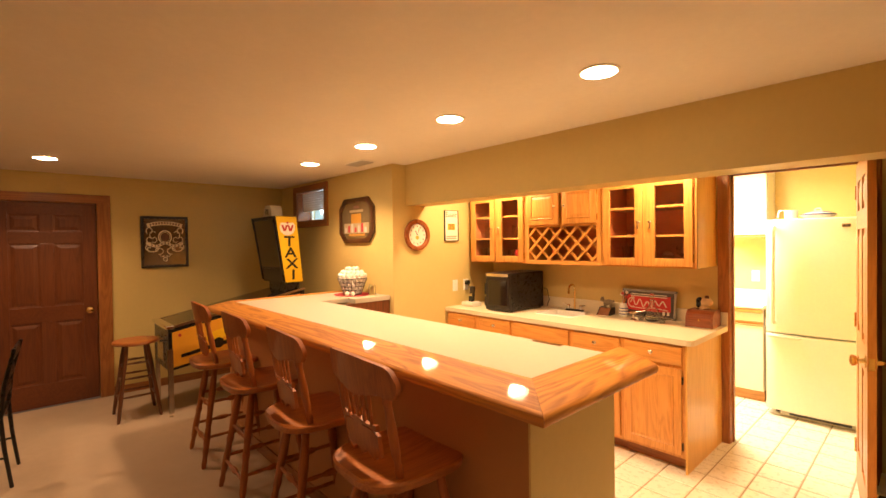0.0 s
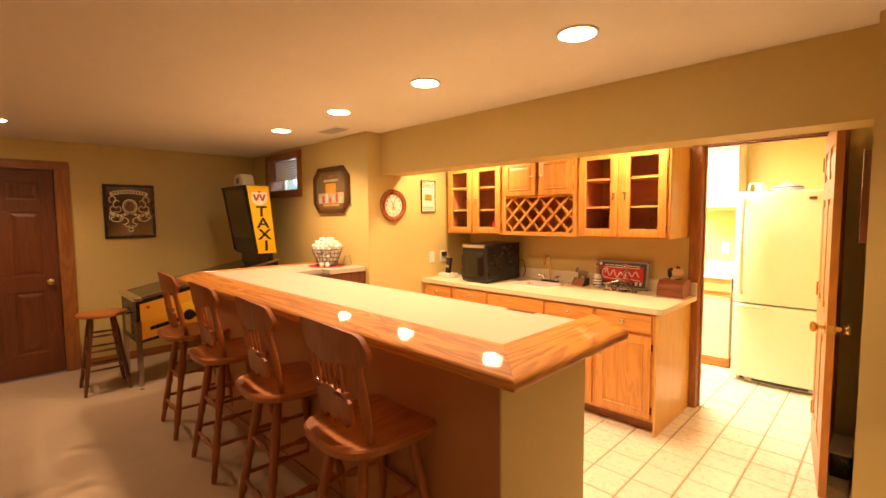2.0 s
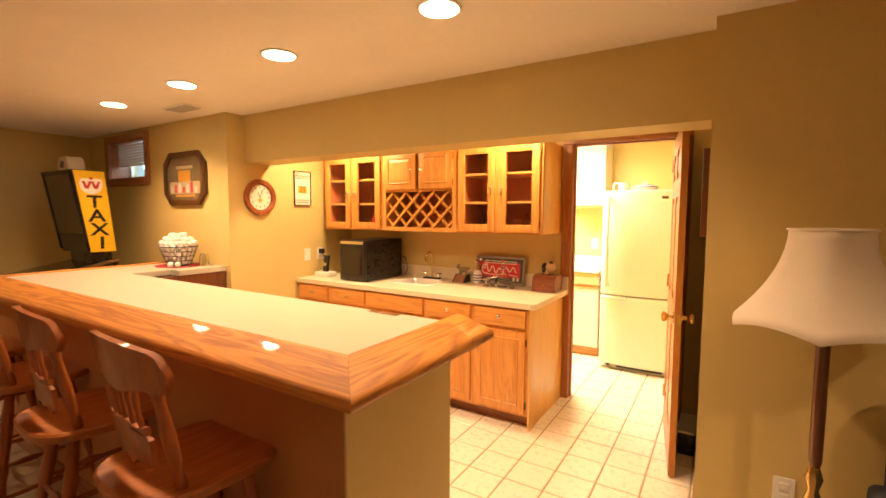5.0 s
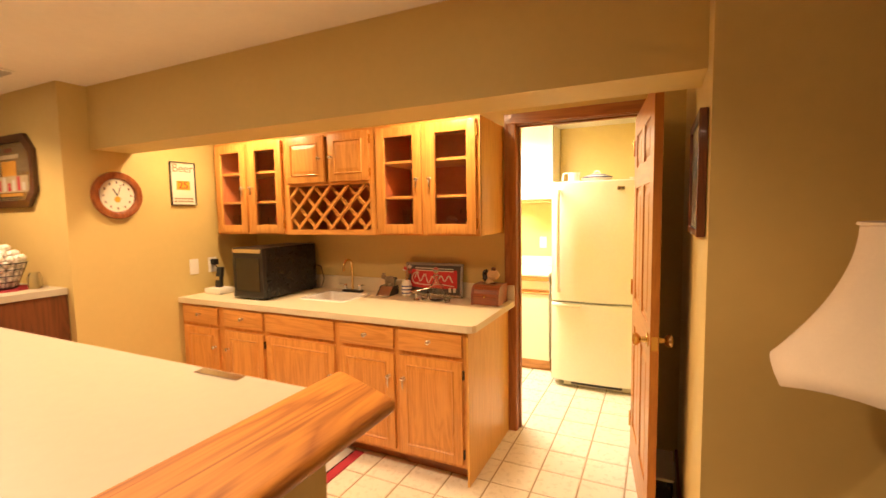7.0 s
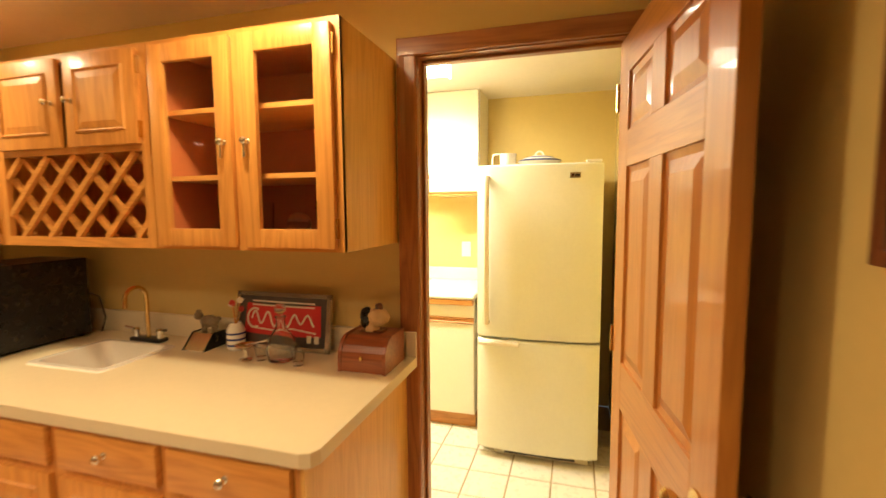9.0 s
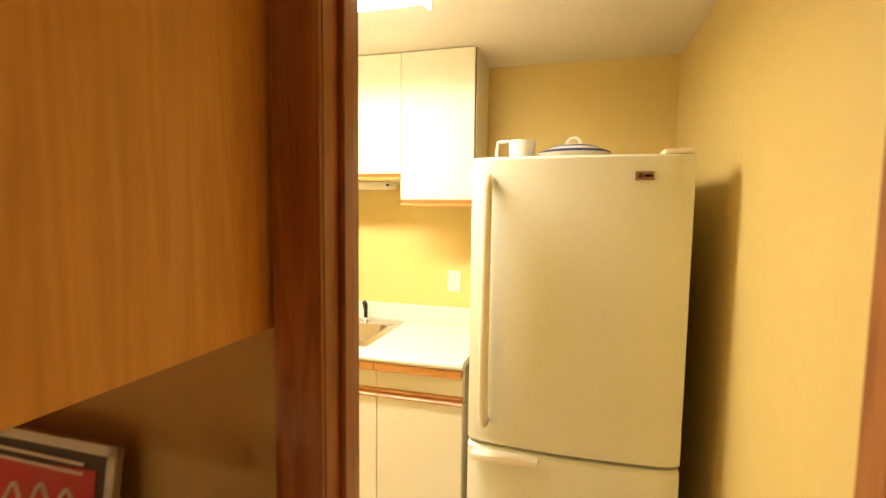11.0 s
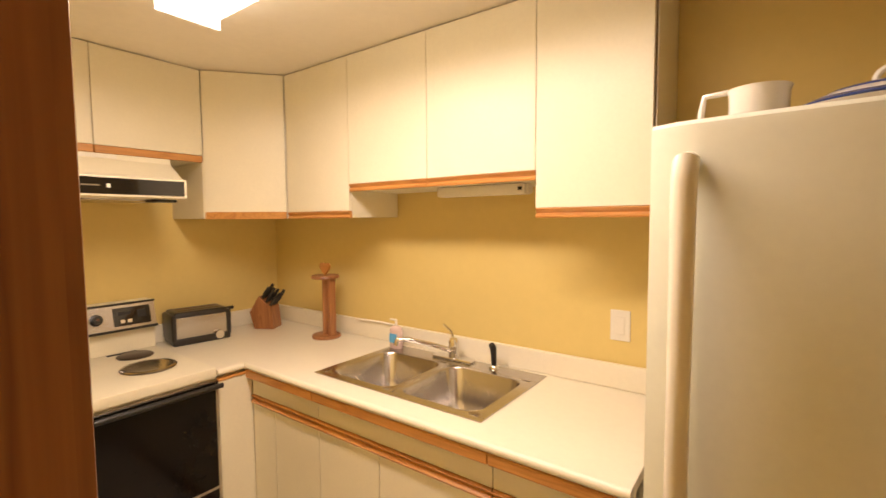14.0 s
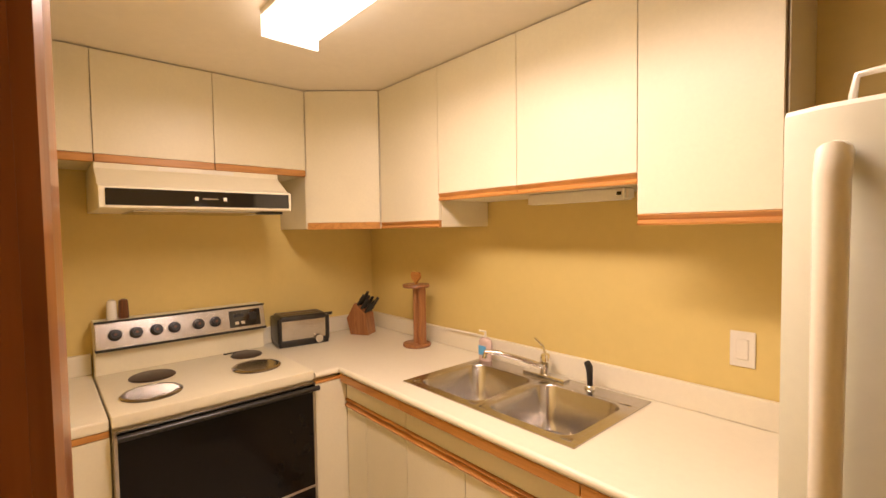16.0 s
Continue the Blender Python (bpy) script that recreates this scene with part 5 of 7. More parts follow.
# ceiling cans; the rear row and the first can are unseen additions
for n, (x, y) in enumerate(CANS + ALCOVE_CANS + REAR_FILL_CANS):
    c = thing("recessed_downlight", x, y, CEIL, "round recessed ceiling downlight, lit", "ceiling light", "recessed downlights")
    bm = bmesh.new()
    lathe(bm, x, y, [(0.075, CEIL - 0.001), (0.088, CEIL - 0.001), (0.088, CEIL - 0.005), (0.078, CEIL - 0.008), (0.074, CEIL - 0.004)], 36)
    part("trim_ring", bm, M_white, c, "white trim ring", True)
    part("lens", lathe(bmesh.new(), x, y, [(0.074, CEIL - 0.009), (0.06, CEIL - 0.0125), (0.02, CEIL - 0.014)], 36), M_lens, c, "glowing lamp face", True)

def disc_x(x, y, z, r, t, n=28):
    return prism(bmesh.new(), [(y + r * math.cos(2 * math.pi * i / n), z + r * math.sin(2 * math.pi * i / n)) for i in range(n)], x, x + t, "x")

# ---- pinball machine ----
pb = thing("pinball_machine", -3.95, -2.3, 0, "yellow and black pinball machine with chrome legs", "pinball machine")
PX0, PX1, PY0, PY1 = -4.24, -3.64, -2.97, -1.66
part("cabinet", prism(bmesh.new(), [(PY0, 0.42), (PY0, 0.80), (PY1, 1.06), (PY1, 0.62)], PX0, PX1, "x", 0.003), M_matblack, pb, "black cabinet")
part("side_art", prism(bmesh.new(), [(PY0 + 0.03, 0.45), (PY0 + 0.03, 0.77), (PY1 - 0.05, 1.02), (PY1 - 0.05, 0.65)], PX1, PX1 + 0.003, "x"), M_orange, pb, "orange painted side")
art = part("art_stripe", prism(bmesh.new(), [(PY0 + 0.1, 0.53), (PY0 + 0.1, 0.56), (PY0 + 0.5, 0.64), (PY0 + 0.5, 0.60)], PX1 + 0.003, PX1 + 0.005, "x"), M_matblack, pb)
part("art_spot", prism(bmesh.new(), [(PY0 + 0.42 + 0.05 * math.cos(a), 0.62 + 0.05 * math.sin(a)) for a in [2 * math.pi * i / 16 for i in range(16)]], PX1 + 0.0035, PX1 + 0.0055, "x"), M_blackglass, pb)
part("art_body", prism(bmesh.new(), [(PY0 + 0.28, 0.66), (PY0 + 0.36, 0.73), (PY0 + 0.56, 0.78), (PY0 + 0.62, 0.70), (PY0 + 0.4, 0.65)], PX1 + 0.003, PX1 + 0.005, "x"), M_yellow, pb)
part("side_rail", prism(bmesh.new(), [(PY0, 0.80), (PY0, 0.825), (PY1, 1.085), (PY1, 1.06)], PX1 - 0.035, PX1 + 0.006, "x"), M_steel, pb, "steel side rail")
part("side_rail", prism(bmesh.new(), [(PY0, 0.80), (PY0, 0.825), (PY1, 1.085), (PY1, 1.06)], PX0 - 0.006, PX0 + 0.035, "x"), M_steel, pb, "steel side rail")
part("lockbar", B(PX0 - 0.008, PX1 + 0.008, PY0 - 0.02, PY0 + 0.05, 0.80, 0.835, 0.008), M_chrome, pb, "chrome lock bar")
part("playfield_glass", prism(bmesh.new(), [(PY0 + 0.05, 0.828), (PY0 + 0.05, 0.832), (PY1 - 0.06, 1.078), (PY1 - 0.06, 1.074)], PX0 + 0.035, PX1 - 0.035, "x"), M_blackglass, pb, "dark reflecting playfield glass")
part("coin_door", B(-4.06, -3.82, PY0 - 0.012, PY0, 0.48, 0.70, 0.006), M_steel, pb, "coin door")
part("plunger", tube_path(bmesh.new(), [(-3.70, PY0, 0.70), (-3.70, PY0 - 0.05, 0.70), (-3.70, PY0 - 0.06, 0.70)], [0.008, 0.008, 0.016], 10), M_chrome, pb, "", True)
part("flipper_button", tube_path(bmesh.new(), [(PX1, PY0 + 0.09, 0.74), (PX1 + 0.012, PY0 + 0.09, 0.74)], 0.014, 12), M_red, pb, "red flipper button", True)
for x in (PX0 - 0.005, PX1 - 0.035):
    for y, top in ((PY0 - 0.005, 0.62), (PY1 - 0.03, 0.80)):
        bm = prism(bmesh.new(), [(x, y), (x + 0.04, y), (x + 0.04, y + 0.04), (x + 0.032, y + 0.04), (x + 0.032, y + 0.008), (x, y + 0.008)], 0.035, top, "z")
        lg = part("leg", bm, M_steel, pb, "chrome leg")
        part("leveler", lathe(bmesh.new(), x + 0.02, y + 0.02, [(0.02, 0), (0.02, 0.01), (0.007, 0.014), (0.007, 0.05)], 12), M_chrome, lg, "", True)
# backbox, tapering down, with the yellow side panel
zb0, zb1 = 1.14, 1.86
def bb_x(side, z):
    k = (z - zb0) / (zb1 - zb0)
    return (-3.66 + 0.035 * k) if side else (-4.24 - 0.07 * k)
bm = bmesh.new()
lo = [bm.verts.new(p) for p in ((bb_x(0, zb0), -1.87, zb0), (bb_x(1, zb0), -1.87, zb0), (bb_x(1, zb0), -1.665, zb0), (bb_x(0, zb0), -1.665, zb0))]
hi = [bm.verts.new(p) for p in ((bb_x(0, zb1), -1.98, zb1), (bb_x(1, zb1), -1.98, zb1), (bb_x(1, zb1), -1.745, zb1), (bb_x(0, zb1), -1.745, zb1))]
for i in range(4):
    bm.faces.new((lo[i], lo[(i + 1) % 4], hi[(i + 1) % 4], hi[i]))
bm.faces.new(lo)
bm.faces.new(hi)
bx = part("backbox", bm, M_matblack, pb, "black backbox")
part("neck", B(-4.15, -3.72, -1.845, -1.68, 1.03, 1.142), M_matblack, pb)
bm = bmesh.new()
v = [bm.verts.new(p) for p in ((bb_x(1, zb0) + 0.004, -1.864, zb0 + 0.01), (bb_x(1, zb0) + 0.004, -1.670, zb0 + 0.01), (bb_x(1, zb1) + 0.004, -1.750, zb1 - 0.006), (bb_x(1, zb1) + 0.004, -1.975, zb1 - 0.006))]
w = [bm.verts.new(q.co - Vector((0.003, 0, 0))) for q in v]
for i in range(4):
    bm.faces.new((v[i], v[(i + 1) % 4], w[(i + 1) % 4], w[i]))
bm.faces.new(v)
bm.faces.new(w)
sp_ = part("side_panel", bm, M_yellow, bx, "yellow side panel with black lettering")
def front_y(z):
    return -1.87 - 0.11 * (z - zb0) / (zb1 - zb0)
def middle_y(z):
    return -1.7675 - 0.095 * (z - zb0) / (zb1 - zb0)
def front_slab(z0, z1, out):
    return [(front_y(z0) - 0.001, z0), (front_y(z0) - out, z0), (front_y(z1) - out, z1), (front_y(z1) - 0.001, z1)]
part("backglass", prism(bmesh.new(), front_slab(1.31, 1.82, 0.006), -4.235, -3.69, "x"), M_blackglass, bx, "dark back glass")
part("speaker_panel", prism(bmesh.new(), front_slab(1.16, 1.29, 0.008), -4.20, -3.70, "x"), M_black, bx)
for a, b in ((-4.262, -4.235), (-3.69, -3.663)):
    part("glass_trim", prism(bmesh.new(), front_slab(1.16, 1.84, 0.012), a, b, "x"), M_matblack, bx)
# the letters run down the panel, the emblem sits above
tilt = math.atan2(0.035, zb1 - zb0)
def on_side(y, z):
    k = (z - zb0) / (zb1 - zb0)
    return bb_x(1, z) + 0.0046
for ch, z in zip("TAXI", (1.585, 1.465, 1.345, 1.225)):
    m = Matrix.Translation((on_side(0, z), middle_y(z), z)) @ Euler((radians(90), 0, radians(90))).to_matrix().to_4x4() @ Matrix.Diagonal((1.25, 1, 1, 1))
    m = Matrix.Translation((0.0012, 0, 0)) @ Matrix.Translation(m.translation) @ Matrix.Rotation(tilt, 4, "Y") @ Matrix.Translation(-m.translation) @ m
    text_mesh("letter", ch, 0.15, m, M_matblack, bx, "black painted letter", 0.003)
ex = on_side(0, 1.74)
part("emblem_disc", disc_x(ex, -1.847, 1.74, 0.085, 0.002), M_white, bx, "white round emblem")
for dy in (-0.032, 0.032):
    yc = -1.847 + dy
    part("emblem_stroke", prism(bmesh.new(), [(yc - 0.036, 1.765), (yc - 0.016, 1.765), (yc, 1.725), (yc + 0.016, 1.765), (yc + 0.036, 1.765), (yc + 0.012, 1.70), (yc - 0.012, 1.70)], ex + 0.002, ex + 0.004, "x"), M_red, bx, "red emblem stroke")
part("emblem_dot", disc_x(ex + 0.002, -1.847, 1.79, 0.012, 0.002, 14), M_red, bx)
tp = thing("taxi_roof_sign", -3.95, -1.8, zb1, "small cream taxi roof light on the backbox", "sign")
part("housing", prism(bmesh.new(), [(-4.08, zb1 + 0.001), (-3.84, zb1 + 0.001), (-3.86, zb1 + 0.09), (-3.90, zb1 + 0.13), (-4.02, zb1 + 0.13), (-4.06, zb1 + 0.09)], -1.93, -1.80, "y", 0.012), M_paper, tp, "", True)
for i in range(3):
    part("bar", B(-3.998 + i * 0.03, -3.983 + i * 0.03, -1.9325, -1.9295, zb1 + 0.03, zb1 + 0.09), M_matblack, tp)


# ---- pictures and wall things ----
def frame_on_x(name, x, s, y0, y1, z0, z1, w, d, mat, back, label, category, glass_front=True):
    """A framed flat thing on a wall x = const; s: the side that it faces."""
    t = thing(name, x, (y0 + y1) / 2, z0, label, category)
    a, b = sorted((x + s * 0.002, x + s * d))
    for ya, yb, za, zb in ((y0, y0 + w, z0, z1), (y1 - w, y1, z0, z1), (y0 + w, y1 - w, z0, z0 + w), (y0 + w, y1 - w, z1 - w, z1)):
        part("frame", B(a, b, ya, yb, za, zb, 0.003), mat, t)
    a, b = sorted((x + s * 0.002, x + s * d * 0.5))
    part("backing", B(a, b, y0 + w, y1 - w, z0 + w, z1 - w), back, t)
    return t, x + s * d * 0.5


# etched mirror sign
ms, fx = frame_on_x("mirror_sign", XL, 1, -2.955, -2.495, 1.292, 1.862, 0.028, 0.022, M_matblack, plain("smoked_mirror", (0.20, 0.14, 0.09), 0.12, 0.9, vary=0.1), "black-framed bronze mirror sign with cream scrollwork", "mirror sign")
M_cream = plain("cream_ink", (0.86, 0.74, 0.48), 0.5, vary=0.08)
yc = -2.725


def ribbon_x(x, pts, w, n=None):
    """A flat ribbon along points (y, z) on a plane x."""
    bm = bmesh.new()
    rows = []
    for i, (y, z) in enumerate(pts):
        ya, za = pts[max(i - 1, 0)]
        yb, zb = pts[min(i + 1, len(pts) - 1)]
        d = Vector((yb - ya, zb - za)).normalized()
        rows.append([bm.verts.new((x + h, y - d.y * k, z + d.x * k)) for k, h in ((-w / 2, 0), (w / 2, 0), (w / 2, 0.0015), (-w / 2, 0.0015))])
    for a, b in zip(rows, rows[1:]):
        for i in range(4):
            bm.faces.new((a[i], a[(i + 1) % 4], b[(i + 1) % 4], b[i]))
    bm.faces.new(rows[0])
    bm.faces.new(rows[-1])
    return bm


def arc_pts(cy, cz, ry, rz, a0, a1, n=18):
    return [(cy + ry * math.cos(radians(a0 + (a1 - a0) * i / n)), cz + rz * math.sin(radians(a0 + (a1 - a0) * i / n))) for i in range(n + 1)]


part("oval", ribbon_x(fx, arc_pts(yc, 1.63, 0.062, 0.072, 0, 360, 32), 0.012), M_cream, ms, "cream oval")
part("oval", ribbon_x(fx, arc_pts(yc, 1.63, 0.046, 0.055, 0, 360, 32), 0.004), M_cream, ms)
part("oval_fill", disc_x(fx - 0.001, yc, 1.63, 0.04, 0.0016, 24), M_dkwood, ms)
part("top_banner", ribbon_x(fx, [(yc + 0.17 * u, 1.758 + 0.028 * (1 - u * u)) for u in [i / 10 - 1 for i in range(21)]], 0.04), M_cream, ms, "cream banner")
for i in range(11):
    u = (i - 5) / 6.2
    part("letter_bar", B(fx + 0.0016, fx + 0.0026, yc + 0.17 * u - 0.007, yc + 0.17 * u + 0.007, 1.747 + 0.028 * (1 - u * u), 1.77 + 0.028 * (1 - u * u)), M_dkwood, ms)
part("mid_banner", ribbon_x(fx, [(yc + 0.18 * u, 1.548 + 0.018 * math.cos(6.3 * u)) for u in [i / 12 - 1 for i in range(25)]], 0.03), M_cream, ms, "cream banner")
for i in range(9):
    u = (i - 4) / 5.0
    part("letter_bar", B(fx + 0.0016, fx + 0.0026, yc + 0.16 * u - 0.006, yc + 0.16 * u + 0.006, 1.540 + 0.018 * math.cos(5.6 * u), 1.556 + 0.018 * math.cos(5.6 * u)), M_dkwood, ms)
for s in (-1, 1):
    for cy, cz, ry, rz, a0, a1, w in ((0.15, 1.70, 0.028, 0.036, -60, 230, 0.010), (0.115, 1.655, 0.03, 0.04, -100, 140, 0.008), (0.105, 1.60, 0.026, 0.03, 60, 320, 0.008), (0.15, 1.60, 0.024, 0.03, -120, 150, 0.009), (0.12, 1.50, 0.05, 0.03, 150, 400, 0.012), (0.06, 1.475, 0.04, 0.035, 20, 280, 0.010), (0.165, 1.515, 0.02, 0.028, -60, 200, 0.008)):
        part("scroll", ribbon_x(fx, [(yc + s * (y - yc), z) for y, z in arc_pts(yc + cy, cz, ry, rz, a0, a1)], w), M_cream, ms, "cream scroll")
for k in range(3):
    part("badge", ribbon_x(fx, arc_pts(yc + 0.03 * (k - 1), 1.43 - 0.012 * (k == 1), 0.018, 0.016, 180, 360), 0.007), M_cream, ms)
part("badge", ribbon_x(fx, arc_pts(yc, 1.385, 0.02, 0.022, 0, 360), 0.008), M_cream, ms)

ms.location += Vector((0, -0.03, 0.027))

# octagonal beer mirror on the window wall
M_ebony = wood("ebony_frame", (0.09, 0.035, 0.015), (0.05, 0.018, 0.008), "x", 0.3, 0.4)
om = thing("octagonal_mirror", -2.95, YW, 1.56, "octagonal dark-framed mirror with a printed tavern picture", "mirror")
def octagon(x0, x1, z0, z1, c):
    return [(x0 + c, z0), (x1 - c, z0), (x1, z0 + c), (x1, z1 - c), (x1 - c, z1), (x0 + c, z1), (x0, z1 - c), (x0, z0 + c)]
ox0, ox1, oz0, oz1 = -3.275, -2.63, 1.562, 2.02
outer, inner = octagon(ox0, ox1, oz0, oz1, 0.10), octagon(ox0 + 0.045, ox1 - 0.045, oz0 + 0.045, oz1 - 0.045, 0.083)
for i in range(8):
    j = (i + 1) % 8
    part("frame", prism(bmesh.new(), [outer[i], outer[j], inner[j], inner[i]], YW - 0.026, YW - 0.002, "y"), M_ebony, om, "dark frame bar")
part("mirror", prism(bmesh.new(), inner, YW - 0.014, YW - 0.003, "y"), plain("aged_mirror", (0.34, 0.25, 0.13), 0.15, 0.6, vary=0.12), om, "amber tinted mirror")
yp = YW - 0.0145
M_aged = plain("aged_print", (0.36, 0.28, 0.16), 0.4, vary=0.3, scale=30)
M_amber = plain("amber_print", (0.46, 0.22, 0.03), 0.4, vary=0.2, scale=30)
for a, b, c, d, mt in ((-3.19, -2.72, 1.66, 1.765, M_aged), (-3.05, -2.86, 1.765, 1.86, M_amber), (-3.08, -2.82, 1.875, 1.90, M_aged), (-3.10, -2.80, 1.635, 1.655, M_amber), (-3.0, -2.9, 1.915, 1.94, M_dkwood)):
    part("print", B(a, b, yp - 0.001, yp, c, d), mt, om)
for i in range(7):
    part("print_figure", B(-3.17 + i * 0.062, -3.135 + i * 0.062, yp - 0.002, yp - 0.001, 1.67, 1.72 + 0.02 * (i % 3)), M_redcloth if i % 2 else M_greycloth, om)

# clock
ck = thing("wall_clock", XC, -1.118, 1.63, "round wall clock with reddish wooden rim", "clock")
def ring_x(bm, x, y, z, prof, n=40):
    """Rings about an axis along x; prof: (radius, distance from the wall)."""
    last = None
    first = None
    for r, d in prof:
        now = ring_of(bm, Vector((x + d, y, z)), Vector((0, 1, 0)), Vector((0, 0, 1)), r, n)
        if last:
            for k in range(n):
                bm.faces.new((last[k], last[(k + 1) % n], now[(k + 1) % n], now[k]))
        first = first or now
        last = now
    for k in range(n):
        bm.faces.new((last[k], last[(k + 1) % n], first[(k + 1) % n], first[k]))
    return bm
part("rim", ring_x(bmesh.new(), XC, -1.118, 1.63, [(0.152, 0.002), (0.155, 0.015), (0.148, 0.032), (0.13, 0.036), (0.112, 0.028), (0.105, 0.014), (0.105, 0.002)]), wood("clock_rim_wood", (0.34, 0.10, 0.03), (0.22, 0.055, 0.018), "z", 0.25, 0.6), ck, "reddish turned wooden rim", True)
part("face", disc_x(XC + 0.003, -1.118, 1.63, 0.106, 0.01, 40), M_paper, ck, "cream dial")
for i in range(12):
    a = radians(30 * i)
    y, z = -1.118 + 0.084 * math.sin(a), 1.63 + 0.084 * math.cos(a)
    part("hour_mark", B(XC + 0.013, XC + 0.0145, y - 0.004, y + 0.004, z - 0.008, z + 0.008), M_dkwood, ck)
for ang, ln_, wd in ((330, 0.05, 0.006), (20, 0.075, 0.004)):
    a = radians(ang)
    part("clock_hand", ribbon_x(XC + 0.0145, [(-1.118, 1.63), (-1.118 + ln_ * math.sin(a), 1.63 + ln_ * math.cos(a))], wd), M_matblack, ck)
part("dial_print", disc_x(XC + 0.013, -1.118, 1.605, 0.02, 0.001, 16), M_orange, ck)

# small beer sign
bs, fx = frame_on_x("beer_sign", XC, 1, -0.757, -0.564, 1.570, 1.885, 0.005, 0.022, M_matblack, M_paper, "small framed cream beer sign with brown lettering", "sign")
M_ink = plain("brown_ink", (0.30, 0.18, 0.09), 0.6)
text_mesh("lettering", "Beer", 0.085, Matrix.Translation((fx + 0.001, -0.660, 1.838)) @ Euler((radians(90), 0, radians(90))).to_matrix().to_4x4(), M_ink, bs, "brown lettering")
text_mesh("price", "25", 0.075, Matrix.Translation((fx + 0.002, -0.660, 1.715)) @ Euler((radians(90), 0, radians(90))).to_matrix().to_4x4(), M_red, bs, "red figures")
part("price_patch", B(fx, fx + 0.001, -0.712, -0.608, 1.682, 1.748), M_orange, bs)
for z in (1.618, 1.598):
    for i in range(6):
        part("letter_bar", B(fx, fx + 0.001, -0.732 + i * 0.025, -0.714 + i * 0.025, z - 0.006, z + 0.006), M_ink, bs)

# picture on the wall behind the open door
PY_0, PY_1, PZ_0, PZ_1 = -1.34, -0.93, 1.40, 1.777
pc, fx = frame_on_x("framed_picture", XR, -1, PY_0, PY_1, PZ_0, PZ_1, 0.022, 0.026, M_dkwood, M_paper, "landscape print in a dark red wooden frame", "picture")


def print_patch(name, y0, y1, z0, z1, mat, lift):
    """A flat patch of the print, its place given in fractions of the picture."""
    w, h = PY_1 - PY_0, PZ_1 - PZ_0
    return part(name, B(fx - lift - 0.0008, fx - lift, PY_0 + w * y0, PY_0 + w * y1, PZ_0 + h * z0, PZ_0 + h * z1), mat, pc)


print_patch("print_sky", 0.18, 0.82, 0.20, 0.84, plain("picture_sky", (0.40, 0.33, 0.24), 0.4, vary=0.25, scale=9), 0.0)
print_patch("print_land", 0.18, 0.82, 0.20, 0.46, plain("picture_land", (0.40, 0.22, 0.10), 0.4, vary=0.35, scale=18), 0.001)
print_patch("print_tree", 0.18, 0.40, 0.42, 0.80, plain("picture_tree", (0.22, 0.12, 0.05), 0.4, vary=0.5, scale=30), 0.002)
print_patch("print_water", 0.48, 0.82, 0.50, 0.66, plain("picture_water", (0.16, 0.20, 0.24), 0.4, vary=0.3, scale=16), 0.002)
g = part("pane", B(XR - 0.0215, XR - 0.0195, PY_0 + 0.02, PY_1 - 0.02, PZ_0 + 0.02, PZ_1 - 0.02), M_pane, pc, "glass pane")
g.visible_shadow = False

# ceiling vent
cv = thing("ceiling_vent", -2.49, -1.66, CEIL, "white metal ceiling register with slats", "vent")
part("frame", B(-2.65, -2.33, -1.73, -1.59, CEIL - 0.006, CEIL - 0.001, 0.002), M_white, cv)
for i in range(7):
    y = -1.715 + i * 0.018
    part("slat", prism(bmesh.new(), [(y, CEIL - 0.0065), (y + 0.004, CEIL - 0.0065), (y + 0.012, CEIL - 0.014), (y + 0.008, CEIL - 0.014)], -2.63, -2.35, "x"), M_greycloth, cv)


def wall_plate(name, m, label, kind):
    """A plate 70 x 115 mm built facing -y at the origin, then set by m."""
    t = thing(name, 0, 0, 0, label, "switch" if kind != "outlet" else "outlet")
    part("plate", B(-0.036, 0.036, -0.006, -0.0005, -0.058, 0.058, 0.003), M_white, t)
    if kind == "outlet":
        for z in (-0.022, 0.022):
            part("socket", B(-0.016, 0.016, -0.009, -0.006, z - 0.014, z + 0.014, 0.003), M_white, t)
    else:
        part("rocker", B(-0.017, 0.017, -0.010, -0.006, -0.033, 0.033, 0.002), M_white, t)
    t.matrix_basis = m
    return t


wall_plate("outlet_plate", pose(XC, -0.452, 1.105, 0, 0, 90), "white wall outlet with a plugged-in cord", "outlet")
wall_plate("switch_plate", pose(XC, -0.608, 1.105, 0, 0, 90), "cream wall switch plate", "switch")
wall_plate("kitchen_switch", pose(-0.24, KY, 1.155), "white rocker switch plate on yellow wall", "switch")
wall_plate("outlet_plate", pose(1.27, YW, 0.40), "cream wall outlet plate below the lamp", "outlet")

# ---- on the bar ----
BX, BY, BZ = -2.74, -1.60, BT + 0.0006
pm = thing("placemat", BX, BY, BZ, "red cloth placemat under a wire basket", "placemat")
part("cloth", prism(bmesh.new(), [(BX + 0.19 * math.cos(a) * (1 + 0.03 * math.cos(8 * a)), BY + 0.17 * math.sin(a) * (1 + 0.03 * math.cos(8 * a))) for a in [2 * math.pi * i / 48 for i in range(48)]], BZ, BZ + 0.003, "z"), M_redcloth, pm)
bk = thing("wire_basket", BX, BY, BZ + 0.003, "black wire basket heaped with golf balls on a placemat", "basket")
z0 = BZ + 0.004
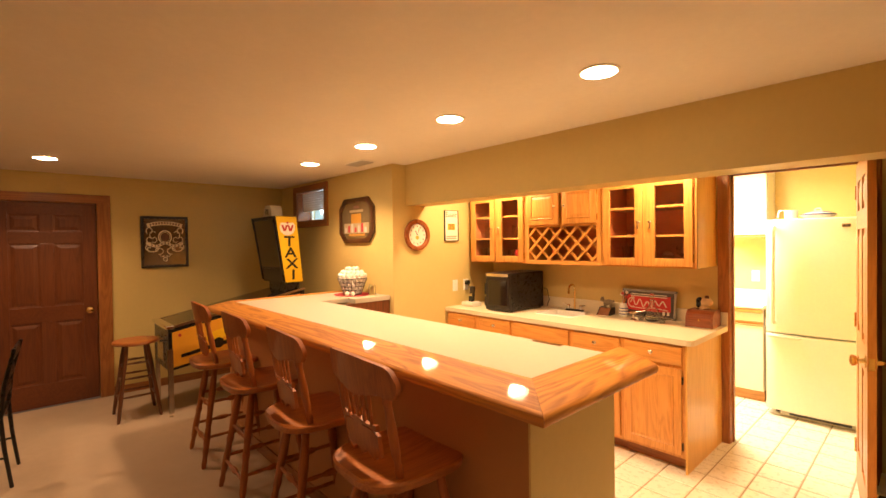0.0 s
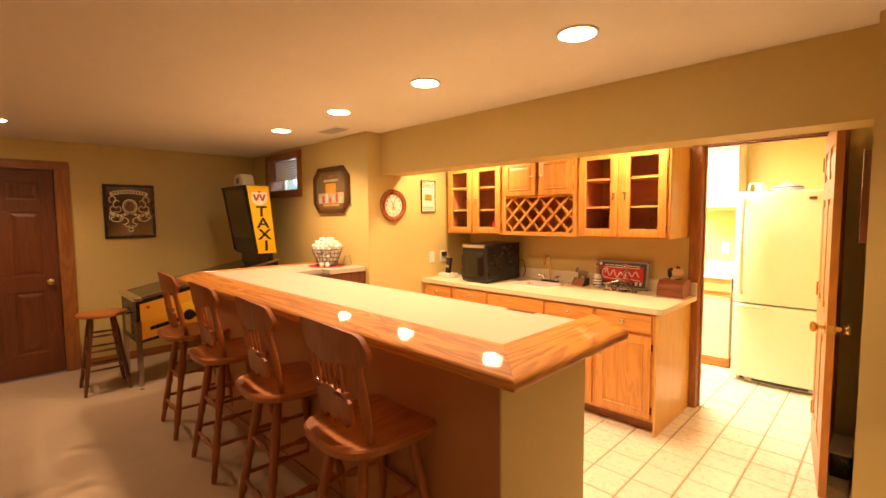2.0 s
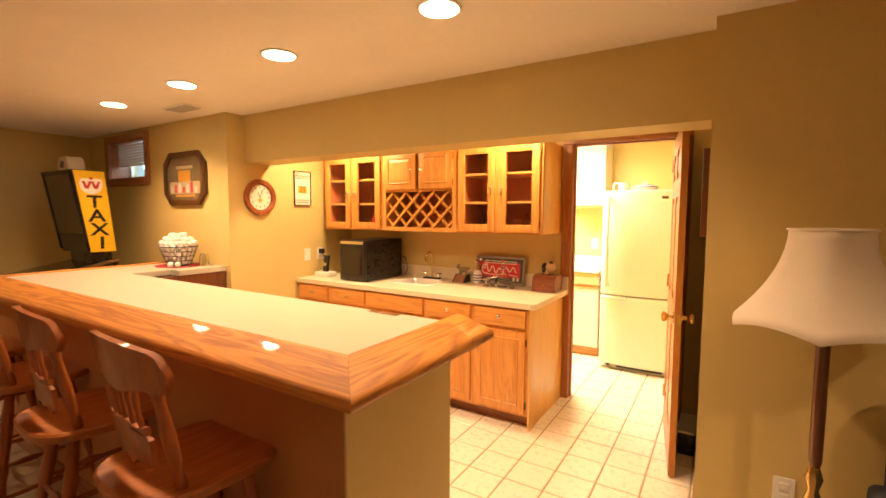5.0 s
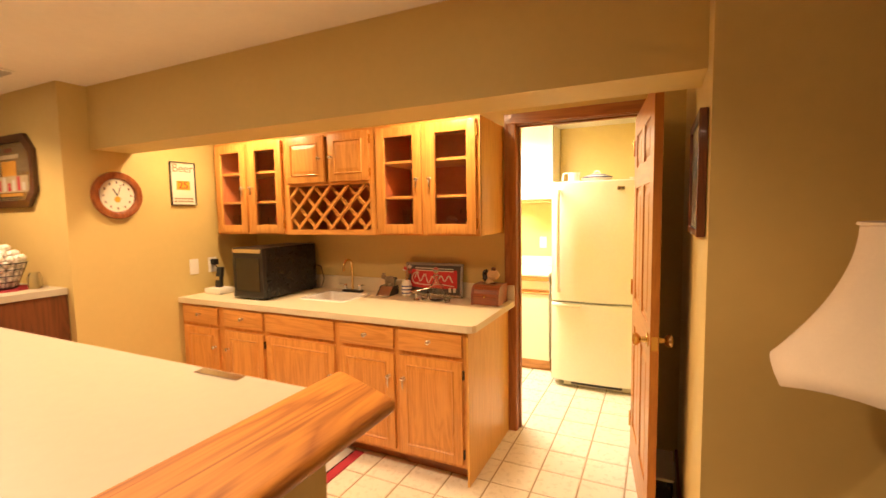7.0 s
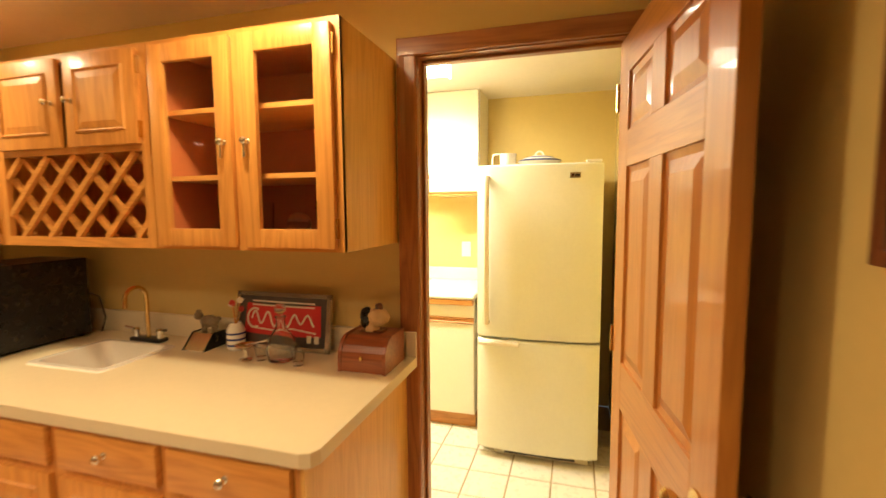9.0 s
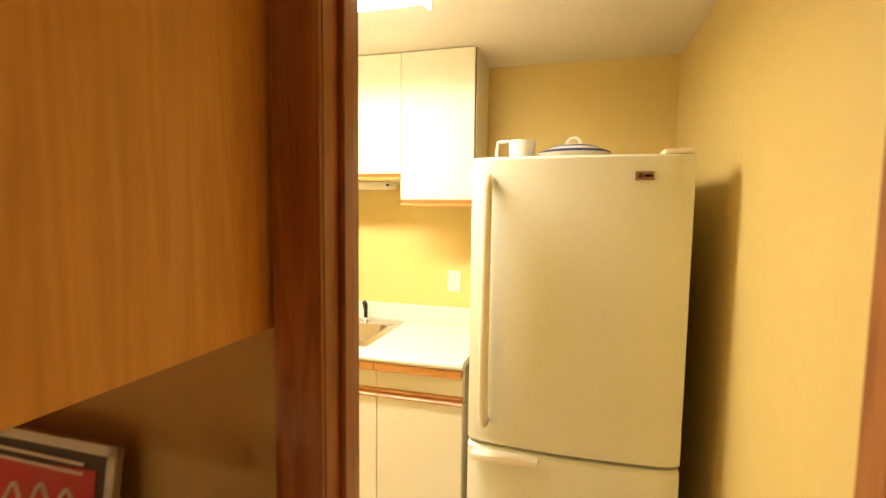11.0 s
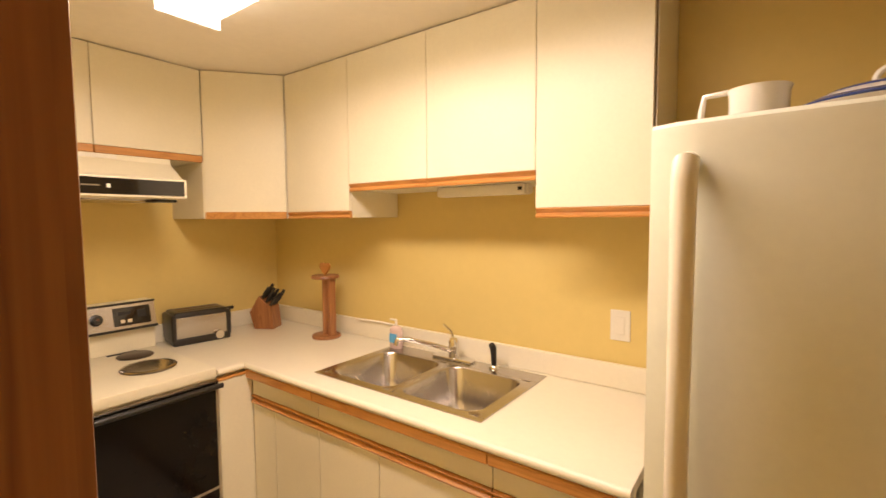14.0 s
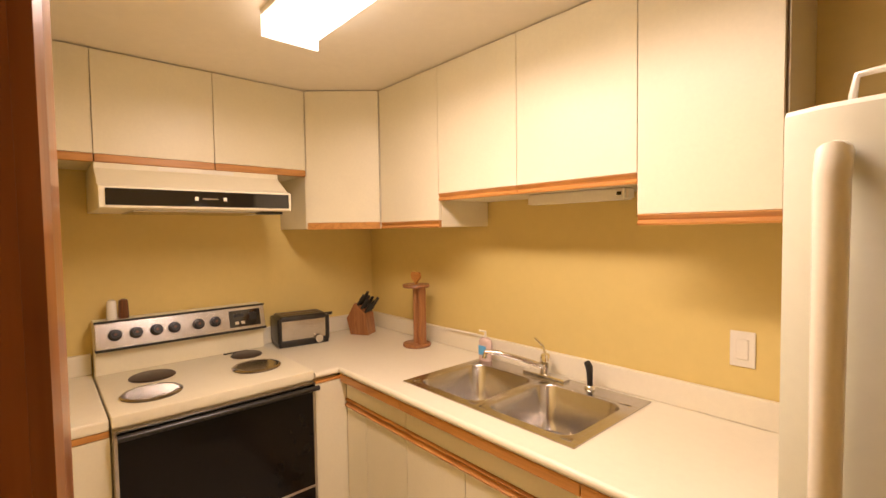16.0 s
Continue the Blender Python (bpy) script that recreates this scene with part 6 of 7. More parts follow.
for k in (0, 0.25, 0.5, 0.75, 1):
    r, z = 0.085 + 0.055 * k, z0 + 0.004 + 0.15 * k
    part("hoop", tube_path(bmesh.new(), [(BX + r * math.cos(2 * math.pi * i / 28), BY + r * math.sin(2 * math.pi * i / 28), z) for i in range(29)], 0.0025 if k < 1 else 0.004, 6, False), M_matblack, bk, "wire hoop", True)
for i in range(20):
    a = 2 * math.pi * i / 20
    part("upright", tube_path(bmesh.new(), [(BX + (0.085 + 0.055 * k) * math.cos(a), BY + (0.085 + 0.055 * k) * math.sin(a), z0 + 0.004 + 0.15 * k) for k in (0, 1)], 0.002, 5), M_matblack, bk)
part("bottom", lathe(bmesh.new(), BX, BY, [(0.085, z0), (0.085, z0 + 0.003)], 24), M_matblack, bk)
# golf balls
bm = bmesh.new()
bmesh.ops.create_icosphere(bm, subdivisions=3, radius=0.0213)
for f in bm.faces:
    f.smooth = True
ballmesh = bpy.data.meshes.new("golf_ball")
bm.to_mesh(ballmesh)
bm.free()
M_ball = plain("golf_ball_white", (0.85, 0.82, 0.76), 0.3, vary=0.02, scale=60, bump=0.5, bump_scale=330)
ballmesh.materials.append(M_ball)
random.seed(5)
spots = []
for layer in range(8):
    z = z0 + 0.026 + layer * 0.031
    k = min(1, (z - z0) / 0.15)
    rmax = (0.085 + 0.055 * k - 0.024) if layer < 5 else {5: 0.118, 6: 0.09, 7: 0.05}[layer]
    for ring, cnt in ((rmax, int(2 * math.pi * rmax / 0.044)), (rmax - 0.043, int(2 * math.pi * max(0.001, rmax - 0.043) / 0.046)), (rmax - 0.086, 2)):
        if ring > 0.01 and (layer >= 5 or ring == rmax):
            spots += [(BX + ring * math.cos(2 * math.pi * (i + 0.5 * layer) / cnt), BY + ring * math.sin(2 * math.pi * (i + 0.5 * layer) / cnt), z + random.uniform(-0.003, 0.003)) for i in range(cnt)]
spots += [(BX + 0.15, BY - 0.09, BZ + 0.025), (BX + 0.11, BY - 0.125, BZ + 0.025)]
for s in spots:
    b = new("golf_ball", ballmesh)
    b.location = s
    b.rotation_euler = (random.uniform(0, 6), random.uniform(0, 6), 0)
    tagged(b, "white dimpled golf ball heaped in a wire basket", "golf ball", "golf balls in the basket")
jr = thing("glass_jar", BX + 0.17, BY + 0.11, BZ, "small clear glass jar beside a wire basket", "jar")
part("body", lathe(bmesh.new(), BX + 0.17, BY + 0.11, [(0.03, BZ + 0.0006), (0.035, BZ + 0.01), (0.035, BZ + 0.07), (0.025, BZ + 0.09), (0.025, BZ + 0.10), (0.021, BZ + 0.10), (0.021, BZ + 0.09), (0.031, BZ + 0.07), (0.03, BZ + 0.012)], 20), M_glass, jr, "", True)

# ---- on the alcove worktop ----
wc = thing("wine_cooler", -1.74, -0.39, CT, "black countertop wine cooler with tinted glass door", "wine cooler")
wx0, wx1, wy0, wy1, wz0, wz1 = -1.895, -1.605, -0.60, -0.10, CT + 0.012, CT + 0.365
part("body", B(wx0, wx1, wy0, wy1, wz0, wz1, 0.006), M_matblack, wc, "black cabinet")
dr = part("door", B(wx0, wx1, wy0 - 0.035, wy0 - 0.002, wz0, wz1, 0.005), M_black, wc, "black door")
part("glass", B(wx0 + 0.035, wx1 - 0.03, wy0 - 0.038, wy0 - 0.035, wz0 + 0.05, wz1 - 0.07), M_blackglass, dr, "tinted glass pane")
part("top_trim", B(wx0 + 0.012, wx1 - 0.012, wy0 - 0.038, wy0 - 0.035, wz1 - 0.035, wz1 - 0.008), M_nickel, dr, "silver control strip")
for x in (wx0 + 0.03, wx1 - 0.03):
    for y in (wy0 + 0.03, wy1 - 0.03):
        part("foot", lathe(bmesh.new(), x, y, [(0.012, CT + 0.0005), (0.012, CT + 0.013)], 12), M_black, wc)
part("cord", tube_path(bmesh.new(), [(wx1 - 0.03, wy1, CT + 0.2), (wx1 + 0.03, wy1 + 0.02, CT + 0.18), (wx1 + 0.05, wy1 + 0.03, CT + 0.08), (wx1 + 0.02, wy1 + 0.03, CT + 0.01)], 0.004, 8), M_black, wc, "black power cord", True)
cm = thing("coffee_grinder", -2.03, -0.36, CT, "black coffee maker with a red label", "coffee maker")
part("body", B(-2.10, -1.96, -0.43, -0.30, CT + 0.0005, CT + 0.24, 0.012), M_black, cm, "", True)
part("label", B(-2.07, -1.99, -0.4325, -0.43, CT + 0.16, CT + 0.2), M_red, cm)
part("band", B(-2.09, -1.97, -0.4335, -0.43, CT + 0.10, CT + 0.12), M_nickel, cm)
ph = thing("cordless_phone", -2.20, -0.52, CT, "silver and black phone standing on a white base", "phone")
part("base", B(-2.29, -2.12, -0.58, -0.45, CT + 0.0005, CT + 0.045, 0.012), M_white, ph, "", True)
part("handset", prism(bmesh.new(), [(-0.53, CT + 0.045), (-0.495, CT + 0.045), (-0.475, CT + 0.2), (-0.505, CT + 0.2)], -2.235, -2.18, "x", 0.006), M_black, ph, "black handset", True)
part("screen", B(-2.228, -2.188, -0.5235, -0.52, CT + 0.10, CT + 0.13), M_nickel, ph)
part("cord", tube_path(bmesh.new(), [(-2.30, -0.47, CT + 0.22), (-2.27, -0.46, CT + 0.17), (-2.25, -0.455, CT + 0.08), (-2.24, -0.45, CT + 0.02)], 0.004, 8), M_black, ph, "", True)
part("plug", B(XC + 0.0095, XC + 0.05, -0.475, -0.43, CT + 0.21, CT + 0.255, 0.006), M_black, ph, "black plug")

# small things along the backsplash
st_ = thing("patterned_vase", -0.77, -0.12, CT, "striped blue and white vase with dried flowers", "vase")
z = CT + 0.0006
part("body", lathe(bmesh.new(), -0.77, -0.12, [(0.026, z), (0.036, z + 0.01), (0.038, z + 0.08), (0.03, z + 0.10), (0.022, z + 0.115), (0.02, z + 0.115), (0.027, z + 0.1)], 20), M_china, st_, "", True)
for k in range(3):
    part("stripe", lathe(bmesh.new(), -0.77, -0.12, [(0.0385, z + 0.022 + k * 0.024), (0.039, z + 0.026 + k * 0.024), (0.0385, z + 0.03 + k * 0.024)], 20), M_blue, st_)
for k, (dx, dy, h) in enumerate(((-0.02, 0.01, 0.19), (0.0, -0.01, 0.2), (0.03, 0.0, 0.21), (0.015, 0.02, 0.17))):
    part("stem", tube_path(bmesh.new(), [(-0.77, -0.12, z + 0.1), (-0.77 + dx * 0.6, -0.12 + dy, z + h * 0.85), (-0.77 + dx, -0.12 + dy, z + h)], 0.0025, 6), M_koak, st_)
    b = bmesh.new()
    bmesh.ops.create_icosphere(b, subdivisions=2, radius=0.012, matrix=Matrix.Translation((-0.77 + dx, -0.12 + dy, z + h)))
    for v in b.verts:
        v.co += Vector((random.uniform(-1, 1), random.uniform(-1, 1), random.uniform(-1, 1))) * 0.004
    part("flower", b, M_red if k % 2 else M_paper, st_)
ou = thing("ornament_dish", -0.64, -0.22, CT, "small metal dish on a foot", "dish")
part("dish", lathe(bmesh.new(), -0.64, -0.22, [(0.025, z), (0.024, z + 0.006), (0.007, z + 0.012), (0.007, z + 0.04), (0.035, z + 0.055), (0.04, z + 0.062), (0.034, z + 0.058), (0.005, z + 0.046)], 20), M_nickel, ou, "", True)
part("spoon", tube_path(bmesh.new(), [(-0.64, -0.22, z + 0.06), (-0.58, -0.215, z + 0.075), (-0.54, -0.21, z + 0.085)], [0.003, 0.003, 0.006], 8), M_nickel, ou)

# red soda sign leaning on the wall, lettered as a plain swash
sg = thing("tin_sign", -0.58, -0.07, CT, "framed red tin sign with white swash leaning on the wall", "sign")
m_s = Matrix.Translation((-0.585, -0.075, CT + 0.002)) @ Euler((radians(-9), 0, 0)).to_matrix().to_4x4()
def sign_box(name, x0, x1, y0, y1, z0, z1, mat, label=""):
    b = B(x0, x1, y0, y1, z0, z1)
    b.transform(m_s)
    return part(name, b, mat, sg, label)
sw, sh = 0.225, 0.235
sign_box("panel", -sw + 0.015, sw - 0.015, -0.004, 0.0, 0.015, sh - 0.015, plain("sign_black", (0.07, 0.05, 0.04), 0.5, vary=0.3), "dark printed panel")
for a, b, c, d in ((-sw, -sw + 0.018, 0, sh), (sw - 0.018, sw, 0, sh), (-sw, sw, 0, 0.018), (-sw, sw, sh - 0.018, sh)):
    sign_box("frame", a, b, -0.012, 0.002, c, d, M_steel, "silver frame")
def sign_ribbon(pts, w, mat, name, off):
    b = bmesh.new()
    rows = []
    for i, (x, zz) in enumerate(pts):
        xa, za = pts[max(i - 1, 0)]
        xb, zb = pts[min(i + 1, len(pts) - 1)]
        d = Vector((xb - xa, zb - za)).normalized()
        rows.append([b.verts.new((x - d.y * k, -off - h, zz + d.x * k)) for k, h in ((-w / 2, 0), (w / 2, 0), (w / 2, 0.001), (-w / 2, 0.001))])
    for p, q in zip(rows, rows[1:]):
        for i in range(4):
            b.faces.new((p[i], p[(i + 1) % 4], q[(i + 1) % 4], q[i]))
    b.faces.new(rows[0])
    b.faces.new(rows[-1])
    b.transform(m_s)
    return part(name, b, mat, sg)
M_brightred = plain("sign_red", (0.62, 0.03, 0.035), 0.35, vary=0.08)
sign_ribbon([(-0.18, 0.125), (-0.09, 0.12), (0.0, 0.118), (0.09, 0.12), (0.18, 0.125)], 0.125, M_brightred, "red_field", 0.0045)
for z_ in (0.196, 0.18):
    sign_ribbon([(-0.15, z_), (0.15, z_ - 0.002)], 0.006, M_paper, "white_line", 0.006)
sign_ribbon([(-0.15 + 0.30 * i / 48, 0.122 + (0.030 - 0.012 * (i / 48)) * math.sin(i * 0.62) + 0.008 * math.sin(i * 0.2)) for i in range(49)], 0.008, M_paper, "white_swash", 0.006)
sign_ribbon([(-0.135 + 0.035 * math.cos(radians(a)), 0.125 + 0.04 * math.sin(radians(a))) for a in range(60, 320, 20)], 0.009, M_paper, "white_swash", 0.0065)
sign_ribbon([(-0.15, 0.085), (-0.05, 0.078), (0.05, 0.088), (0.16, 0.075)], 0.006, M_paper, "white_swash", 0.006)
for i in range(2):
    sign_ribbon([(0.12 + i * 0.035, 0.05), (0.14 + i * 0.035, 0.05)], 0.03, M_paper, "price_bar", 0.006)

# glass decanter before the sign
dc = thing("glass_decanter", -0.50, -0.19, CT, "clear cut-glass decanter with round stopper", "decanter")
part("body", lathe(bmesh.new(), -0.50, -0.19, [(0.03, z), (0.05, z + 0.008), (0.058, z + 0.05), (0.05, z + 0.09), (0.02, z + 0.13), (0.016, z + 0.16), (0.022, z + 0.175), (0.015, z + 0.176), (0.012, z + 0.15), (0.016, z + 0.128), (0.044, z + 0.088), (0.05, z + 0.05), (0.044, z + 0.014)], 24), M_glass, dc, "", True)
b = bmesh.new()
bmesh.ops.create_uvsphere(b, u_segments=16, v_segments=10, radius=0.022, matrix=Matrix.Translation((-0.50, -0.19, z + 0.205)))
tube_path(b, [(-0.50, -0.19, z + 0.165), (-0.50, -0.19, z + 0.19)], 0.010, 12)
part("stopper", b, M_glass, dc, "glass stopper", True)
for x, y in ((-0.41, -0.215), (-0.585, -0.20)):
    t = thing("shot_glass", x, y, CT, "small clear shot glass", "glass", "glasses on the worktop")
    part("body", lathe(bmesh.new(), x, y, [(0.018, z), (0.02, z + 0.01), (0.025, z + 0.06), (0.0225, z + 0.06), (0.018, z + 0.014)], 18), M_glass, t, "", True)

# roll-top wooden box with a rooster figurine
rb = thing("roll_top_box", -0.14, -0.14, CT, "reddish wooden roll-top box", "box")
M_redwood = wood("redwood_box", (0.32, 0.09, 0.035), (0.20, 0.05, 0.02), "x", 0.3, 0.4)
side = [(-0.235, CT + 0.0006), (-0.235, CT + 0.05)] + [(-0.165 - 0.07 * math.cos(radians(a)), CT + 0.05 + 0.075 * math.sin(radians(a))) for a in (20, 40, 60, 80, 90)] + [(-0.05, CT + 0.125), (-0.05, CT + 0.0006)]
for a, b_ in ((-0.235, -0.222), (-0.063, -0.05)):
    part("side", prism(bmesh.new(), side, a, b_, "x", 0.001), M_redwood, rb, "wooden side")
part("roll_front", prism(bmesh.new(), [(y + 0.004 if y < -0.1 else y, zz - 0.003 if zz > CT + 0.01 else zz + 0.002) for y, zz in side], -0.222, -0.063, "x"), M_redwood, rb, "slatted roll front")
part("knob", lathe(bmesh.new(), -0.142, -0.238, [(0.006, CT + 0.05), (0.008, CT + 0.058), (0.003, CT + 0.064)], 12), M_brass, rb)
rf = thing("bird_figurine", -0.14, -0.12, CT + 0.125, "dark and cream bird figurine standing on a wooden box", "figurine")
def blob(cx, cy, cz, rx, ry, rz, jitter=0.0):
    b = bmesh.new()
    bmesh.ops.create_icosphere(b, subdivisions=3, radius=1)
    for v in b.verts:
        q = v.co.copy()
        v.co = Vector((cx + q.x * rx, cy + q.y * ry, cz + q.z * rz)) + Vector([noise.noise(q * 3 + Vector((k * 7, 0, 0))) for k in range(3)]) * jitter
    return b
zc = CT + 0.126
b = blob(-0.125, -0.12, zc + 0.055, 0.045, 0.03, 0.033, 0.008)
bmesh.ops.create_cone(b, segments=12, radius1=0.03, radius2=0.012, depth=0.045, cap_ends=True, matrix=Matrix.Translation((-0.15, -0.12, zc + 0.024)))
part("body", b, plain("figurine_cream", (0.62, 0.42, 0.2), 0.5, vary=0.2), rf, "cream body", True)
part("wing", blob(-0.17, -0.125, zc + 0.05, 0.022, 0.02, 0.04, 0.01), M_matblack, rf, "dark wing", True)
part("head", blob(-0.12, -0.12, zc + 0.092, 0.016, 0.013, 0.014, 0.003), M_dkwood, rf, "", True)
part("base", B(-0.19, -0.10, -0.145, -0.095, zc - 0.0006, zc + 0.006, 0.002), M_dkwood, rf)

# grey animal figurine on a silver wedge
gx, gy, zc = -0.93, -0.115, CT + 0.0006
wd = thing("wedge_stand", gx, gy, CT, "small silver wedge stand with dark ends", "stand")
part("wedge", prism(bmesh.new(), [(gy - 0.07, zc), (gy + 0.05, zc), (gy + 0.05, zc + 0.062), (gy - 0.015, zc + 0.062)], gx - 0.052, gx + 0.052, "x", 0.003), M_steel, wd, "silver wedge")
for a, b_ in ((gx - 0.056, gx - 0.0522), (gx + 0.0522, gx + 0.056)):
    part("end_plate", prism(bmesh.new(), [(gy - 0.074, zc), (gy + 0.052, zc), (gy + 0.052, zc + 0.065), (gy - 0.015, zc + 0.065)], a, b_, "x"), M_matblack, wd, "dark end plate")
bm = blob(gx + 0.012, gy + 0.012, zc + 0.108, 0.046, 0.02, 0.026, 0.006)
for dx, dz, rr in ((-0.042, 0.128, 0.019), (-0.047, 0.147, 0.007), (-0.034, 0.149, 0.007), (0.06, 0.12, 0.012)):
    bmesh.ops.create_icosphere(bm, subdivisions=2, radius=rr, matrix=Matrix.Translation((gx + dx, gy + 0.01, zc + dz)))
for dx in (-0.024, -0.010, 0.03, 0.044):
    tube_path(bm, [(gx + dx, gy + 0.012, zc + 0.0622), (gx + dx, gy + 0.012, zc + 0.1)], [0.006, 0.008], 8)
fig = obj("animal_figurine", bm, plain("figurine_grey", (0.20, 0.15, 0.09), 0.4, vary=0.5, scale=45), True)
tagged(fig, "small grey and tan animal figurine on a silver stand", "figurine")

# glasses in the wall cabinets
def tumbler(x, y, z, r, h, mat=None, label="clear drinking glass on a cabinet shelf"):
    t = thing("drinking_glass", x, y, z, label, "glass", "glasses in the cabinets")
    z += 0.0008
    part("body", lathe(bmesh.new(), x, y, [(r * 0.8, z), (r * 0.82, z + 0.004), (r, z + h), (r * 0.93, z + h), (r * 0.76, z + 0.008)], 16), mat or M_glass, t, "", True)
for x in (-2.22, -2.15, -2.08):
    tumbler(x, -0.3, UZ0 + 0.036, 0.03, 0.11)
for x, mt in ((-1.84, M_glass), (-1.76, M_red), (-1.68, M_glass)):
    tumbler(x, -0.3, UZ0 + 0.036, 0.032, 0.09, mt, "red printed glass on a cabinet shelf" if mt is M_red else "clear drinking glass on a cabinet shelf")
for x in (-2.2, -1.83):
    tumbler(x, -0.25, UZ0 + 0.246, 0.03, 0.13)
for x in (-0.70, -0.62, -0.54):
    tumbler(x, -0.2, UZ0 + 0.036, 0.034, 0.12)
sn = thing("glass_globe", -0.30, -0.28, UZ0 + 0.036, "round clear glass tumbled beside a stemmed glass", "glass")
b = bmesh.new()
bmesh.ops.create_uvsphere(b, u_segments=20, v_segments=12, radius=0.042, matrix=Matrix.Translation((-0.34, -0.28, UZ0 + 0.08)))
part("bowl", b, M_glass, sn, "", True)
part("stem_glass", lathe(bmesh.new(), -0.25, -0.26, [(0.03, UZ0 + 0.0368), (0.028, UZ0 + 0.042), (0.005, UZ0 + 0.05), (0.005, UZ0 + 0.08), (0.03, UZ0 + 0.10), (0.035, UZ0 + 0.135), (0.03, UZ0 + 0.16), (0.028, UZ0 + 0.16), (0.03, UZ0 + 0.13)], 18), M_glass, sn, "", True)

# rug before the bar cabinets
rug = thing("rug", -1.26, -1.0, 0.0, "grey rug with red and black border on tile", "rug")
part("field", B(-1.66, -0.86, -1.35, -0.67, 0.0012, 0.008, 0.002), M_greycloth, rug, "grey field")
for a, b_, c, d in ((-1.73, -1.67, -1.42, -0.66), (-0.85, -0.79, -1.42, -0.66), (-1.66, -0.86, -1.42, -1.36)):
    part("border", B(a, b_, c, d, 0.0012, 0.008, 0.002), M_redcloth, rug, "red border")
for a, b_, c, d in ((-1.669, -1.661, -1.355, -0.66), (-0.859, -0.851, -1.355, -0.66)):
    part("line", B(a, b_, c, d, 0.0012, 0.0086), M_matblack, rug, "black line")
part("motif", prism(bmesh.new(), [(-1.26 + 0.2 * math.cos(2 * math.pi * i / 32), -0.98 + 0.26 * math.sin(2 * math.pi * i / 32)) for i in range(32)], 0.0082, 0.0096, "z"), M_redcloth, rug, "red round motif")
part("motif", prism(bmesh.new(), [(-1.26 + 0.15 * math.cos(2 * math.pi * i / 32), -0.98 + 0.21 * math.sin(2 * math.pi * i / 32)) for i in range(32)], 0.0097, 0.0106, "z"), M_paper, rug, "white round motif")

# bin behind the door
bn = thing("waste_bin", 0.87, -0.35, 0, "dark waste bin with pale rim behind an open door", "bin")
part("body", prism(bmesh.new(), [(0.835, -0.48), (0.925, -0.48), (0.925, -0.2), (0.835, -0.2)], 0, 0.14, "z", 0.008), M_matblack, bn)
part("rim", B(0.83, 0.93, -0.49, -0.19, 0.14, 0.155, 0.004), M_white, bn, "pale rim")

# ---- floor lamp ----
lx, ly = 1.315, -1.69
la = thing("floor_lamp", lx, ly, 0, "brass floor lamp with flared cream panelled shade, off", "lamp")
part("base", lathe(bmesh.new(), lx, ly, [(0.14, 0), (0.145, 0.01), (0.13, 0.025), (0.06, 0.04), (0.03, 0.06)], 32), M_brass, la, "", True)
part("pole", lathe(bmesh.new(), lx, ly, [(0.016, 0.05), (0.03, 0.1), (0.016, 0.15), (0.014, 0.4), (0.03, 0.46), (0.016, 0.50), (0.028, 0.54), (0.015, 0.58), (0.026, 0.62), (0.014, 0.66)], 20), M_brass, la, "turned brass pole", True)
part("column", lathe(bmesh.new(), lx, ly, [(0.014, 0.66), (0.019, 0.68), (0.02, 0.9), (0.02, 1.12), (0.03, 1.14), (0.018, 1.16), (0.012, 1.25)], 20), M_dkwood, la, "dark wooden column", True)
bm = bmesh.new()
rows = []
n = 36
for k in range(13):
    f = k / 12
    r = 0.115 + 0.155 * (1 - f) ** 1.9
    zz = 1.15 + 0.30 * f
    row = []
    for i in range(n):
        a = 2 * math.pi * i / n + 0.35
        panel = abs(((i * 6 / n) % 1) - 0.5)
        rr = r * (1 - 0.075 * (1 - (2 * panel) ** 2) * (1 - 0.3 * f))
        drop = -0.022 * (1 - f) ** 4 * (2 * panel) ** 2
        row.append(bm.verts.new((lx + rr * math.cos(a), ly + rr * math.sin(a), zz + drop)))
    rows.append(row)
for p, q in zip(rows, rows[1:]):
    for i in range(n):
        bm.faces.new((p[i], p[(i + 1) % n], q[(i + 1) % n], q[i]))
sh_ = part("shade", bm, M_shade, la, "flared cream fabric shade", True)
so = sh_.modifiers.new("thick", "SOLIDIFY")
so.thickness = 0.003
for k, row_z, r in ((0, 1.472, 0.117),):
    part("shade_trim", tube_path(bmesh.new(), [(lx + 0.112 * math.cos(2 * math.pi * i / 36), ly + 0.112 * math.sin(2 * math.pi * i / 36), 1.45) for i in range(37)], 0.004, 6, False), M_shade, sh_, "cream piping", True)

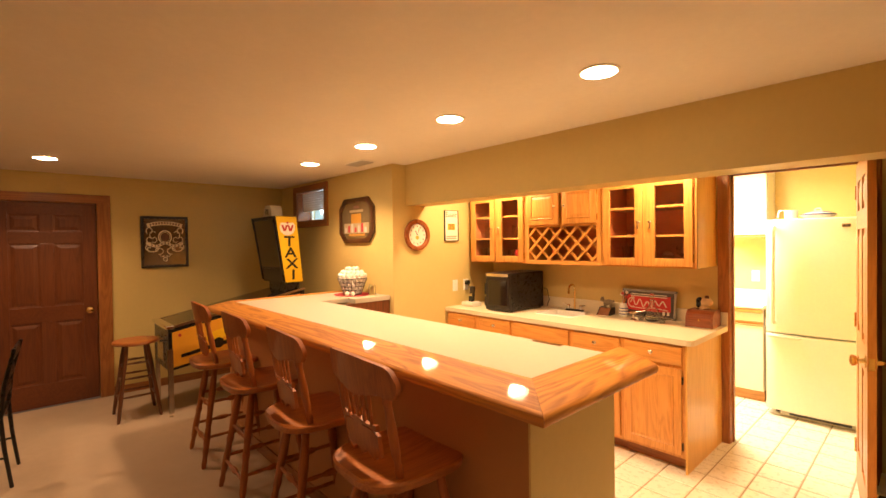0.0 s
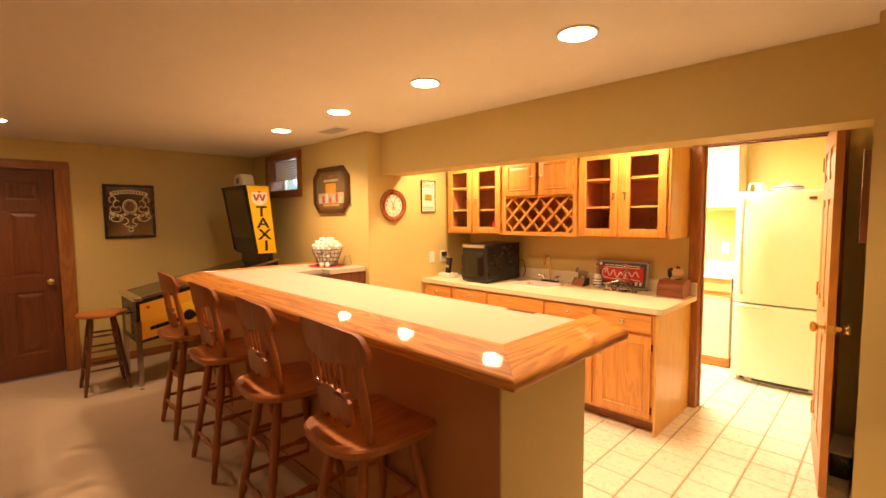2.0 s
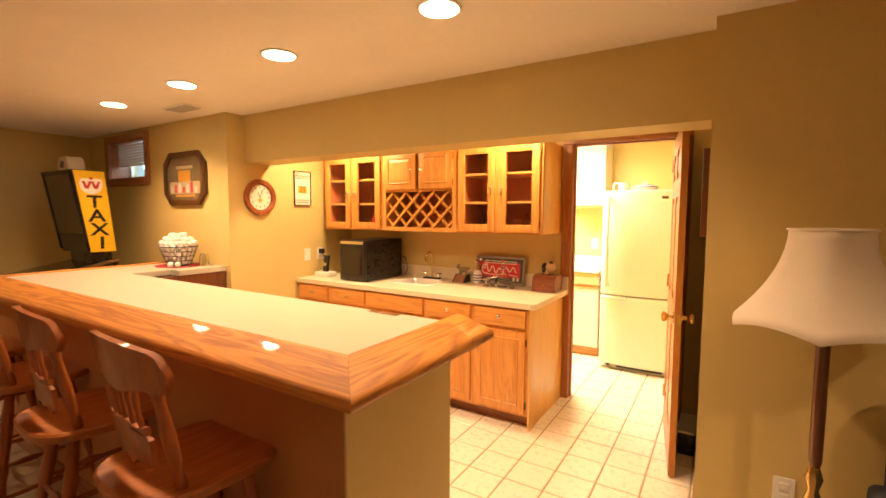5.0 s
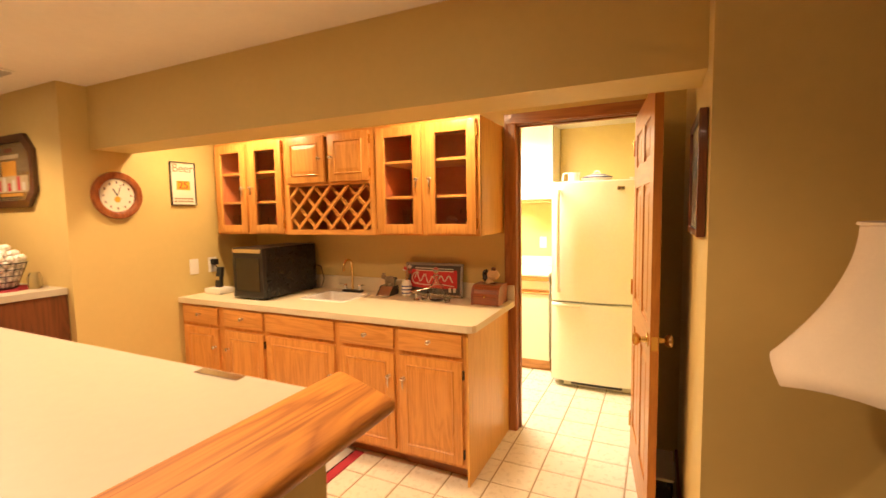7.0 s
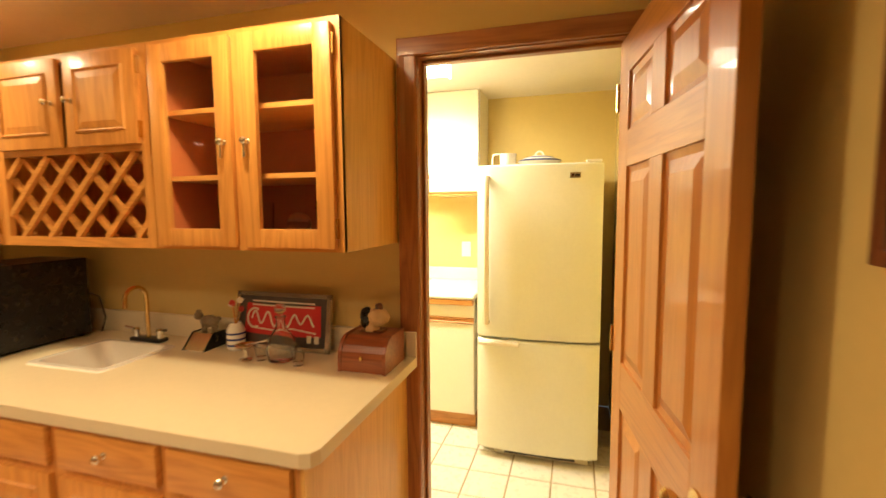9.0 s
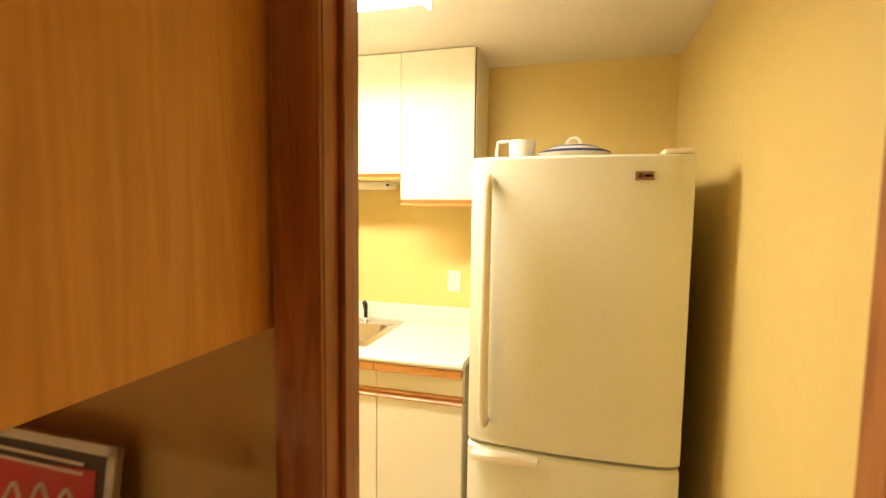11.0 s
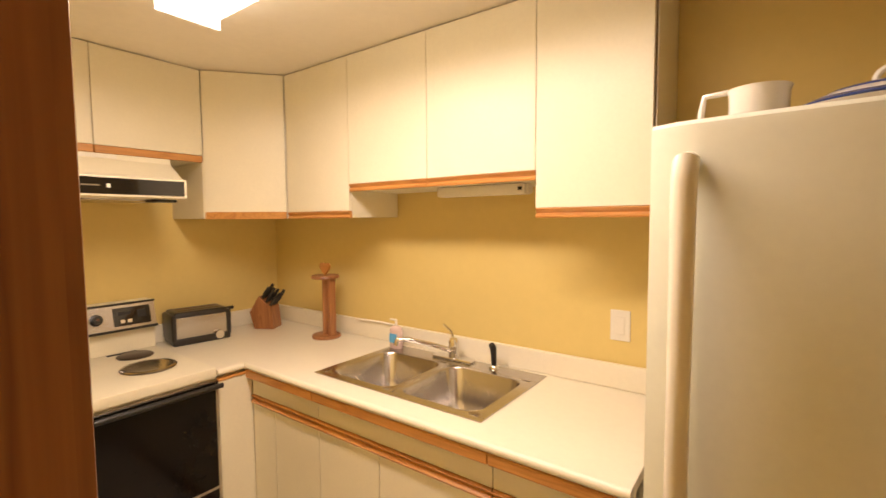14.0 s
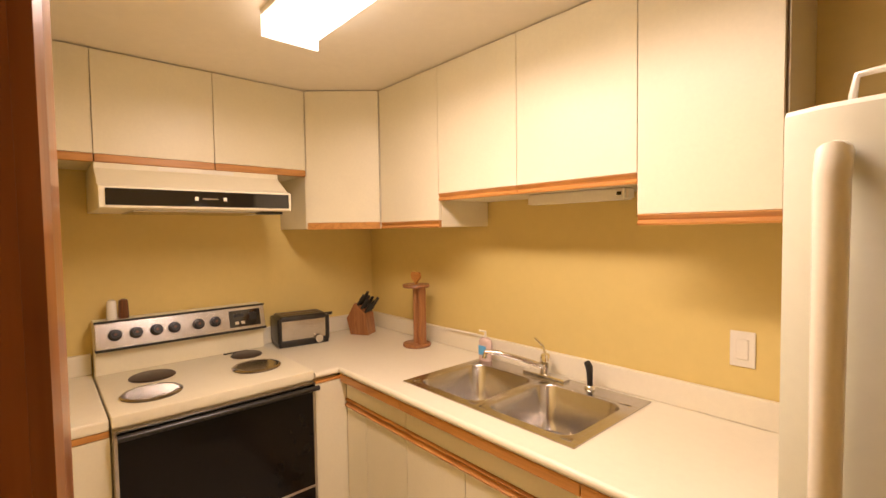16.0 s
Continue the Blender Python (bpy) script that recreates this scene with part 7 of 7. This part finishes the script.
# dark side chair and an upholstered seat partly in view
def side_chair():
    t = thing("side_chair", 0, 0, 0, "black metal side chair with a curved back", "chair")
    for x in (-0.2, 0.2):
        part("rear_post", tube_path(bmesh.new(), [(x, 0.235, 0), (x, 0.205, 0.25), (x, 0.19, 0.46), (x, 0.21, 0.66), (x, 0.265, 0.9)], [0.011, 0.012, 0.013, 0.012, 0.011], 8), M_matblack, t, "", True)
        part("front_leg", tube_path(bmesh.new(), [(x, -0.22, 0), (x, -0.19, 0.45)], 0.012, 8), M_matblack, t, "", True)
        part("side_stretcher", tube_path(bmesh.new(), [(x, -0.205, 0.2), (x, 0.212, 0.2)], 0.008, 8), M_matblack, t, "", True)
    part("seat", B(-0.215, 0.215, -0.215, 0.2, 0.445, 0.475, 0.012), M_matblack, t, "", True)
    for z_, dy in ((0.6, 0.203), (0.72, 0.222), (0.86, 0.255)):
        part("back_slat", B(-0.2, 0.2, dy - 0.008, dy + 0.008, z_ - 0.03, z_ + 0.03, 0.004), M_matblack, t, "", True)
    return t


side_chair().matrix_basis = pose(-3.24, -4.215, 0, 0, 0, -4)
ac = thing("armchair", 1.72, -1.98, 0, "dark blue-grey upholstered armchair beside the lamp", "armchair")
M_uph = plain("dark_upholstery", (0.035, 0.04, 0.05), 0.9, vary=0.3, scale=20, bump=0.5, bump_scale=300)
part("seat", B(1.50, 2.1, -2.3, -1.6, 0.06, 0.45, 0.05, 3), M_uph, ac, "", True)
part("back", B(1.52, 2.08, -1.68, -1.50, 0.3, 0.92, 0.06, 3), M_uph, ac, "", True)
for x in (1.46, 2.04):
    part("arm", B(x, x + 0.12, -2.3, -1.6, 0.06, 0.62, 0.04, 3), M_uph, ac, "", True)
for x in (1.5, 2.1):
    for y in (-2.25, -1.6):
        part("foot", B(x - 0.025, x + 0.025, y - 0.025, y + 0.025, 0, 0.065), M_dkwood, ac)

# ---- kitchen small things ----
K0 = KCT + 0.0006
po = thing("measuring_jug", 0.16, 1.10, FZ, "white plastic measuring jug on the fridge", "jug")
px, py = 0.18, 1.12
part("body", lathe(bmesh.new(), px, py, [(0.043, FZ + 0.0005), (0.047, FZ + 0.006), (0.049, FZ + 0.075), (0.052, FZ + 0.084), (0.047, FZ + 0.084), (0.043, FZ + 0.01)], 28), M_china, po, "", True)
part("handle", tube_path(bmesh.new(), [(px - 0.05, py, FZ + 0.085), (px - 0.09, py, FZ + 0.082), (px - 0.095, py, FZ + 0.05), (px - 0.095, py, FZ + 0.02)], 0.006, 8), M_china, po, "", True)
cs = thing("casserole_dish", 0.36, 1.12, FZ, "white oval casserole with blue pattern and lid", "dish")
def oval(prof, cx, cy, k=0.72, n=36):
    b = bmesh.new()
    last = None
    for r, z_ in prof:
        now = [b.verts.new((cx + r * math.cos(2 * math.pi * i / n), cy + k * r * math.sin(2 * math.pi * i / n), z_)) for i in range(n)]
        if last:
            for i in range(n):
                b.faces.new((last[i], last[(i + 1) % n], now[(i + 1) % n], now[i]))
        else:
            b.faces.new(now)
        last = now
    b.faces.new(last)
    return b
part("dish", oval([(0.07, FZ + 0.0005), (0.10, FZ + 0.012), (0.125, FZ + 0.03), (0.13, FZ + 0.034)], 0.365, 1.12), M_china, cs, "", True)
part("blue_band", oval([(0.118, FZ + 0.0335), (0.127, FZ + 0.038), (0.11, FZ + 0.045)], 0.365, 1.12), M_blue, cs, "blue patterned band", True)
part("lid", oval([(0.11, FZ + 0.0452), (0.085, FZ + 0.055), (0.045, FZ + 0.066), (0.02, FZ + 0.07)], 0.365, 1.12), M_china, cs, "white lid", True)
part("lid_band", oval([(0.088, FZ + 0.0548), (0.08, FZ + 0.0585), (0.07, FZ + 0.061)], 0.365, 1.12), M_blue, cs, "", True)
part("lid_handle", tube_path(bmesh.new(), [(0.365 + 0.024 * math.cos(radians(a)), 1.12, FZ + 0.068 + 0.024 * math.sin(radians(a))) for a in range(0, 181, 20)], 0.005, 8), M_china, cs, "looped handle", True)

to = thing("toaster", -2.33, 1.22, KCT, "black and chrome two-slot toaster", "toaster")
def tbox(x0, x1, y0, y1, z0_, z1_, bev, mat, name, label=""):
    b = B(x0, x1, y0, y1, z0_, z1_, bev, 3)
    return part(name, b, mat, to, label, True)
tbox(-0.085, 0.085, -0.14, 0.14, K0, K0 + 0.035, 0.008, M_black, "base")
tbox(-0.08, 0.08, -0.125, 0.125, K0 + 0.035, K0 + 0.145, 0.004, M_steel, "shell", "chrome shell")
tbox(-0.088, 0.088, -0.145, -0.122, K0 + 0.02, K0 + 0.16, 0.011, M_black, "end")
tbox(-0.088, 0.088, 0.122, 0.145, K0 + 0.02, K0 + 0.16, 0.011, M_black, "end")
tbox(-0.085, 0.085, -0.13, 0.13, K0 + 0.140, K0 + 0.172, 0.0155, M_black, "top", "black top")
for x in (-0.035, 0.02):
    tbox(x, x + 0.02, -0.1, 0.1, K0 + 0.170, K0 + 0.1735, 0.0, M_kgap, "slot")
part("lever", tube_path(bmesh.new(), [(0.0, 0.145, K0 + 0.15), (0.0, 0.19, K0 + 0.15)], [0.008, 0.01], 8), M_black, to, "", True)
part("dial", tube_path(bmesh.new(), [(0.085, 0.08, K0 + 0.03), (0.1, 0.08, K0 + 0.03)], 0.022, 18), M_chrome, to, "", True)
for c in to.children:
    c.matrix_parent_inverse = Matrix()
to.matrix_basis = pose(-2.29, 1.22, 0, 0, 0, -8)

kb = thing("knife_block", -2.24, 1.62, KCT, "wooden knife block with black-handled knives", "knife block")
M_block = wood("block_wood", (0.40, 0.17, 0.06), (0.26, 0.10, 0.035), "z", 0.4, 0.2)
bx0 = [(-0.07, 0.0), (0.05, 0.0), (0.075, 0.1), (0.02, 0.195), (-0.055, 0.13)]
part("block", prism(bmesh.new(), bx0, -0.055, 0.055, "y", 0.004), M_block, kb, "slanted wooden block")
d = Vector((-0.55, 0, 0.83)).normalized()
for i in range(3):
    for j in range(3):
        b0 = Vector((-0.045 + 0.026 * j, -0.034 + 0.034 * i, 0.138 + 0.02 * j))
        L = 0.10 - 0.018 * ((i + j) % 3)
        part("knife_handle", tube_path(bmesh.new(), [b0, b0 + d * L * 0.5, b0 + d * L], [0.008, 0.011, 0.009], 8), M_black, kb, "black knife handle", True)
for c in kb.children:
    c.matrix_parent_inverse = Matrix()
kb.matrix_basis = pose(-2.24, 1.60, K0, 0, 0, -150)

pt = thing("paper_towel_holder", -1.76, 1.66, KCT, "wooden paper towel holder with a heart finial, empty", "towel holder")
tx, ty = -1.755, 1.655
part("base", lathe(bmesh.new(), tx, ty, [(0.075, K0), (0.078, K0 + 0.006), (0.075, K0 + 0.016), (0.07, K0 + 0.018)], 32), M_block, pt, "", True)
part("post", lathe(bmesh.new(), tx, ty, [(0.019, K0 + 0.016), (0.019, K0 + 0.33)], 20), M_block, pt, "", True)
part("side_post", B(tx + 0.035, tx + 0.06, ty - 0.02, ty + 0.02, K0 + 0.016, K0 + 0.325, 0.003), M_block, pt)
part("top_disc", lathe(bmesh.new(), tx, ty, [(0.072, K0 + 0.325), (0.076, K0 + 0.332), (0.072, K0 + 0.342)], 32), M_block, pt, "", True)
heart = []
for i in range(40):
    a = 2 * math.pi * i / 40
    heart.append((tx + 0.0025 * 16 * math.sin(a) ** 3, K0 + 0.38 + 0.0025 * (13 * math.cos(a) - 5 * math.cos(2 * a) - 2 * math.cos(3 * a) - math.cos(4 * a))))
b = prism(bmesh.new(), heart, ty - 0.006, ty + 0.006, "y")
part("heart", b, M_koak, pt, "pale wooden heart finial")

sb = thing("soap_bottle", -1.30, 1.712, KCT + 0.005, "clear soap pump bottle with blue label", "bottle")
sx, sy, z5 = -1.285, 1.705, KCT + 0.0052
part("bottle", oval([(0.034, z5), (0.038, z5 + 0.006), (0.038, z5 + 0.09), (0.03, z5 + 0.105), (0.014, z5 + 0.112)], sx, sy, 0.6), plain("soap_pink", (0.72, 0.55, 0.5), 0.15, vary=0.05), sb, "", True)
part("label", B(sx - 0.024, sx + 0.024, sy - 0.0245, sy - 0.0225, z5 + 0.03, z5 + 0.075, 0.0), plain("label_blue", (0.10, 0.42, 0.75), 0.4, vary=0.15), sb, "blue label")
part("pump", tube_path(bmesh.new(), [(sx, sy, z5 + 0.11), (sx, sy, z5 + 0.14), (sx - 0.03, sy - 0.01, z5 + 0.142)], [0.009, 0.006, 0.005], 10), M_white, sb, "white pump", True)
hs = thing("sink_hose", -0.97, 1.76, KCT, "thin clear tube lying along the backsplash", "tube")
part("tube", tube_path(bmesh.new(), [(-1.62, 1.768, KCT + 0.097), (-1.45, 1.77, KCT + 0.099), (-1.36, 1.772, KCT + 0.097)], 0.006, 8), M_white, hs, "", True)
for y, mt, lab in ((0.35, M_china, "white salt shaker standing on the range"), (0.395, M_dkwood, "dark pepper shaker standing on the range")):
    t = thing("shaker", -2.35, y, 1.165, lab, "shaker")
    part("body", lathe(bmesh.new(), -2.35, y, [(0.02, 1.1652), (0.021, 1.17), (0.019, 1.235), (0.017, 1.25), (0.005, 1.256)], 18), mt, t, "", True)

# ---- floor tiles, one by one ----
TS, TG = 0.2265, 0.0095
TX, TY = 0.024, -0.622


def tile_mesh():
    bm = B(-TS / 2 + TG / 2, TS / 2 - TG / 2, -TS / 2 + TG / 2, TS / 2 - TG / 2, -0.008, 0.0)
    bmesh.ops.bevel(bm, geom=[e for e in bm.edges if all(v.co.z > -0.001 for v in e.verts)], offset=0.003, segments=1, affect="EDGES")
    data = bpy.data.meshes.new("tile")
    bm.to_mesh(data)
    bm.free()
    data.materials.append(M_tile)
    return data


full = tile_mesh()
for i in range(math.floor((KX - TX) / TS), math.ceil((XR - TX) / TS)):
    for j in range(math.ceil((TILE_Y - TY) / TS), math.ceil((KY - 0.6 - TY) / TS)):
        x, y = TX + (i + 0.5) * TS, TY + (j + 0.5) * TS
        if y < 0 and x - TS / 2 < XC - 0.11:
            continue
        ob = new("tile", full)
        ob.parent = floor_tiles if y < 0.06 else floor_kitchen
        ob.location = (x, y, random.uniform(-0.0006, 0.0006))
